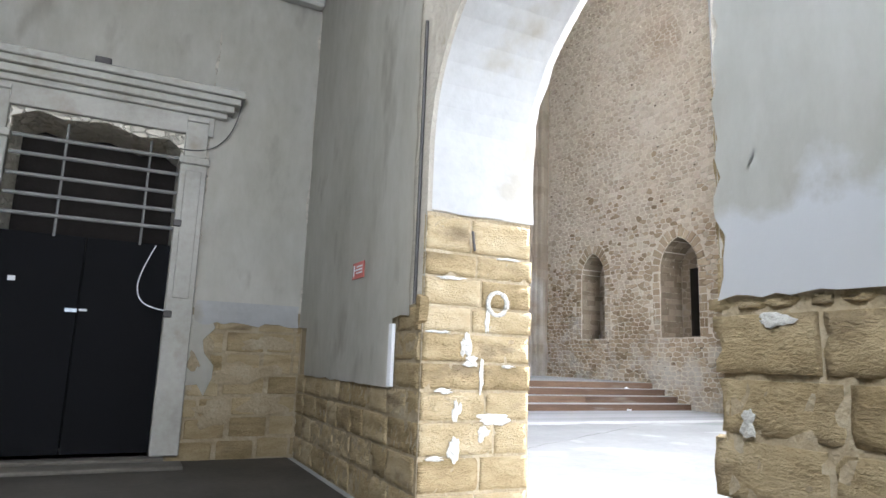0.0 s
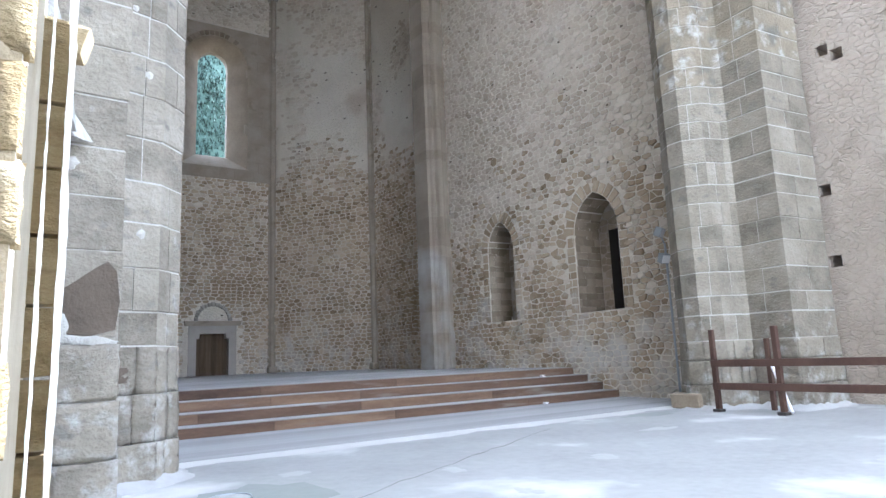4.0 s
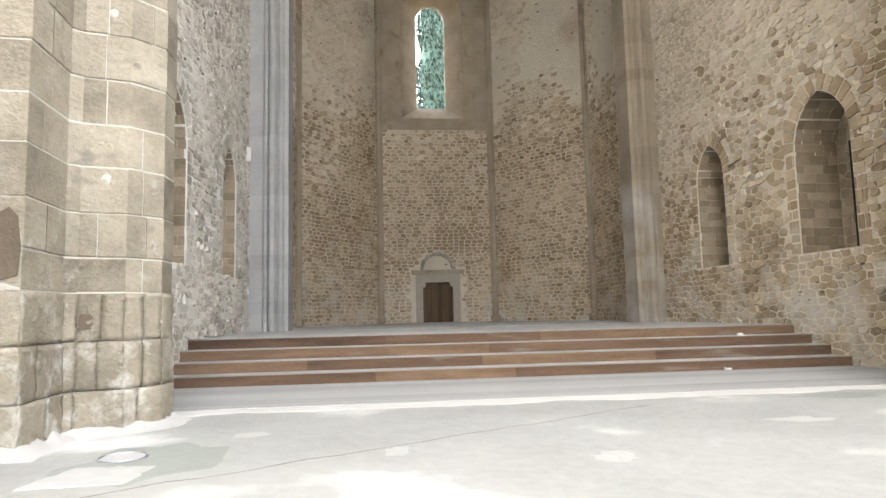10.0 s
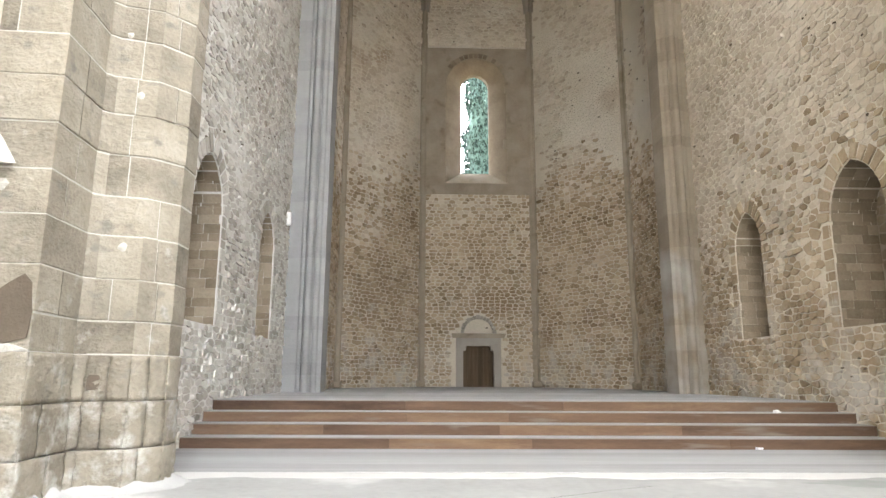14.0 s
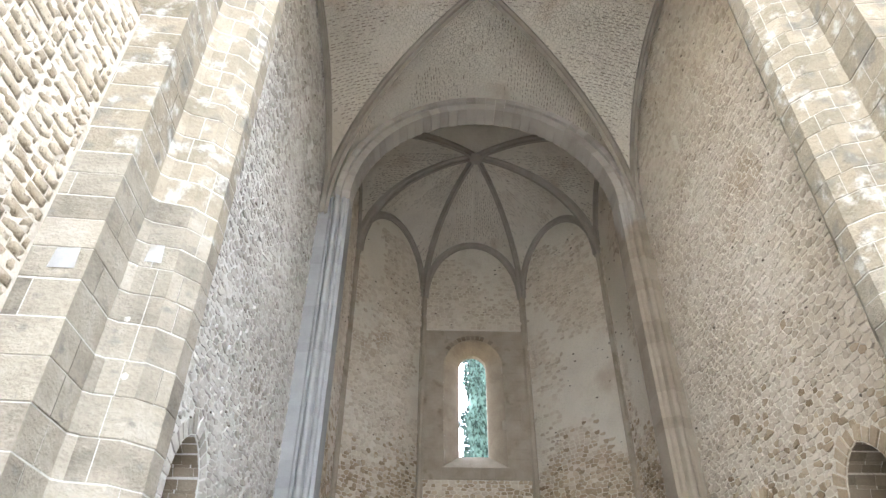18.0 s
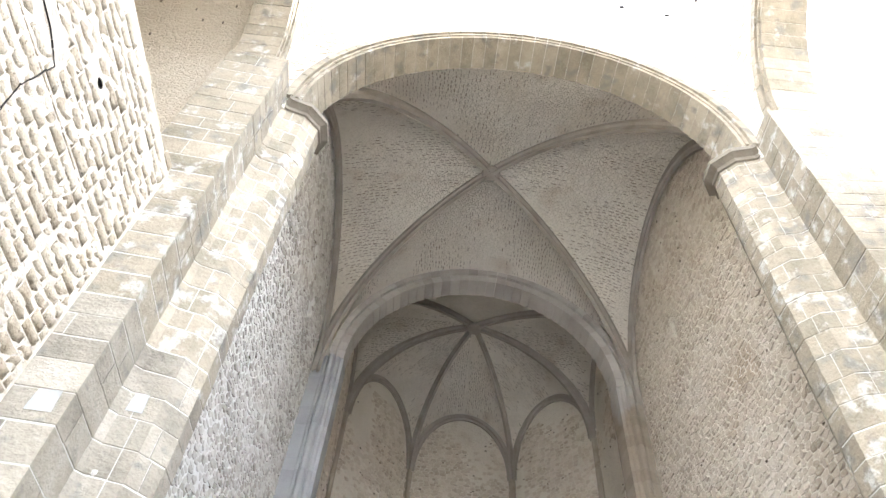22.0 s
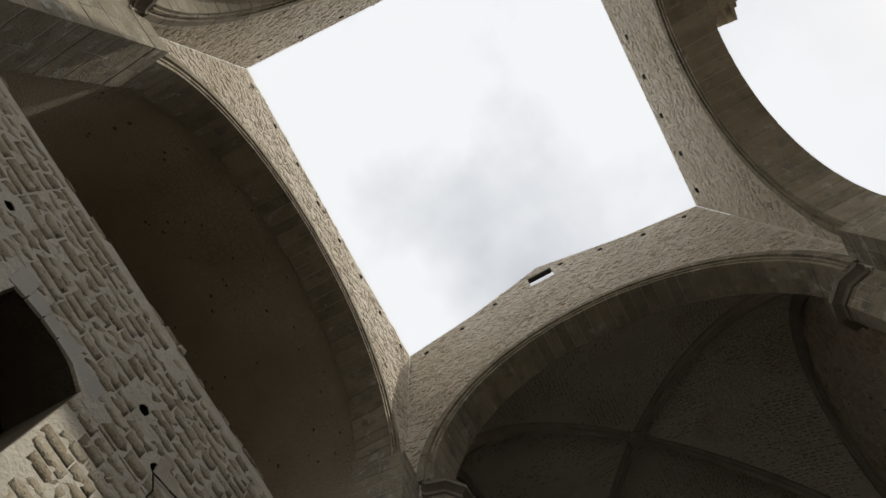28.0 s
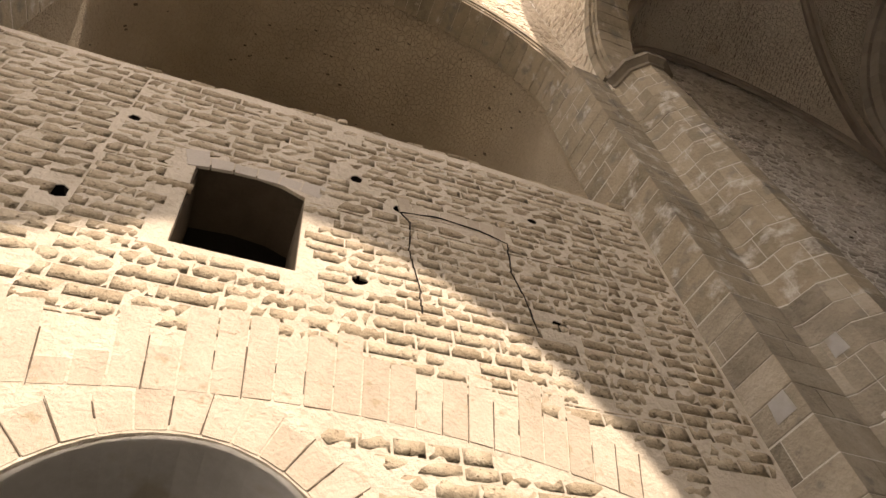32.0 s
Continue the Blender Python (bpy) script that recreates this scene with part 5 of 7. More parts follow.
# ---- side room behind the passage ----
RFY = 1.95
RF = plane_map((0, RFY, 0), (1, 0, 0), (0, -1, 0))
PORTAL = [(-11.36, 0.08), (-9.37, 0.08), (-9.37, 4.15), (-9.55, 4.28), (-9.9, 4.24), (-10.3, 4.36), (-10.8, 4.30), (-11.1, 4.37), (-11.36, 4.25)]
far = panel("wall_room_far", RF, [(-13.5, -0.05), (INF1 - 0.002, -0.05), (INF1 - 0.002, 6.9), (-13.5, 6.9)], [PORTAL], 1.15, MORTAR, label="grey plastered wall with bare tuff below and a barred portal", category="wall", kind="structure")
def coat(name, fmap, a0, a1, b0, b1, mat, parent, label, rag=(0.03, 0.06), thick=0.03, na=16, nb=16, hole=None):
    """A plaster coat with uneven edges and a slightly uneven face."""
    bm = bmesh.new()
    g = {}
    for i, a in enumerate(np.linspace(a0, a1, na)):
        for j, c in enumerate(np.linspace(b0, b1, nb)):
            da = rc.uniform(-rag[0], rag[0]) if i in (0, na - 1) else 0
            dc = rc.uniform(-rag[1], rag[1]) if j == 0 else 0
            g[i, j] = bm.verts.new(fmap(a + da, c + dc, thick + 0.006 * noise.noise(Vector((a * 2, c * 2, 5)))))
    for i in range(na - 1):
        for j in range(nb - 1):
            a = a0 + (a1 - a0) * (i + 0.5) / (na - 1)
            c = b0 + (b1 - b0) * (j + 0.5) / (nb - 1)
            if hole and inside(a, c, hole):
                continue
            bm.faces.new((g[i, j], g[i + 1, j], g[i + 1, j + 1], g[i, j + 1]))
    bmesh.ops.solidify(bm, geom=bm.faces[:], thickness=thick + 0.01)
    return part(name, bm, mat, parent, label)


coat("plaster_coat", RF, -9.02, INF1 - 0.06, 2.0, 6.88, PLASTER, far, "stained grey plaster", thick=0.022)
coat("plaster_patch", RF, -8.98, INF1 - 0.07, 1.80, 2.10, PLASTER_W, far, "whiter plaster patch along the lower edge", rag=(0.02, 0.03), nb=4, thick=0.03)
coat("plaster_coat", RF, -13.4, -9.03, 4.9, 6.88, PLASTER, far, "stained grey plaster", thick=0.022)
coat("plaster_coat", RF, -13.4, -11.7, 0.2, 4.9, PLASTER, far, "stained grey plaster", thick=0.022)
st = Stones(71)
part("joint_bed", boxed(-9.3, INF1 - 0.003, RFY - 0.004, RFY + 0.05, 0.0, 2.0), TUFFBED, far)
st.field(RF, -9.2, INF1 - 0.012, 0.0, 1.80, 0.27, 0.5, None, (0.006, 0.022), gap=0.003, irregular=0.12, even=0.15)
piece_objects("tuff_block", st, TUFF, far)
coat("mortar_smear", RF, -9.25, -8.75, 0.9, 1.9, PLASTER, far, "grey mortar smeared over the tuff", rag=(0.12, 0.1), thick=0.03, na=5, nb=7)
for a, c, w, h in ((-8.30, 1.15, 0.9, 0.36), (-7.95, 0.72, 0.6, 0.30), (-8.62, 0.62, 0.5, 0.34), (-8.05, 1.55, 0.7, 0.22), (-8.9, 1.35, 0.5, 0.8)):
    smear("mortar_smear", RF, a, c, w, h, 0.022, TUFFBED, far, rc, "grey brown mortar smeared over the tuff")
portal = empty("door_2", (0, 0, 0), "tall dark panelled door under iron bars in a worn stone portal", "door", kind="structure")
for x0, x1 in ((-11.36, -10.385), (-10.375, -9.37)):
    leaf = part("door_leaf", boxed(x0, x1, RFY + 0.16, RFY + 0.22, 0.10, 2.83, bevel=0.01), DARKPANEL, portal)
part("lock_bar", boxed(-10.52, -10.38, RFY + 0.13, RFY + 0.155, 1.85, 1.90, bevel=0.004), GREYMETAL, leaf, "small pale metal lock")
part("lock_plate", boxed(-10.36, -10.27, RFY + 0.13, RFY + 0.155, 1.87, 1.90, bevel=0.004), WHITE, leaf)
part("door_label", boxed(-11.17, -11.09, RFY + 0.15, RFY + 0.158, 2.20, 2.26), WHITE, portal, "small white label")
for z in (4.05, 3.82, 3.55, 3.30, 3.05):
    part("iron_bar", rodded((-11.38, RFY + 0.12, z), (-9.35, RFY + 0.12, z + 0.01), 0.026), BARS, portal)
for x in (-9.75, -10.75):
    part("iron_bar", rodded((x, RFY + 0.16, 2.8), (x, RFY + 0.16, 4.3), 0.016), BARS, portal)
# near-black sheet paints the darkness of the space beyond the bars
part("dark_sheet", boxed(-11.5, -9.2, RFY + 0.95, RFY + 1.0, 0, 4.5), DARK, portal, "near-black sheet for the unlit space behind the bars")
for x0, x1 in ((-9.37, -9.02), (-11.71, -11.36)):
    bm = bmesh.new()
    box(bm, x0, x1, RFY - 0.09, RFY + 0.1, 0.08, 3.95, bevel=0.015)
    box(bm, x0 + 0.07, x1 - 0.07, RFY - 0.115, RFY - 0.08, 2.1, 3.85, bevel=0.01)
    box(bm, x0 - 0.02, x1 + 0.02, RFY - 0.12, RFY + 0.1, 3.95, 4.05, bevel=0.01)
    box(bm, x0 + 0.03, x1 - 0.03, RFY - 0.10, RFY + 0.1, 4.05, 4.55, bevel=0.01)
    box(bm, x0 + 0.03, x1 - 0.03, RFY - 0.13, RFY + 0.1, 4.55, 4.62, bevel=0.01)
    part("jamb_pilaster", bm, PORTALSTONE, portal, "worn plastered stone pilaster")
bm = bmesh.new()
box(bm, -11.75, -8.98, RFY - 0.08, RFY + 0.1, 4.38, 4.66, bevel=0.01)
for z0, z1, d in ((4.66, 4.74, 0.14), (4.74, 4.84, 0.22), (4.84, 4.93, 0.30), (4.93, 5.03, 0.36)):
    box(bm, -11.85 - d, -8.95 + d * 0.9, RFY - d, RFY + 0.1, z0, z1, bevel=0.012)
part("cornice", bm, PORTALSTONE, portal, "projecting moulded cornice")
part("door_sill", boxed(-11.6, -9.2, RFY - 0.25, RFY + 0.3, 0.0, 0.08, bevel=0.012), DOORSTEP, portal, "worn stone sill")
step = part("doorstep", boxed(-11.8, -9.0, RFY - 0.7, RFY - 0.26, 0.0, 0.05, bevel=0.012), DOORSTEP, None)
tagged(step, "low worn grey stone doorstep before the portal", "doorstep")
lamp = part("lamp_box", boxed(-10.52, -10.33, RFY - 0.34, RFY - 0.2, 5.03, 5.12, bevel=0.01), IRON, None)
tagged(lamp, "small dark lamp box on the portal cornice", "lamp")
def cable(name, pts, r, mat, label):
    cu = bpy.data.curves.new(name, "CURVE")
    cu.dimensions, cu.bevel_depth, cu.bevel_resolution = "3D", r, 2
    sp = cu.splines.new("NURBS")
    sp.points.add(len(pts) - 1)
    for p, q in zip(sp.points, pts):
        p.co = (*q, 1)
    sp.use_endpoint_u, sp.order_u = True, 3
    cu.materials.append(mat)
    return tagged(new(name, cu), label, "cable")


cable("cable", [(-8.66, RFY - 0.3, 4.95), (-8.68, RFY - 0.15, 4.6), (-8.9, RFY - 0.06, 4.25), (-9.2, RFY - 0.12, 4.12), (-9.4, RFY - 0.1, 4.14)], 0.008, IRON, "thin dark cable hanging from the cornice")
cable("cable", [(-9.55, RFY + 0.1, 2.8), (-9.72, RFY + 0.08, 2.4), (-9.72, RFY + 0.08, 2.1), (-9.55, RFY + 0.02, 1.95), (-9.32, RFY - 0.12, 1.92)], 0.008, WHITE, "thin pale cable hanging across the door")
for z in (3.1, 1.88):
    part("hinge", boxed(-9.38, -9.28, RFY - 0.13, RFY - 0.08, z - 0.04, z + 0.05, bevel=0.008), IRON, portal, "rusty iron hinge pin")
# wall with the sign
RWm = plane_map((INF1, 0, 0), (0, -1, 0), (-1, 0, 0))
coat("plaster_coat", RWm, -1.93, 2.04, 1.80, 6.88, PLASTER, fill, "smooth grey plaster on the room side", rag=(0.02, 0.02), thick=0.045, na=22, nb=22, hole=[(2.0, 1), (9, 1), (9, 9), (2.0, 9)])
coat("plaster_coat", RWm, -1.5, 1.66, 1.15, 1.83, PLASTER, fill, "smooth grey plaster on the room side", rag=(0.01, 0.015), thick=0.047, na=16, nb=6)
part("plaster_edge", boxed(INF1 - 0.056, INF1 - 0.02, -1.69, -1.60, 1.16, 1.74, bevel=0.004), WHITE, fill, "white plastered edge")
coat("plaster_coat", RWm, 5.4, 8.1, 1.72, 6.88, PLASTER_R, fill, "grey plaster with a newer white field", rag=(0.035, 0.012), thick=0.045, na=46, nb=60)
st = Stones(73)
cells = []
for z0, z1 in zip(COURSES, COURSES[1:]):
    if z1 < 1.2 or z1 < 1.95:
        lims = [(-1.93, 2.24)] if z1 < 1.2 else [(1.70, 2.24)]
        for a0, a1 in lims + [(5.36, 8.0)]:
            a = a0 - (st.r.uniform(0.0, 0.09) if a0 > 5 else 0)
            while a < a1 - 0.05:
                q = min(a + st.r.uniform(0.35, 0.7), a1)
                cells.append((a, q, z0, min(z1, 1.735) if a0 > 5 else z1, st.r.uniform(0.012, 0.035)))
                a = q
rough_blocks("tuff_block", RWm, cells, TUFF, fill, 73, 0.026, 0.009, step=0.035)
part("joint_bed", boxed(INF1 - 0.004, INF1 + 0.05, -2.246, 1.93, 0.0, 1.9), TUFFBED, fill)
part("joint_bed", boxed(INF1 - 0.004, INF1 + 0.05, -8.1, -5.354, 0.0, 1.9), TUFFBED, fill)
part("conduit", rodded((INF1 - 0.02, -2.1, 1.9), (INF1 - 0.02, -2.12, 4.6), 0.018), IRON, fill, "rusty conduit along the passage edge")
sign = empty("sign", (0, 0, 0), "small red and white notice fixed to the plaster wall", "sign")
plate = part("plate", boxed(INF1 - 0.062, INF1 - 0.05, -0.79, -0.42, 2.27, 2.45, bevel=0.002), RED, sign)
for z, y0, y1 in ((2.40, -0.75, -0.56), (2.365, -0.75, -0.50), (2.33, -0.75, -0.55)):
    part("text_bar", boxed(INF1 - 0.0655, INF1 - 0.0625, y0, y1, z - 0.009, z + 0.009), WHITE, plate)
part("pictogram", boxed(INF1 - 0.0655, INF1 - 0.0625, -0.49, -0.45, 2.30, 2.42), WHITE, plate)
part("ceiling", boxed(-13.4, INF1 - 0.002, -8.2, 1.94, 6.9, 7.1), CEIL, None)
tagged(bpy.data.objects["ceiling"], "grey plaster ceiling of the side room", "ceiling", kind="structure")
part("ceiling_cornice", boxed(-13.3, INF1 - 0.06, 1.72, 1.92, 6.72, 6.895, bevel=0.03), CEIL, None)
tagged(bpy.data.objects["ceiling_cornice"], "plain plaster cornice under the ceiling", "trim", kind="structure")
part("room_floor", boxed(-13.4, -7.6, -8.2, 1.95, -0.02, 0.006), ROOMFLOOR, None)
tagged(bpy.data.objects["room_floor"], "dark worn stone floor of the side room", "floor", kind="structure")
rm = plane_map((0, -8.25, 0), (1, 0, 0), (0, 1, 0))
rmw = plane_map((-12.2, 0, 0), (0, 1, 0), (1, 0, 0))
panel("wall_room_west", rmw, [(-8.2, 0.0), (1.94, 0.0), (1.94, 6.9), (-8.2, 6.9)], [], 0.6, PLASTER, label="plain plastered wall of the side room", category="wall", kind="structure")
# unseen arched opening and area lamp, added to brighten the side room
panel("wall_room_south", rm, [(-12.2, 0.0), (INF1 - 0.01, 0.0), (INF1 - 0.01, 6.9), (-12.2, 6.9)], [arch_outline(-12.1, -10.0, 3.4, 5.4, 6.5)], 0.6, PLASTER, label="plastered wall with an unseen arched opening added for light", category="wall", kind="structure")
day = new("room_fill_lamp", bpy.data.lights.new("room_fill_lamp", "AREA"))
day.data.shape, day.data.size, day.data.size_y, day.data.energy, day.data.color = "RECTANGLE", 2.0, 2.6, 84.0, (0.95, 0.98, 1.0)
day.matrix_world = look((-11.3, -8.5, 4.9), (-7.6, -2.0, 7.6))

# ---- right transept ----
RW = plane_map((8.5, 0, 0), (0, 1, 0), (-1, 0, 0))
RARCH = arch_outline(-2.9, 0.75, -0.02, 3.6, 6.1, 16)
rput = [[(y - 0.13, z - 0.13), (y + 0.13, z - 0.13), (y + 0.13, z + 0.13), (y - 0.13, z + 0.13)] for y, z in ((3.05, 4.69), (3.03, 3.07), (2.7, 7.9), (2.4, 7.7))]
rwall = panel("wall_transept_right", RW, [(-8.2, -0.05), (-2.9, -0.05), (-2.9, -0.02)] + [(-2.9, 0.0)] + [(0.75, 0.0), (0.75, -0.05), (3.3, -0.05), (3.3, 13.6), (-8.2, 13.4)],
              [[(p[0], max(p[1], 0.02)) for p in RARCH]] + rput, 1.0, MORTAR_BROWN, label="brown rubble wall with a pointed arched doorway", category="wall", kind="structure")
st = Stones(51)
st.rubble(RW, -8.1, 3.2, 0.0, 13.2, 0.16, 0.27, lambda a, b, r: not inside(a, b, RARCH, 0.3) and not any(inside(a, b, h, 0.1) for h in rput) and r.random() < 0.35 + 1.6 * noise.noise(Vector((a * 0.5, b * 0.5, 2))), (0.0, 0.018), gap=0.008)
st.done("masonry", MORTAR_BROWN, rwall, "weathered brown rubble")
barrel("vault_transept_right", CXR + 1.08, 13.5, RIN + 0.12, SPRING, math.pi, 0.0, "broken remains of a transept vault", 43,
       ragged=lambda q: math.pi * (0.455 + 0.36 * q + 0.022 * math.sin(q * 21) + 0.03 * noise.noise(Vector((q * 34, 3, 1))) + 0.02 * noise.noise(Vector((q * 90, 8, 1)))), m=150, n=60)
part("wall_transept_far", boxed(15.4, 16.4, -9.5, 5.0, 0, 9.5), RUBBLE_PALE, None)
tagged(bpy.data.objects["wall_transept_far"], "sunlit pale wall beyond the arched doorway", "wall", kind="structure")
part("wall_transept_right_south", boxed(8.3, 16.4, -9.4, -8.2, 0, SPRING), MORTAR, None)
tagged(bpy.data.objects["wall_transept_right_south"], "side wall of the ruined transept", "wall", kind="structure")
part("wall_transept_right_north", boxed(8.3, 16.4, 3.3, 4.3, 0, 12.5), MORTAR, None)
tagged(bpy.data.objects["wall_transept_right_north"], "side wall of the ruined transept", "wall", kind="structure")

# ---- nave, behind ----
# out of view; right wall kept low so sun bounces into the presbytery
for nm, x0, x1 in (("wall_nave_left", -7.3, -6.2), ("wall_nave_right", 7.9, 9.0)):
    part(nm, boxed(x0, x1, -38, -9.6, 0, 17.5 if x0 < 0 else 4.5), RUBBLE_PALE, None)
    tagged(bpy.data.objects[nm], "pale rubble wall of the roofless nave", "wall", kind="structure")
part("wall_nave_end", boxed(-7.3, 9.0, -39, -38, 0, 17.5), RUBBLE_PALE, None)
tagged(bpy.data.objects["wall_nave_end"], "end wall of the roofless nave", "wall", kind="structure")


# ---- presbytery vault ----
def curve_pts(p, q, zs, ze, n, flat=1.0):
    """A quarter of an ellipse from p at height zs, upright, to q at height ze, level."""
    out = []
    for i in range(n + 1):
        t = math.pi / 2 * i / n
        s = 1 - math.cos(t)
        out.append(Vector((p[0] + (q[0] - p[0]) * s, p[1] + (q[1] - p[1]) * s, zs + (ze - zs) * math.sin(t) ** flat)))
    return out


def loft(name, rows_a, rows_b, mat, parent, steps=8, sag=0.12):
    vs, fs = [], []
    n = len(rows_a)
    for i in range(n):
        for j in range(steps + 1):
            k = j / steps
            p = rows_a[i].lerp(rows_b[i], k)
            p.z += sag * 4 * k * (1 - k) * min(1, i / n * 2)
            vs.append(p)
    for i in range(n - 1):
        for j in range(steps):
            a = i * (steps + 1) + j
            fs.append((a, a + 1, a + steps + 2, a + steps + 1))
    m = len(vs)
    vs += [v + Vector((0, 0, 0.35)) for v in vs]
    fs += [tuple(i + m for i in f[::-1]) for f in fs]
    return mesh_object(name, vs, fs, mat, parent, smooth=True)


def web_stones(st, rows_a, rows_b, sag, seed):
    """Open joints on a web, in courses that follow its curve."""
    n = len(rows_a)
    def at(u, k):
        x = min(u * (n - 1), n - 1.001)
        i = int(x)
        p = rows_a[i].lerp(rows_b[i], k).lerp(rows_a[i + 1].lerp(rows_b[i + 1], k), x - i)
        p.z += sag * 4 * k * (1 - k) * min(1, x / n * 2)
        return p
    long = sum((rows_b[i + 1] - rows_b[i]).length for i in range(n - 1))
    u, du = 0.1, 0.15 / long
    while u < 0.99:
        wid = max((at(u, 0) - at(u, 1)).length, 0.3)
        k = 0.03
        while k < 0.95:
            dk = st.r.uniform(0.16, 0.34) / wid
            p = at(u, min(k, 1))
            v = noise.noise(p * 0.42 + Vector((seed, 0, 0)))
            if st.r.random() < 0.5 + 1.8 * v and k + dk < 0.97:
                nn = len(st.v)
                g = 0.012 / wid
                th = du * st.r.uniform(0.12, 0.34)
                o = u + du * st.r.uniform(-0.25, 0.25)
                q = [at(o, k + g), at(min(o + th, 0.999), k + g), at(min(o + th * st.r.uniform(0.5, 1.2), 0.999), k + dk * 0.75 - g), at(o, k + dk * 0.75 - g)]
                dn = Vector((0, 0, -0.012))
                ctr = sum(q, Vector()) / 4
                st.v += [tuple(w) for w in q] + [tuple(ctr + (w - ctr) * 0.88 + dn) for w in q]
                st.f += [(nn, nn + 1, nn + 5, nn + 4), (nn + 1, nn + 2, nn + 6, nn + 5), (nn + 2, nn + 3, nn + 7, nn + 6), (nn + 3, nn, nn + 4, nn + 7), (nn + 4, nn + 5, nn + 6, nn + 7)]
            k += dk
        u += du


def rib(name, pts, wide, deep, mat, parent):
    """A moulded rib: a stepped section swept along a curve, hanging below the web."""
    sect = [(-wide, 0.15), (-wide, -deep * 0.35), (-wide * 0.55, -deep * 0.55), (-wide * 0.5, -deep), (wide * 0.5, -deep), (wide * 0.55, -deep * 0.55), (wide, -deep * 0.35), (wide, 0.15)]
    vs, fs = [], []
    for i, p in enumerate(pts):
        d = (pts[min(i + 1, len(pts) - 1)] - pts[max(i - 1, 0)]).normalized()
        side = d.cross(Vector((0, 0, 1)))
        side = side.normalized() if side.length > 1e-3 else Vector((1, 0, 0))
        up = side.cross(d).normalized()
        vs += [p + side * a + up * b for a, b in sect]
    k = len(sect)
    for i in range(len(pts) - 1):
        for j in range(k - 1):
            fs.append((i * k + j, i * k + j + 1, (i + 1) * k + j + 1, (i + 1) * k + j))
    return mesh_object(name, vs, fs, mat, parent)


def boss_bm(c, r):
    bm = bmesh.new()
    bmesh.ops.create_uvsphere(bm, u_segments=14, v_segments=8, radius=r)
    for v in bm.verts:
        v.co.z *= 0.5
        if v.co.z < -0.3 * r:
            v.co.z = -0.3 * r
    bmesh.ops.translate(bm, verts=bm.verts, vec=c)
    return bm


N = 18
pv = empty("vault_presbytery", (0, 0, 0), "ribbed cross vault with worn plaster webs", "vault", kind="structure")
KL, KR, YV0, YV1 = XL + 0.05, XR - 0.05, 5.25, YA
BOSS1 = (0.62, 11.4, 26.1)
ZC = {(0, 0): 17.2, (1, 0): 17.2, (0, 1): 18.6, (1, 1): 18.6}
corner = {(i, j): ((KL, KR)[i], (YV0, YV1)[j]) for i in (0, 1) for j in (0, 1)}
ribs1 = {k: curve_pts(corner[k], BOSS1, ZC[k], BOSS1[2], N) for k in corner}
for k in ribs1:
    rib("rib", ribs1[k], 0.16, 0.44, RIBSTONE, pv)
wst = Stones(44)
edges = [((0, 0), (1, 0), (0.85, YV0), 23.6), ((1, 0), (1, 1), (KR, 11.4), 24.6), ((0, 1), (1, 1), (0.95, YV1), 26.1), ((0, 0), (0, 1), (KL, 11.4), 24.6)]
for ka, kb, mid, za in edges:
    for k in (ka, kb):
        wall_arc = curve_pts(corner[k], mid, ZC[k], za, N)
        loft("web", ribs1[k], wall_arc, VPLASTER, pv, sag=0.25)
        web_stones(wst, ribs1[k], wall_arc, 0.25, za)
        if mid[0] in (KL, KR):
            rib("wall_rib", [p + Vector((0.16 if mid[0] == KL else -0.16, 0, 0)) for p in wall_arc], 0.13, 0.30, RIBSTONE, pv)
wst.done("open_joint", WEBJOINT, pv, "dark open joints between the web stones")
part("boss", boss_bm((BOSS1[0], BOSS1[1], BOSS1[2] - 0.3), 0.42), RIBSTONE, pv, "carved round boss")

# ---- apse arch ----
AR, AS = 5.9, 19.5
fa = plane_map((0.98, YA, 0), (1, 0, 0), (0, -1, 0))
n = 28
arc = [(AR * 1.08 * math.cos(math.pi * i / n), AS + AR * 1.08 * math.sin(math.pi * i / n)) for i in range(n + 1)]
awall = panel("wall_apse_arch", fa, [(7.2, 0.6), (7.2, 29.5), (-7.4, 29.5), (-7.4, 0.6), (-AR * 1.08, 0.6)] + arc[::-1] + [(AR * 1.08, 0.6)], [], 0.8, MORTAR, label="wall round the great apse arch", category="wall", kind="structure")
ring = Stones(61)
arch_ring(ring, lambda a, b, d: fa(a, b, d + 0.12), (0, AS), AR, AR * 1.08 + 0.06, 1.0, 41)
arch_ring(ring, lambda a, b, d: fa(a, b, d + 0.30), (0, AS), AR + 0.36, AR + 0.62, 0.3, 41)
ring.done("arch_ring", GREYSTONE, awall, "moulded grey stone arch")
def roll(c, d, r0, k=5):
    return [(c + r0 * math.cos(math.pi * (1 - i / k)), d + r0 * math.sin(math.pi * (1 - i / k))) for i in range(k + 1)]


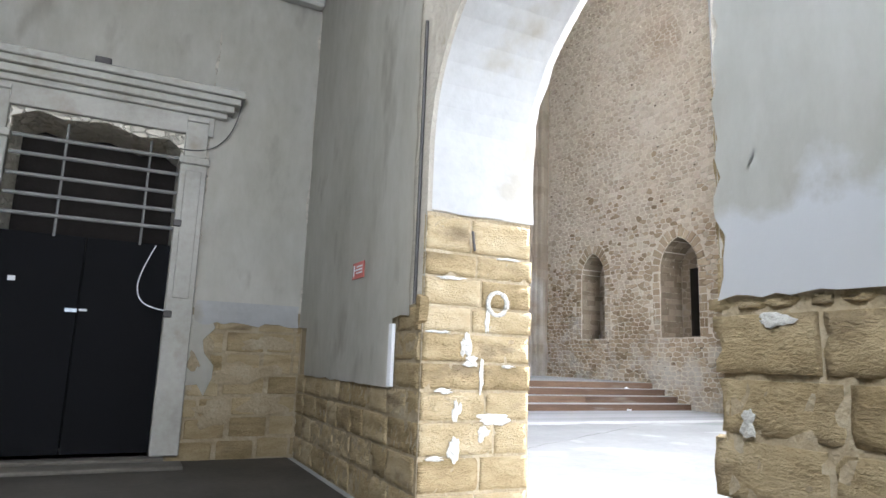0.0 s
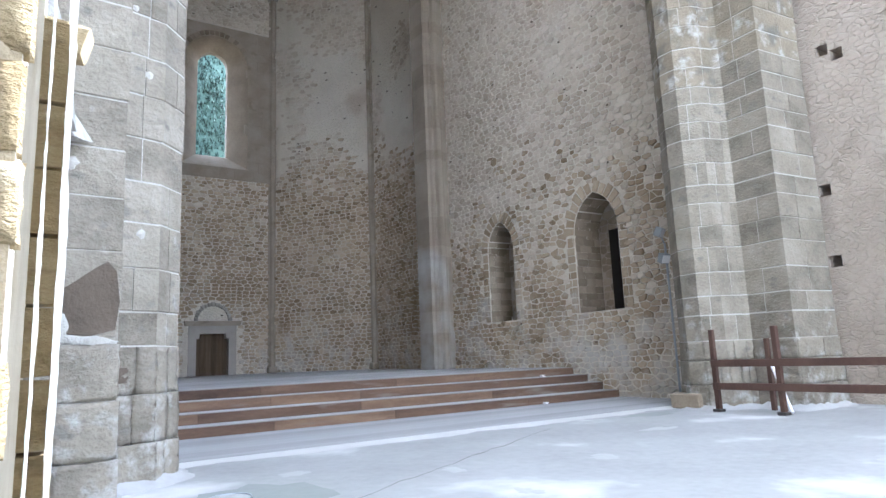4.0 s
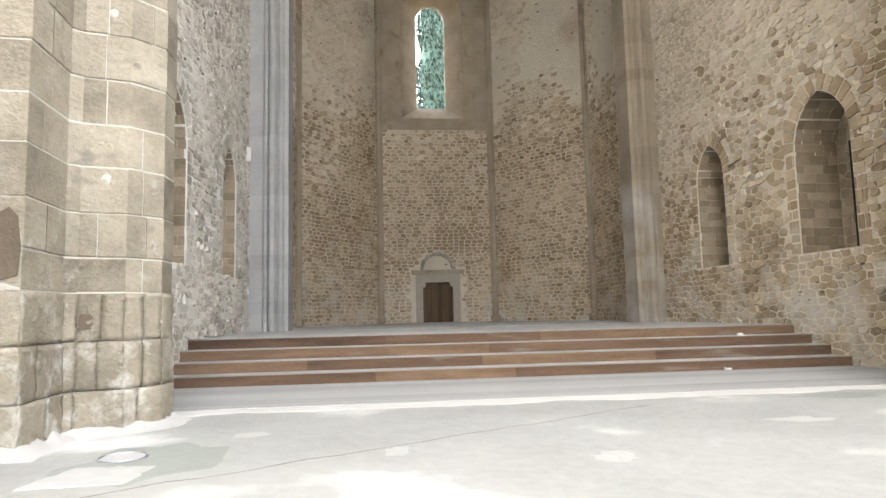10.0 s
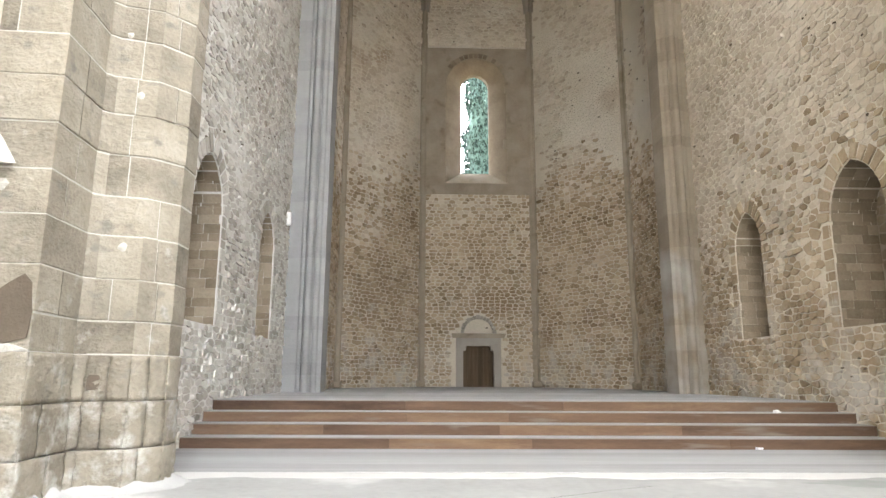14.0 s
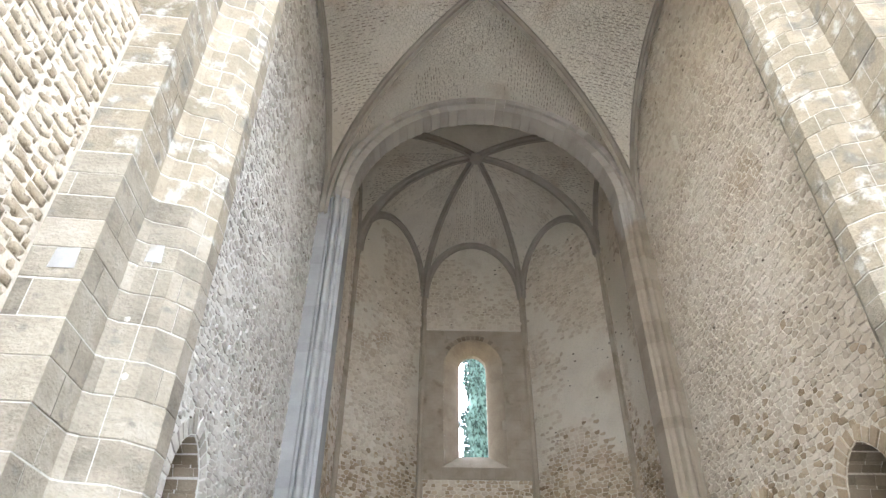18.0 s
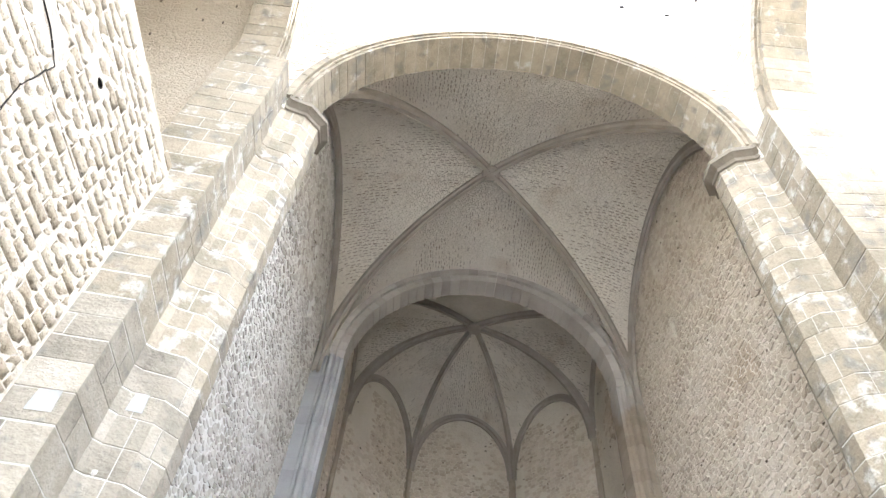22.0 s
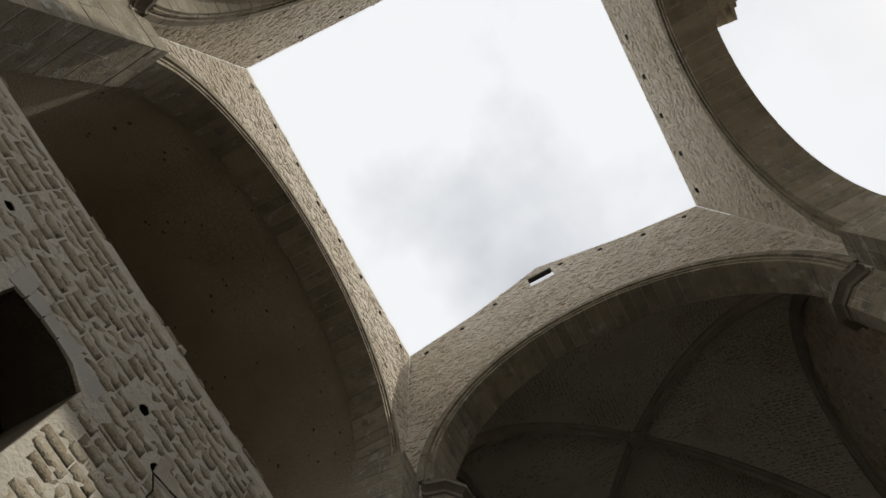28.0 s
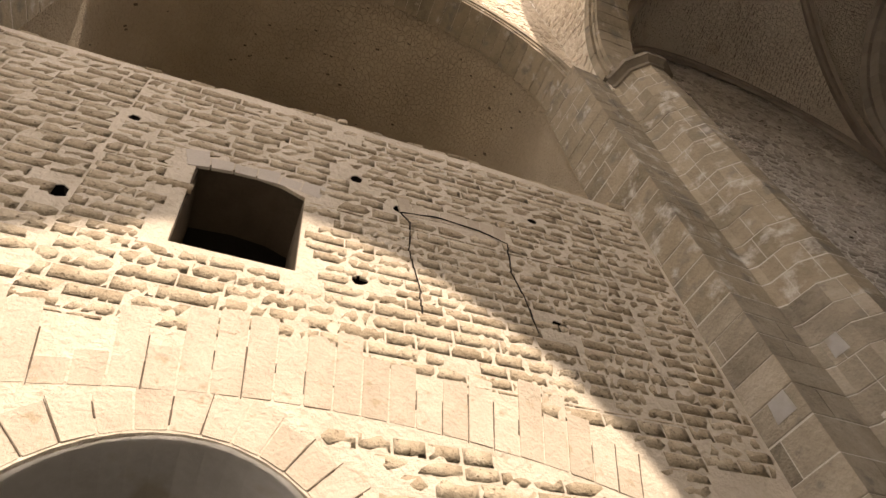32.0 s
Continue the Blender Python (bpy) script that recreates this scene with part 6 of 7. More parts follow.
for s in (-1, 1):
    prof = [(-7.2, 0.10), (-6.70, 0.12)] + roll(-6.60, 0.14, 0.08) + [(-6.50, 0.24)] + roll(-6.38, 0.26, 0.11, 6) + [(-6.25, 0.20)] + roll(-6.12, 0.14, 0.09) + [(-6.0, 0.10), (-5.88, 0.10), (-5.86, -0.85)]
    prof = [(-s * a, d) for a, d in prof]
    r = random.Random(70 + s)
    vs, fs = [], []
    z = PLAT
    while z < AS:
        h = min(r.uniform(0.38, 0.62), AS - z)
        n0 = len(vs)
        q = r.uniform(-0.012, 0.006)
        for zz in (z + 0.008, z + h - 0.008):
            vs += [fa(a, zz, d + q) for a, d in prof]
        m = len(prof)
        fs += [(n0 + i, n0 + i + 1, n0 + m + i + 1, n0 + m + i) for i in range(m - 1)]
        z += h
    mesh_object("pilaster", vs, fs, GREYPIL if s < 0 else TANPIL, awall, "tall moulded grey pilaster in courses" if s < 0 else "tall moulded tan pilaster in courses")
    vs = [fa(a, zz, d - 0.03) for zz in (PLAT, AS) for a, d in prof]
    mesh_object("pilaster_core", vs, [(i, i + 1, m + i + 1, m + i) for i in range(m - 1)], GREYPIL if s < 0 else TANPIL, awall)

# ---- apse ----
AZ, AW, ATOP = 22.0, 26.2, 27.9
ABOSS = (1.15, 23.2, ATOP)
av = empty("vault_apse", (0, 0, 0), "ribbed apse vault over five stone sides", "vault", kind="structure")
arib = [curve_pts(p, ABOSS, AZ, ATOP, N) for p in APSE]
for i in (1, 2, 3, 4):
    rib("rib", arib[i], 0.15, 0.40, RIBSTONE, av)
for i in (0, 5):
    rib("rib", curve_pts(APSE[i], ABOSS, AZ, ATOP, N), 0.15, 0.4, RIBSTONE, av)
for k in (0, 5):
    loft("web", arib[k], curve_pts(APSE[k], (ACX, 18.4), AZ, 27.3, N), VPLASTER, av, sag=0.1)
part("boss", boss_bm((ABOSS[0], ABOSS[1], ABOSS[2] - 0.3), 0.45), RIBSTONE, av, "carved round boss")
wst2 = Stones(45)
for i in range(5):
    p, q = Vector(APSE[i]), Vector(APSE[i + 1])
    mid = (p + q) / 2
    for k in (i, i + 1):
        wa = curve_pts(APSE[k], mid, AZ, AW, N)
        loft("web", arib[k], wa, VPLASTER, av, sag=0.2)
        web_stones(wst2, arib[k], wa, 0.2, k * 3.0)
        rib("wall_rib", wa, 0.18, 0.32, RIBSTONE, av)
    ln = (q - p).length
    nrm = Vector((q.y - p.y, -(q.x - p.x)))
    fm = plane_map((p.x, p.y, 0), (q.x - p.x, q.y - p.y, 0), (nrm.x, nrm.y, 0))
    holes = []
    if i == 2:
        WIN = arch_outline(1.27, 4.67, 11.75, 17.5, 19.18, 16)
        DOOR = [(2.24, PLAT), (3.83, PLAT), (3.83, 2.70), (3.70, 2.70), (3.66, 2.95), (2.41, 2.95), (2.37, 2.70), (2.24, 2.70)]
        holes = [WIN, DOOR]
    w = panel("wall_apse_%d" % (i + 1), fm, [(0, 0.5), (ln, 0.5), (ln, 28.0), (0, 28.0)], holes, 1.1, MORTAR, label="rubble stone side of the polygonal apse", category="wall", kind="structure")
    st = Stones(80 + i)
    def keep(a, b, r, i=i, hs=holes):
        if i == 2 and (inside(a, b, [(-0.1, 11.1), (6.2, 11.1), (6.2, 19.9), (-0.1, 19.9)]) or (1.55 < a < 4.45 and b < 3.7) or ((a - 2.95) ** 2 + (b - 3.6) ** 2 < 1.0)):
            return False
        v = noise.noise(Vector((a * 0.4 + i * 7, b * 0.3, 3.3)))
        if b < 11.2 + max(0, 3.5 * v):
            return True
        if b < 21:
            return r.random() < (1.6 if i in (0, 1) or (i == 2 and b > 19.5) else 0.1) + 3.0 * v
        return r.random() < (1.2 if i < 2 else 0.5) + 3 * v
    st.rubble(fm, 0.14, ln - 0.14, PLAT, 25.0, 0.18, 0.33, keep, (0.0, 0.05), gap=0.010, pick=lambda a, b, i=i: i in (1, 2, 3) and b < 5.5, veil=limewash(i * 5.0, 10.8, 3.0))
    st.done_singles("rubble_stone", RUBBLE_S, w)
    st.done_veiled("masonry", RUBBLE_UP, w, "lime-washed rubble stones")
    st.done("masonry", RUBBLE, w, "rubble stones with pale pointing")
    pit = Stones(190 + i)
    pit.pits(fm, 0.3, ln - 0.3, PLAT + 0.3, 24.5, 180, (0.06, 0.15), lambda a, b, r, hs=holes, i=i: not any(inside(a, b, h, 0.3) for h in hs) and not (i == 2 and 11.0 < b < 20.0) and r.random() < 0.3 + 1.8 * noise.noise(Vector((a * 0.5 + i, b * 0.35, 9))))
    pit.done("open_joint", REVEAL, w, "small dark pieces painting the shade of open joints")
wst2.done("open_joint", WEBJOINT, av, "dark open joints between the web stones")
for i in (1, 2, 3, 4):
    px, py = APSE[i]
    toc = Vector((ACX - px, 23.0 - py)).normalized()
    acr = Vector((-toc.y, toc.x))
    for off, fwd, rad in ((0.0, 0.14, 0.12), (0.17, 0.04, 0.08), (-0.17, 0.04, 0.08)):
        q = Vector((px, py)) + acr * off + toc * fwd
        part("colonnette", rodded((*q, PLAT), (*q, AZ + 0.2), rad, n=10), DRESSED, bpy.data.objects["wall_apse_%d" % i], "slender brown grey corner shaft")
    q = Vector((px, py)) + toc * 0.06
    part("colonnette_base", boxed(q.x - 0.26, q.x + 0.26, q.y - 0.24, q.y + 0.24, PLAT, PLAT + 0.32, bevel=0.05), DRESSED, bpy.data.objects["wall_apse_%d" % i])

AP0, APY = -1.8, 29.78
fm = plane_map((AP0, APY, 0), (1, 0, 0), (0, -1, 0))
# dressed stone round the window
win = empty("window_1", (0, 0, 0), "tall round-headed window without glass in a dressed stone splay", "window", kind="structure")
st = Stones(91)
st.field(fm, 0.12, 5.98, 11.15, 19.8, 0.52, 0.85, lambda a, b, r: not inside(a, b, arch_outline(1.27, 4.67, 11.70, 17.5, 19.2, 16), 0.30), (0.016, 0.024), gap=0.002, irregular=0.03, even=0.15, wave=0)
panel("dressed_ground", plane_map((AP0, APY - 0.012, 0), (1, 0, 0), (0, -1, 0)), [(0.1, 11.13), (6.0, 11.13), (6.0, 19.82), (0.1, 19.82)], [arch_outline(1.27, 4.67, 11.75, 17.5, 19.18, 16)], 0.011, DRESSED, win)
st.done("dressed_panel", DRESSED, win, "smooth grey dressed stone round the window")
st = Stones(92)
earc = lambda a, b, c: fm(2.97 + b * math.cos(a / 1.66), 17.54 + b * math.sin(a / 1.66), c)
for k in range(13):
    t = 1.66 * (0.60 + (math.pi - 1.2) * k / 13)
    st.stone(earc, t, t + 1.66 * (math.pi - 1.2) / 13, 1.66, 1.98, 0.03, 0.003, 0.05)
st.done("window_arch", NICHESTONE, win, "dark weathered voussoirs")
INNER = arch_outline(2.17, 3.77, 12.6, 17.75, 18.62)
fb = plane_map((AP0, APY + 0.9, 0), (1, 0, 0), (0, -1, 0))
splay = arch_outline(1.27, 4.67, 11.75, 17.5, 19.18, 16)[1:]
throat = arch_outline(2.17, 3.77, 12.6, 17.75, 18.62, 16)[1:]
sv, sf = [], []
for (a0, c0), (a1, c1) in zip(splay + [(1.27, 11.75)], throat + [(2.17, 12.6)]):
    sv += [fm(a0, c0, 0.022), fm(a1, c1, -0.9)]
sf = [(2 * i, 2 * i + 2, 2 * i + 3, 2 * i + 1) for i in range(len(sv) // 2 - 1)]
# splay and frame coloured darker than the panel, to shade the recess
mesh_object("splay", sv, sf, NICHESTONE, win, "deep dressed stone splay")
panel("window_frame", fb, arch_outline(1.3, 4.6, 11.3, 17.6, 19.1), [INNER], 0.32, DARKCAP, win)
bm = bmesh.new()
vs = [bm.verts.new(p) for p in (fm(1.16, 11.75, 0.08), fm(4.78, 11.75, 0.08), fm(3.77, 12.604, -0.9), fm(2.17, 12.604, -0.9), fm(1.16, 11.6, 0.08), fm(4.78, 11.6, 0.08))]
for f in ((0, 1, 2, 3), (4, 5, 1, 0)):
    bm.faces.new([vs[i] for i in f])
part("window_sill", bm, DRESSED, win, "splayed stone sill")

# apse door
door = empty("door_1", (0, 0, 0), "small brown plank door in a grey stone frame with a lunette", "door", kind="structure")
for k in range(6):
    a0 = 2.21 + 0.272 * k
    bm = boxed(AP0 + a0, AP0 + a0 + 0.266, APY + 0.25, APY + 0.31, PLAT, 3.0, bevel=0.006)
    part("plank", bm, OLDWOOD, door)
part("door_back", boxed(AP0 + 2.1, AP0 + 3.9, APY + 0.32, APY + 0.36, PLAT, 3.1), OLDWOOD, door)
panel("door_frame", plane_map((AP0, APY - 0.05, 0), (1, 0, 0), (0, -1, 0)), [(1.86, PLAT), (2.24, PLAT), (2.24, 2.70), (2.37, 2.70), (2.41, 2.95), (3.66, 2.95), (3.70, 2.70), (3.83, 2.70), (3.83, PLAT), (4.21, PLAT), (4.21, 3.35), (1.86, 3.35)], [], 0.3, GREYSTONE, door)
bm = bmesh.new()
for z0, z1, d in ((3.35, 3.42, 0.10), (3.42, 3.50, 0.17), (3.50, 3.58, 0.22)):
    box(bm, AP0 + 1.70 - d * 0.3, AP0 + 4.37 + d * 0.3, APY - 0.02 - d, APY + 0.05, z0, z1)
part("cornice", bm, DRESSED, door, "moulded stone cornice")
st = Stones(95)
st.voussoirs(fm, 3.035, 3.6, 0.74, 0.94, 0.0, math.pi, 15, (0.13, 0.14), gap=0.003)
st.done("lunette", GREYSTONE, door, "half-round stone lunette moulding", kind="")

# ---- cypress trees outside the window ----
def cypress(x, y, h, rad, seed, label):
    t = empty("cypress_tree", (0, 0, 0), label, "tree", "cypress trees behind the apse")
    r = random.Random(seed)
    part("trunk", rodded((x, y, -0.06), (x, y, h * 0.9), 0.16, n=8), BARK, t)
    vs, fs = [], []
    for i in range(26000):
        z = h * (0.05 + 0.95 * r.random())
        k = min(1, (1 - z / h) * 2.5 + 0.08) * min(1, z / h * 4 + 0.3)
        a = r.uniform(0, 2 * math.pi)
        d = rad * k * (0.72 + 0.28 * r.random()) * (1 + 0.13 * math.sin(a * 3 + z) + 0.08 * math.sin(z * 2.3 + a))
        c = Vector((x + d * math.cos(a), y + d * math.sin(a), z))
        s = r.uniform(0.08, 0.20)
        u = Vector((r.uniform(-1, 1), r.uniform(-1, 1), r.uniform(-0.3, 0.3))).normalized()
        w = Vector((r.uniform(-0.4, 0.4), r.uniform(-0.4, 0.4), 1)).normalized()
        nn = len(vs)
        vs += [c - u * s * 0.5, c + u * s * 0.5, c + w * s * 1.6, c + u.cross(w) * s * 0.5]
        fs += [(nn, nn + 1, nn + 2), (nn + 1, nn + 3, nn + 2), (nn + 3, nn, nn + 2), (nn, nn + 3, nn + 1)]
    bm = bmesh.new()
    rings = []
    for q in range(13):
        z = h * (0.06 + 0.9 * q / 12)
        k = min(1, (1 - z / h) * 2.5 + 0.05) * min(1, z / h * 4 + 0.3) * 0.8
        rings.append([bm.verts.new((x + rad * k * r.uniform(0.85, 1.1) * math.cos(a), y + rad * k * r.uniform(0.85, 1.1) * math.sin(a), z)) for a in np.linspace(0, 2 * math.pi, 13)[:-1]])
    for p, q in zip(rings, rings[1:]):
        for i in range(12):
            bm.faces.new((p[i], p[(i + 1) % 12], q[(i + 1) % 12], q[i]))
    part("inner_foliage", bm, LEAF, t)
    mesh_object("crown", vs, fs, LEAF, t, kind="stuff")
    return t


cypress(3.1, 40.5, 35.0, 2.0, 101, "dark green cypress seen through the apse window")
cypress(5.9, 43.0, 31.0, 1.7, 102, "dark green cypress standing behind another")


# ---- timber railing in the crossing ----
rail = empty("railing", (0, 0, 0), "dark reddish brown timber railing with tall posts", "railing")
rr = random.Random(9)
RX = 5.62
posts = [(4.32, 1.67), (2.95, 1.68), (0.78, 1.66), (0.98, 0.92), (-1.4, 1.66), (-3.4, 1.66), (-5.6, 1.66)]
for y, h in posts:
    post = part("post", boxed(RX - 0.05, RX + 0.05, y - 0.05, y + 0.05, 0.0, h, bevel=0.008, jitter=0.008), RAILWOOD, rail)
    part("foot", boxed(RX - 0.09, RX + 0.09, y - 0.09, y + 0.09, 0.0, 0.06, bevel=0.008), IRON, post, "dark metal post shoe")
for z in (0.98, 0.52):
    for y0, y1 in ((4.36, 0.83), (0.83, -3.4), (-3.4, -5.6)):
        part("rail", boxed(RX - 0.085, RX - 0.052, y1, y0, z - 0.07, z + 0.07, bevel=0.006, jitter=0.006), RAILWOOD, rail)
part("post", boxed(6.35, 6.44, 3.55, 3.64, 0.0, 1.45, bevel=0.008), RAILWOOD, rail)
part("brace", rodded((6.3, 3.5, 0.95), (5.9, 2.95, 0.02), 0.035), WHITE, rail, "pale slanting brace")

# ---- floodlight pole by the pier ----
pole = empty("floodlight_pole", (0, 0, 0), "thin grey metal pole with two small floodlights", "floodlight")
part("pole", rodded((7.02, 6.32, 0.0), (7.0, 6.33, 3.95), 0.028, n=10), GREYMETAL, pole)
part("arm", rodded((7.0, 6.33, 3.9), (6.75, 6.25, 4.15), 0.018), GREYMETAL, pole)
for x, y, z, a in ((6.72, 6.24, 4.2, 20), (6.85, 6.28, 3.55, -15)):
    bm = boxed(-0.13, 0.13, -0.09, 0.09, -0.12, 0.12, bevel=0.02)
    bmesh.ops.transform(bm, matrix=pose(x, y, z, 25, 0, a), verts=bm.verts)
    head = part("floodlight_head", bm, GREYMETAL, pole, "small blue-grey floodlight head")
    bm = boxed(-0.11, 0.11, -0.098, -0.088, -0.10, 0.10, bevel=0.004)
    bmesh.ops.transform(bm, matrix=pose(x, y, z, 25, 0, a), verts=bm.verts)
    part("lens", bm, WHITE, head, "pale floodlight lens")
part("base_plate", boxed(6.93, 7.11, 6.23, 6.41, 0.0, 0.015, bevel=0.004), GREYMETAL, pole)
rp = bpy.data.objects["wall_presbytery_right"]
part("rain_pipe", rodded((7.84, 5.75, 0.0), (7.84, 5.75, 16.0), 0.03), DARKCAP, rp, "thin dark cable duct in the corner")

# ---- pointed doorway of the transept ----
ring = Stones(111)
c, r = -1.075, 1.825
R = (r * r + 2.5 * 2.5) / (2 * r)
topa = math.asin(min(1, 2.5 / R))
for ca, t0, t1 in ((0.75 - R, 0.0, topa), (-2.9 + R, math.pi - topa, math.pi)):
    ring.voussoirs(RW, ca, 3.6, R, R + 0.3, t0, t1, 9, (0.08, 0.10), gap=0.003)
    ring.voussoirs(lambda a, d, e: RW(a, d, e - 0.16), ca, 3.6, R - 0.14, R + 0.02, t0, t1, 9, (0.02, 0.04), gap=0.003)
for a0, a1 in ((0.73, 1.03), (-3.2, -2.88)):
    ring.field(RW, a0, a1, 0.0, 3.4, 0.36, 0.4, None, (0.05, 0.07), gap=0.004, irregular=0.05, wave=0)
ring.done("arch_moulding", ASHLAR_I, rwall, "moulded pointed arch with worn jambs")
st = Stones(112)
st.stone(RW, 0.70, 1.26, 3.40, 3.62, 0.16, 0.0, 0.12)
st.stone(RW, 0.98, 1.30, 3.62, 4.05, 0.12, 0.0, 0.25)
st.done("impost", ASHLAR_I, rwall, "worn carved impost block", kind="")
fw2 = plane_map((15.4, 0, 0), (0, 1, 0), (-1, 0, 0))
st = Stones(113)
st.field(fw2, -9.0, 4.9, 0.0, 9.4, 0.24, 0.42, lambda a, b, r: r.random() < 0.8 and not (-2.9 < a < -1.4 and b < 2.6), (0.0, 0.03))
st.done("masonry", RUBBLE_PALE, bpy.data.objects["wall_transept_far"])
# near-black sheet on the wall face, the doorway's darkness is its colour
part("doorway", boxed(15.34, 15.39, -2.75, -1.55, 0.0, 2.35), DARK, bpy.data.objects["wall_transept_far"], "near-black sheet standing for an unlit doorway")
part("door_hood", boxed(15.2, 15.39, -2.95, -1.35, 2.36, 2.55, bevel=0.02), ASHLAR_I, bpy.data.objects["wall_transept_far"], "stone lintel")
for k, z in enumerate((0.0, 0.16)):
    s = part("stone_step", boxed(8.6 + 0.4 * k, 11.5, -2.6, 0.5, z, z + 0.16, bevel=0.015), PALE, None)
    tagged(s, "pale worn stone step inside the pointed doorway", "step", "steps in the doorway")
sc = empty("scaffold_rail", (0, 0, 0), "galvanised tube rail across the pointed doorway", "rail")
for z in (1.0, 2.4):
    part("tube", rodded((9.9, -2.8, z), (9.9, 0.6, z), 0.024), GREYMETAL, sc)
part("upright", rodded((9.9, 0.1, 0.32), (9.9, 0.1, 2.5), 0.024), GREYMETAL, sc)
part("upright", rodded((9.9, -2.2, 0.32), (9.9, -2.2, 2.5), 0.024), GREYMETAL, sc)
bm = bmesh.new()
rw = random.Random(14)
for i in range(160):
    c0 = Vector((8.35 + rw.uniform(-0.15, 0.12), 1.25 + rw.uniform(-0.3, 0.3), 0.0))
    tip = c0 + Vector((rw.uniform(-0.15, 0.15), rw.uniform(-0.15, 0.15), rw.uniform(0.08, 0.3)))
    w = Vector((rw.uniform(-1, 1), rw.uniform(-1, 1), 0)) * 0.02
    bm.faces.new([bm.verts.new(c0 - w), bm.verts.new(c0 + w), bm.verts.new(tip)])
tagged(part("weeds", bm, WEED, None), "small green weeds at the wall foot", "weeds", kind="stuff")

# ---- pier details ----
part("plinth_block", boxed(5.74, 6.36, 4.86, 5.62, 0.0, 0.34, bevel=0.03, jitter=0.02), NICHESTONE, bpy.data.objects["pier_2"], "worn brown plinth block at the pier corner")
p1 = bpy.data.objects["pier_1"]
blots = plane_map((-5.60, 4.26, 0), (0.48, 0.14, 0), (0.14, -0.48, 0))
rl = random.Random(21)
def blot(fmap, a, c, s, mat=JOINT):
    bm = bmesh.new()
    ctr = bm.verts.new(fmap(a, c, 0.035))
    rim = [bm.verts.new(fmap(a + s * rl.uniform(0.7, 1.1) * math.cos(t), c + s * rl.uniform(0.7, 1.1) * math.sin(t), 0.012)) for t in np.linspace(0, 2 * math.pi, 13)[:-1]]
    for i in range(12):
        bm.faces.new((ctr, rim[i], rim[(i + 1) % 12]))
    part("mortar_blot", bm, mat, p1, "round pale mortar blot")
for a, c, s in ((0.27, 2.98, 0.07), (0.3, 5.05, 0.07), (0.1, 5.9, 0.05)):
    blot(blots, a, c, s)
fA = plane_map((-6.9, 3.077, 0), (1.44, 0.12, 0), (0.12, -1.44, 0))
for a, c, s in ((0.52, 2.62, 0.09), (0.75, 3.45, 0.08)):
    blot(fA, a, c, s)
# eroded block
bm = bmesh.new()
rim = [(0.74, 1.72), (1.0, 1.70), (1.22, 1.76), (1.24, 2.05), (1.21, 2.36), (1.12, 2.46), (0.98, 2.34), (0.84, 2.22), (0.75, 2.16), (0.72, 1.95)]
lo = [bm.verts.new(fA(a, c, 0.0)) for a, c in rim]
md = [bm.verts.new(fA(a + rl.uniform(-.015, .015), c + rl.uniform(-.015, .015), 0.032)) for a, c in rim]
inn = [bm.verts.new(fA(0.98 + (a - 0.98) * 0.7, 2.02 + (c - 2.02) * 0.7, rl.uniform(0.022, 0.036))) for a, c in rim]
for p, q in ((lo, md), (md, inn)):
    for i in range(10):
        bm.faces.new((p[i], p[(i + 1) % 10], q[(i + 1) % 10], q[i]))
bm.faces.new(inn)
part("eroded_block", bm, REVEAL, p1, "deeply eroded brown block")
for a, c, w, h in ((0.95, 1.66, 0.5, 0.10), (0.72, 1.80, 0.14, 0.28)):
    smear("mortar_smear", fA, a, c, w, h, 0.03, DAUB, p1, rl, "white mortar smeared under the eroded block")
for zz, fm2, a0, a1 in ((6.15, fA, 0.78, 1.12), (7.05, blots, 0.06, 0.30)):
    bm = bmesh.new()
    q = [bm.verts.new(fm2(a, c, 0.028)) for a, c in ((a0, zz - 0.16), (a1, zz - 0.15), (a1 - 0.02, zz + 0.17), (a0 + 0.03, zz + 0.16))]
    bm.faces.new(q)
    bmesh.ops.solidify(bm, geom=bm.faces[:], thickness=0.02)
    part("mortar_patch", bm, PLASTER_W, p1, "square white mortar patch")

# ---- floor fittings and litter ----
bm = bmesh.new()
bmesh.ops.create_cone(bm, cap_ends=True, segments=28, radius1=0.2, radius2=0.19, depth=0.006)
bmesh.ops.translate(bm, verts=bm.verts, vec=(-4.57, 2.97, 0.008))
cover = part("floor_cover", bm, SCREED, None)
tagged(cover, "round pale cover let into the concrete floor", "cover")
bm = bmesh.new()
for k in range(28):
    t, u = 2 * math.pi * k / 28, 2 * math.pi * (k + 1) / 28
    rod(bm, (-4.57 + 0.215 * math.cos(t), 2.97 + 0.215 * math.sin(t), 0.008), (-4.57 + 0.215 * math.cos(u), 2.97 + 0.215 * math.sin(u), 0.008), 0.011, 6)
part("rim", bm, GREYMETAL, cover, "thin grey metal rim")
ground_map = lambda a, b, c: (a, b, c)
rg = random.Random(88)
floor_ob = bpy.data.objects["floor"]
smear("damp_patch", ground_map, -4.3, 2.85, 1.9, 2.1, -0.005, DAMP, floor_ob, rg, "greenish grey patch of older concrete")
smear("damp_patch", ground_map, 4.6, 5.1, 2.6, 0.7, -0.005, DAMP, floor_ob, rg, "greenish grey patch of older concrete")
bm = bmesh.new()
rim = []
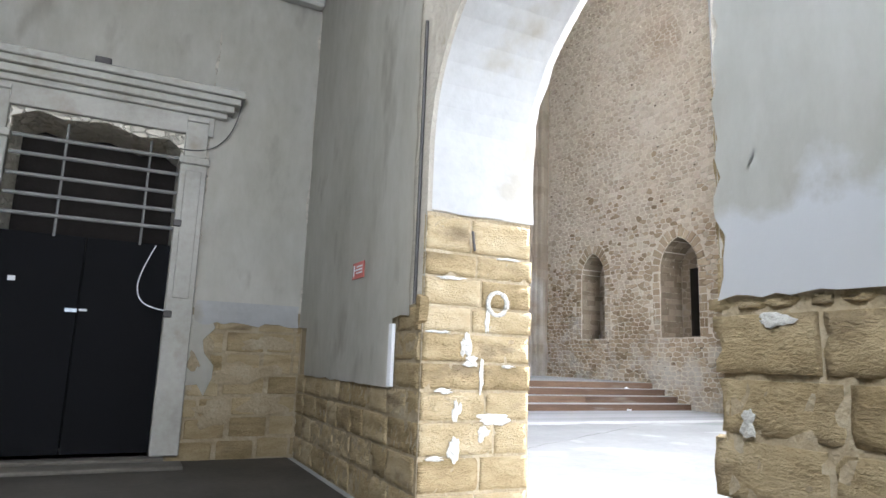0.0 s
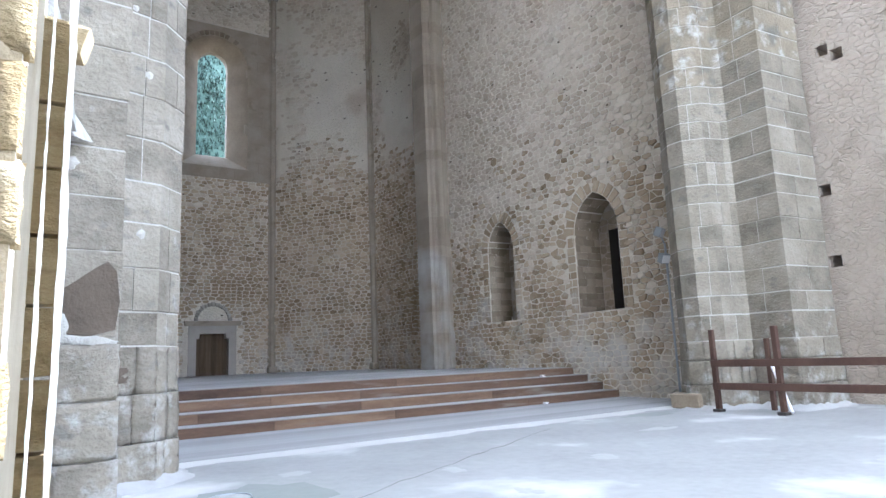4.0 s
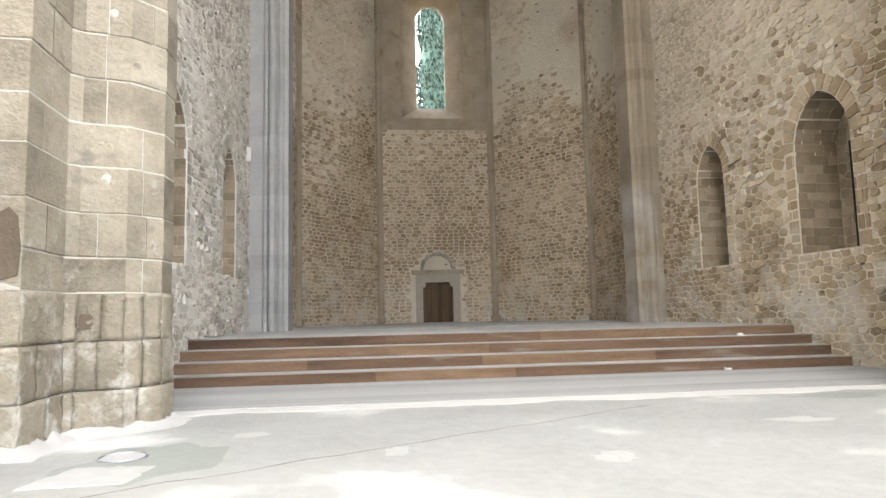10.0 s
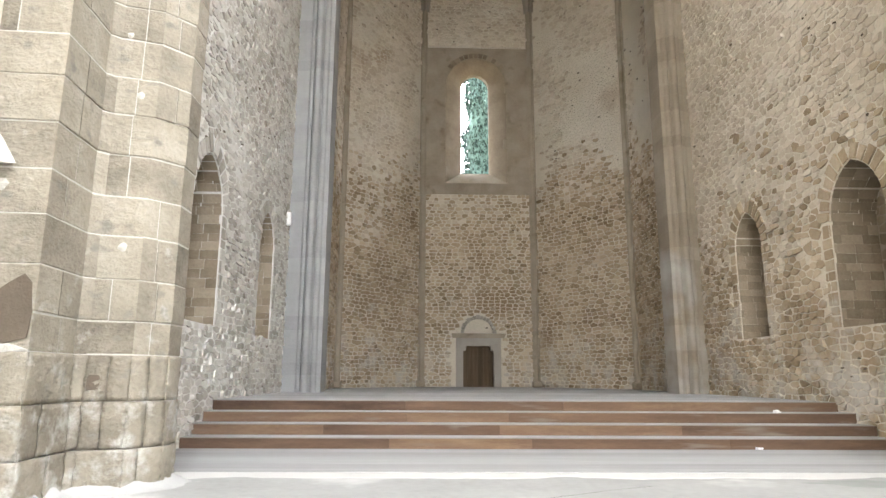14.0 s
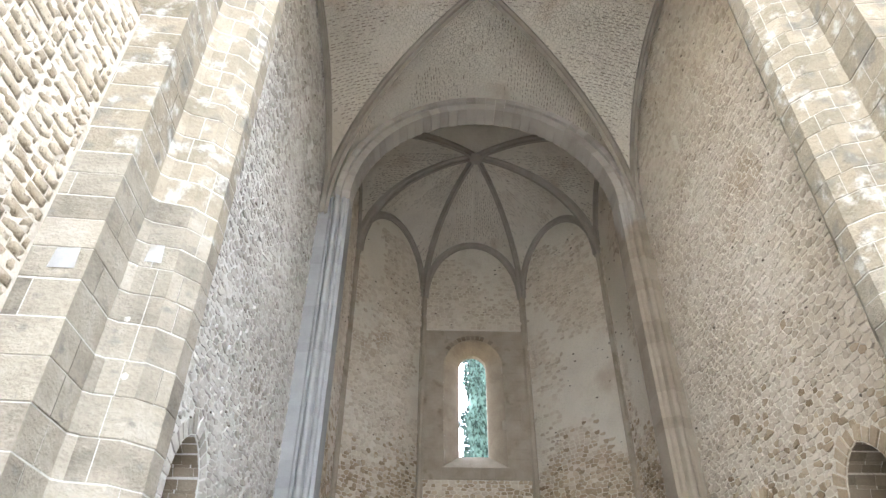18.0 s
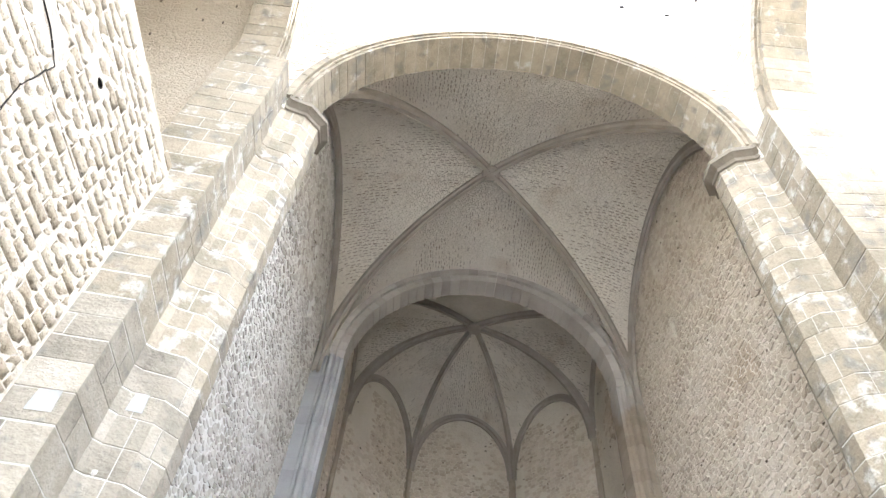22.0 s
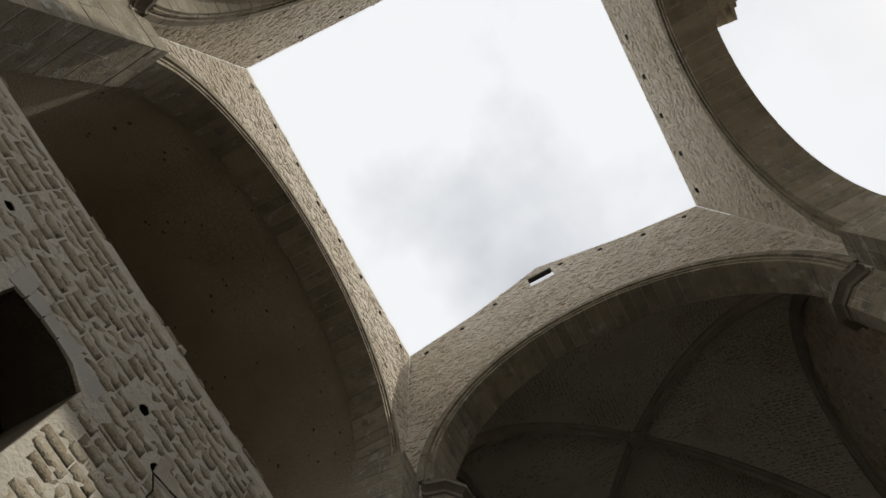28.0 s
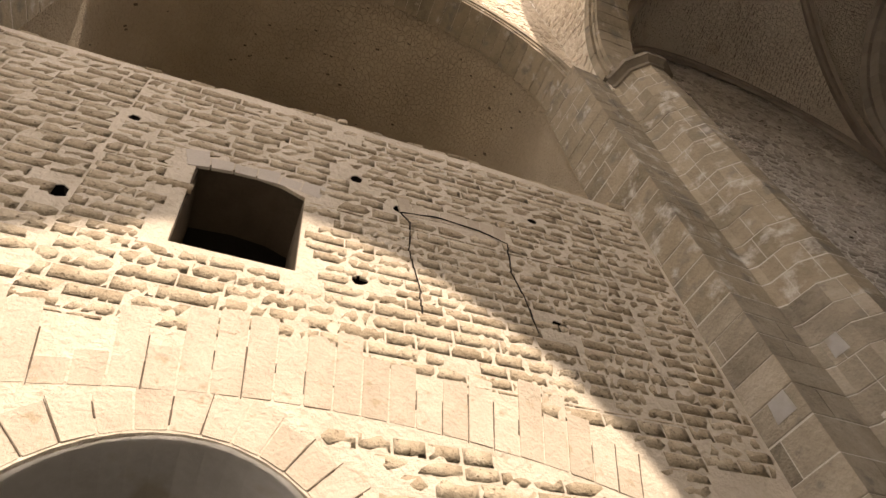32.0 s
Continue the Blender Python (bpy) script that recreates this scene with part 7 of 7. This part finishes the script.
for (x0, y0), (x1, y1) in zip(((-5.0, 1.88), (-4.2, 1.95), (-4.12, 2.55), (-4.85, 2.6)), ((-4.2, 1.95), (-4.12, 2.55), (-4.85, 2.6), (-5.0, 1.88))):
    for k in range(9):
        rim.append((x0 + (x1 - x0) * k / 9 + rg.uniform(-0.025, 0.025), y0 + (y1 - y0) * k / 9 + rg.uniform(-0.025, 0.025)))
lo = [bm.verts.new((x, y, 0.001)) for x, y in rim]
hi = [bm.verts.new((-4.55 + (x + 4.55) * 0.95, 2.24 + (y - 2.24) * 0.95, 0.010)) for x, y in rim]
for k in range(len(rim)):
    bm.faces.new((lo[k - 1], lo[k], hi[k], hi[k - 1]))
bm.faces.new(hi)
part("mortar_fill", bm, SCREED, floor_ob, "rough cream mortar filling an old hatch")
# mortar haunch round the foot of the pier
prof = offset_profile(PIER, 0.0)
for pier_ob, tr in ((p1, lambda p: p), (bpy.data.objects["pier_2"], lambda p: (2 * CX - p[0], p[1]))):
    dense = []
    for (xa, ya), (xb, yb) in zip(prof, prof[1:]):
        m = max(2, int(math.hypot(xb - xa, yb - ya) / 0.06))
        dense += [(xa + (xb - xa) * k / m, ya + (yb - ya) * k / m) for k in range(m)]
    dense.append(prof[-1])
    bm = bmesh.new()
    rows_ = []
    for d, z in ((0.03, 0.11), (0.09, 0.075), (0.16, 0.03), (0.25, -0.004)):
        rows_.append([bm.verts.new((*tr(p), max(z, -0.004) * (1 + 0.9 * noise.noise(Vector((p[0] * 5, p[1] * 5, d))) if z > 0 else 1)))
                      for p in [(a + (noise.noise(Vector((a * 4, b * 4, 2))) * 0.10 * (d > 0.15)), b + noise.noise(Vector((a * 4, b * 4, 7))) * 0.10 * (d > 0.15)) for a, b in offset_profile(dense, d)]])
    for pr, qr in zip(rows_, rows_[1:]):
        for k in range(len(pr) - 1):
            bm.faces.new((pr[k], pr[k + 1], qr[k + 1], qr[k]))
    hb = part("mortar_haunch", bm, SCREED, pier_ob, "pale mortar haunch along the pier foot")
    hb.data.polygons.foreach_set("use_smooth", [True] * len(hb.data.polygons))
# raised dark block, its colour stands for a shaded square recess
st = Stones(131)
st.stone(blots, 0.02, 0.20, 1.18, 1.40, 0.045, 0.0, 0.25)
st.done("hollow_shade_block", REVEAL, p1, "dark block painting the shade of a square hollow", kind="")
for x, y, z in ((5.05, 9.02, 0.0), (6.2, 10.4, PLAT / 4 * 3)):
    bm = boxed(x - 0.06, x + 0.05, y - 0.05, y + 0.04, z + 0.0, z + 0.05, jitter=0.015)
    tagged(part("paper_scrap", bm, WHITE, None), "crumpled white scrap of paper on the steps", "litter", "scraps on the steps")

wl_lamp = part("wall_lamp", boxed(XL + 0.0, XL + 0.16, 17.0, 17.16, 6.3, 6.75, bevel=0.02), WHITE, None)
tagged(wl_lamp, "small white lamp fixed to the rubble wall", "lamp")

# ---- pale patches that paint flecks of sun on the floor ----
FL = lambda a, b, c: (a, b, c)
rf = random.Random(31)
for x, y, w, h in ((-2.1, 0.0, 0.35, 0.5), (-2.0, -1.2, 0.4, 0.9), (-2.1, -2.1, 0.4, 0.8), (-2.1, 1.15, 0.3, 0.4), (2.0, -0.5, 0.6, 0.7), (-2.0, 2.7, 0.3, 0.5), (0.1, -1.6, 0.5, 0.8), (-0.1, 2.05, 0.5, 0.4), (2.6, 3.4, 0.9, 0.4), (-3.6, 3.9, 0.5, 0.3)):
    smear("pale_patch", FL, x, y, w, h, -0.003, SCREED, bpy.data.objects["floor"], rf, "pale patch painting a fleck of sun on the floor")
bm = bmesh.new()
n = 22
pts = [(-4.4 + 5.9 * k / n + rf.uniform(-0.05, 0.05), 1.6 + 3.3 * k / n + rf.uniform(-0.05, 0.05)) for k in range(n + 1)]
for p, q in zip(pts, pts[1:]):
    rod(bm, (*p, 0.0), (*q, 0.0), rf.uniform(0.0015, 0.003), 5)
part("floor_crack", bm, ROOMFLOOR, bpy.data.objects["floor"], "thin dark crack in the screed")

# ---- iron bracket on the transept wall ----
br = empty("wall_bracket", (8.5, 1.4, 3.4), "rusty dark iron bracket fixed to the brown rubble wall", "bracket")
part("arm", boxed(8.12, 8.5, 1.38, 1.46, 3.62, 3.74, bevel=0.01), IRON, br)
part("head", boxed(8.02, 8.22, 1.28, 1.56, 3.40, 3.72, bevel=0.03), IRON, br)
part("rod", rodded((8.44, 1.3, 3.4), (8.46, 1.24, 2.45), 0.025), IRON, br)

# ---- loose stones along the broken top of the filling wall ----
rk = random.Random(77)
y = -7.9
while y < 3.0:
    w = rk.uniform(0.16, 0.46)
    if rk.random() < 0.72:
        z0 = (11.3 if y < -4.6 else (11.4 if y < 0 else 11.38 - 0.042 * y)) - 0.03
        h = rk.uniform(0.05, 0.17)
        part("coping_stone", boxed(INF0 - rk.uniform(0.25, 0.5), INF0 + rk.uniform(-0.05, 0.03), y, y + w - 0.02, z0, z0 + h, bevel=0.02, jitter=0.02), WALLBLOCK, fill)
    y += w
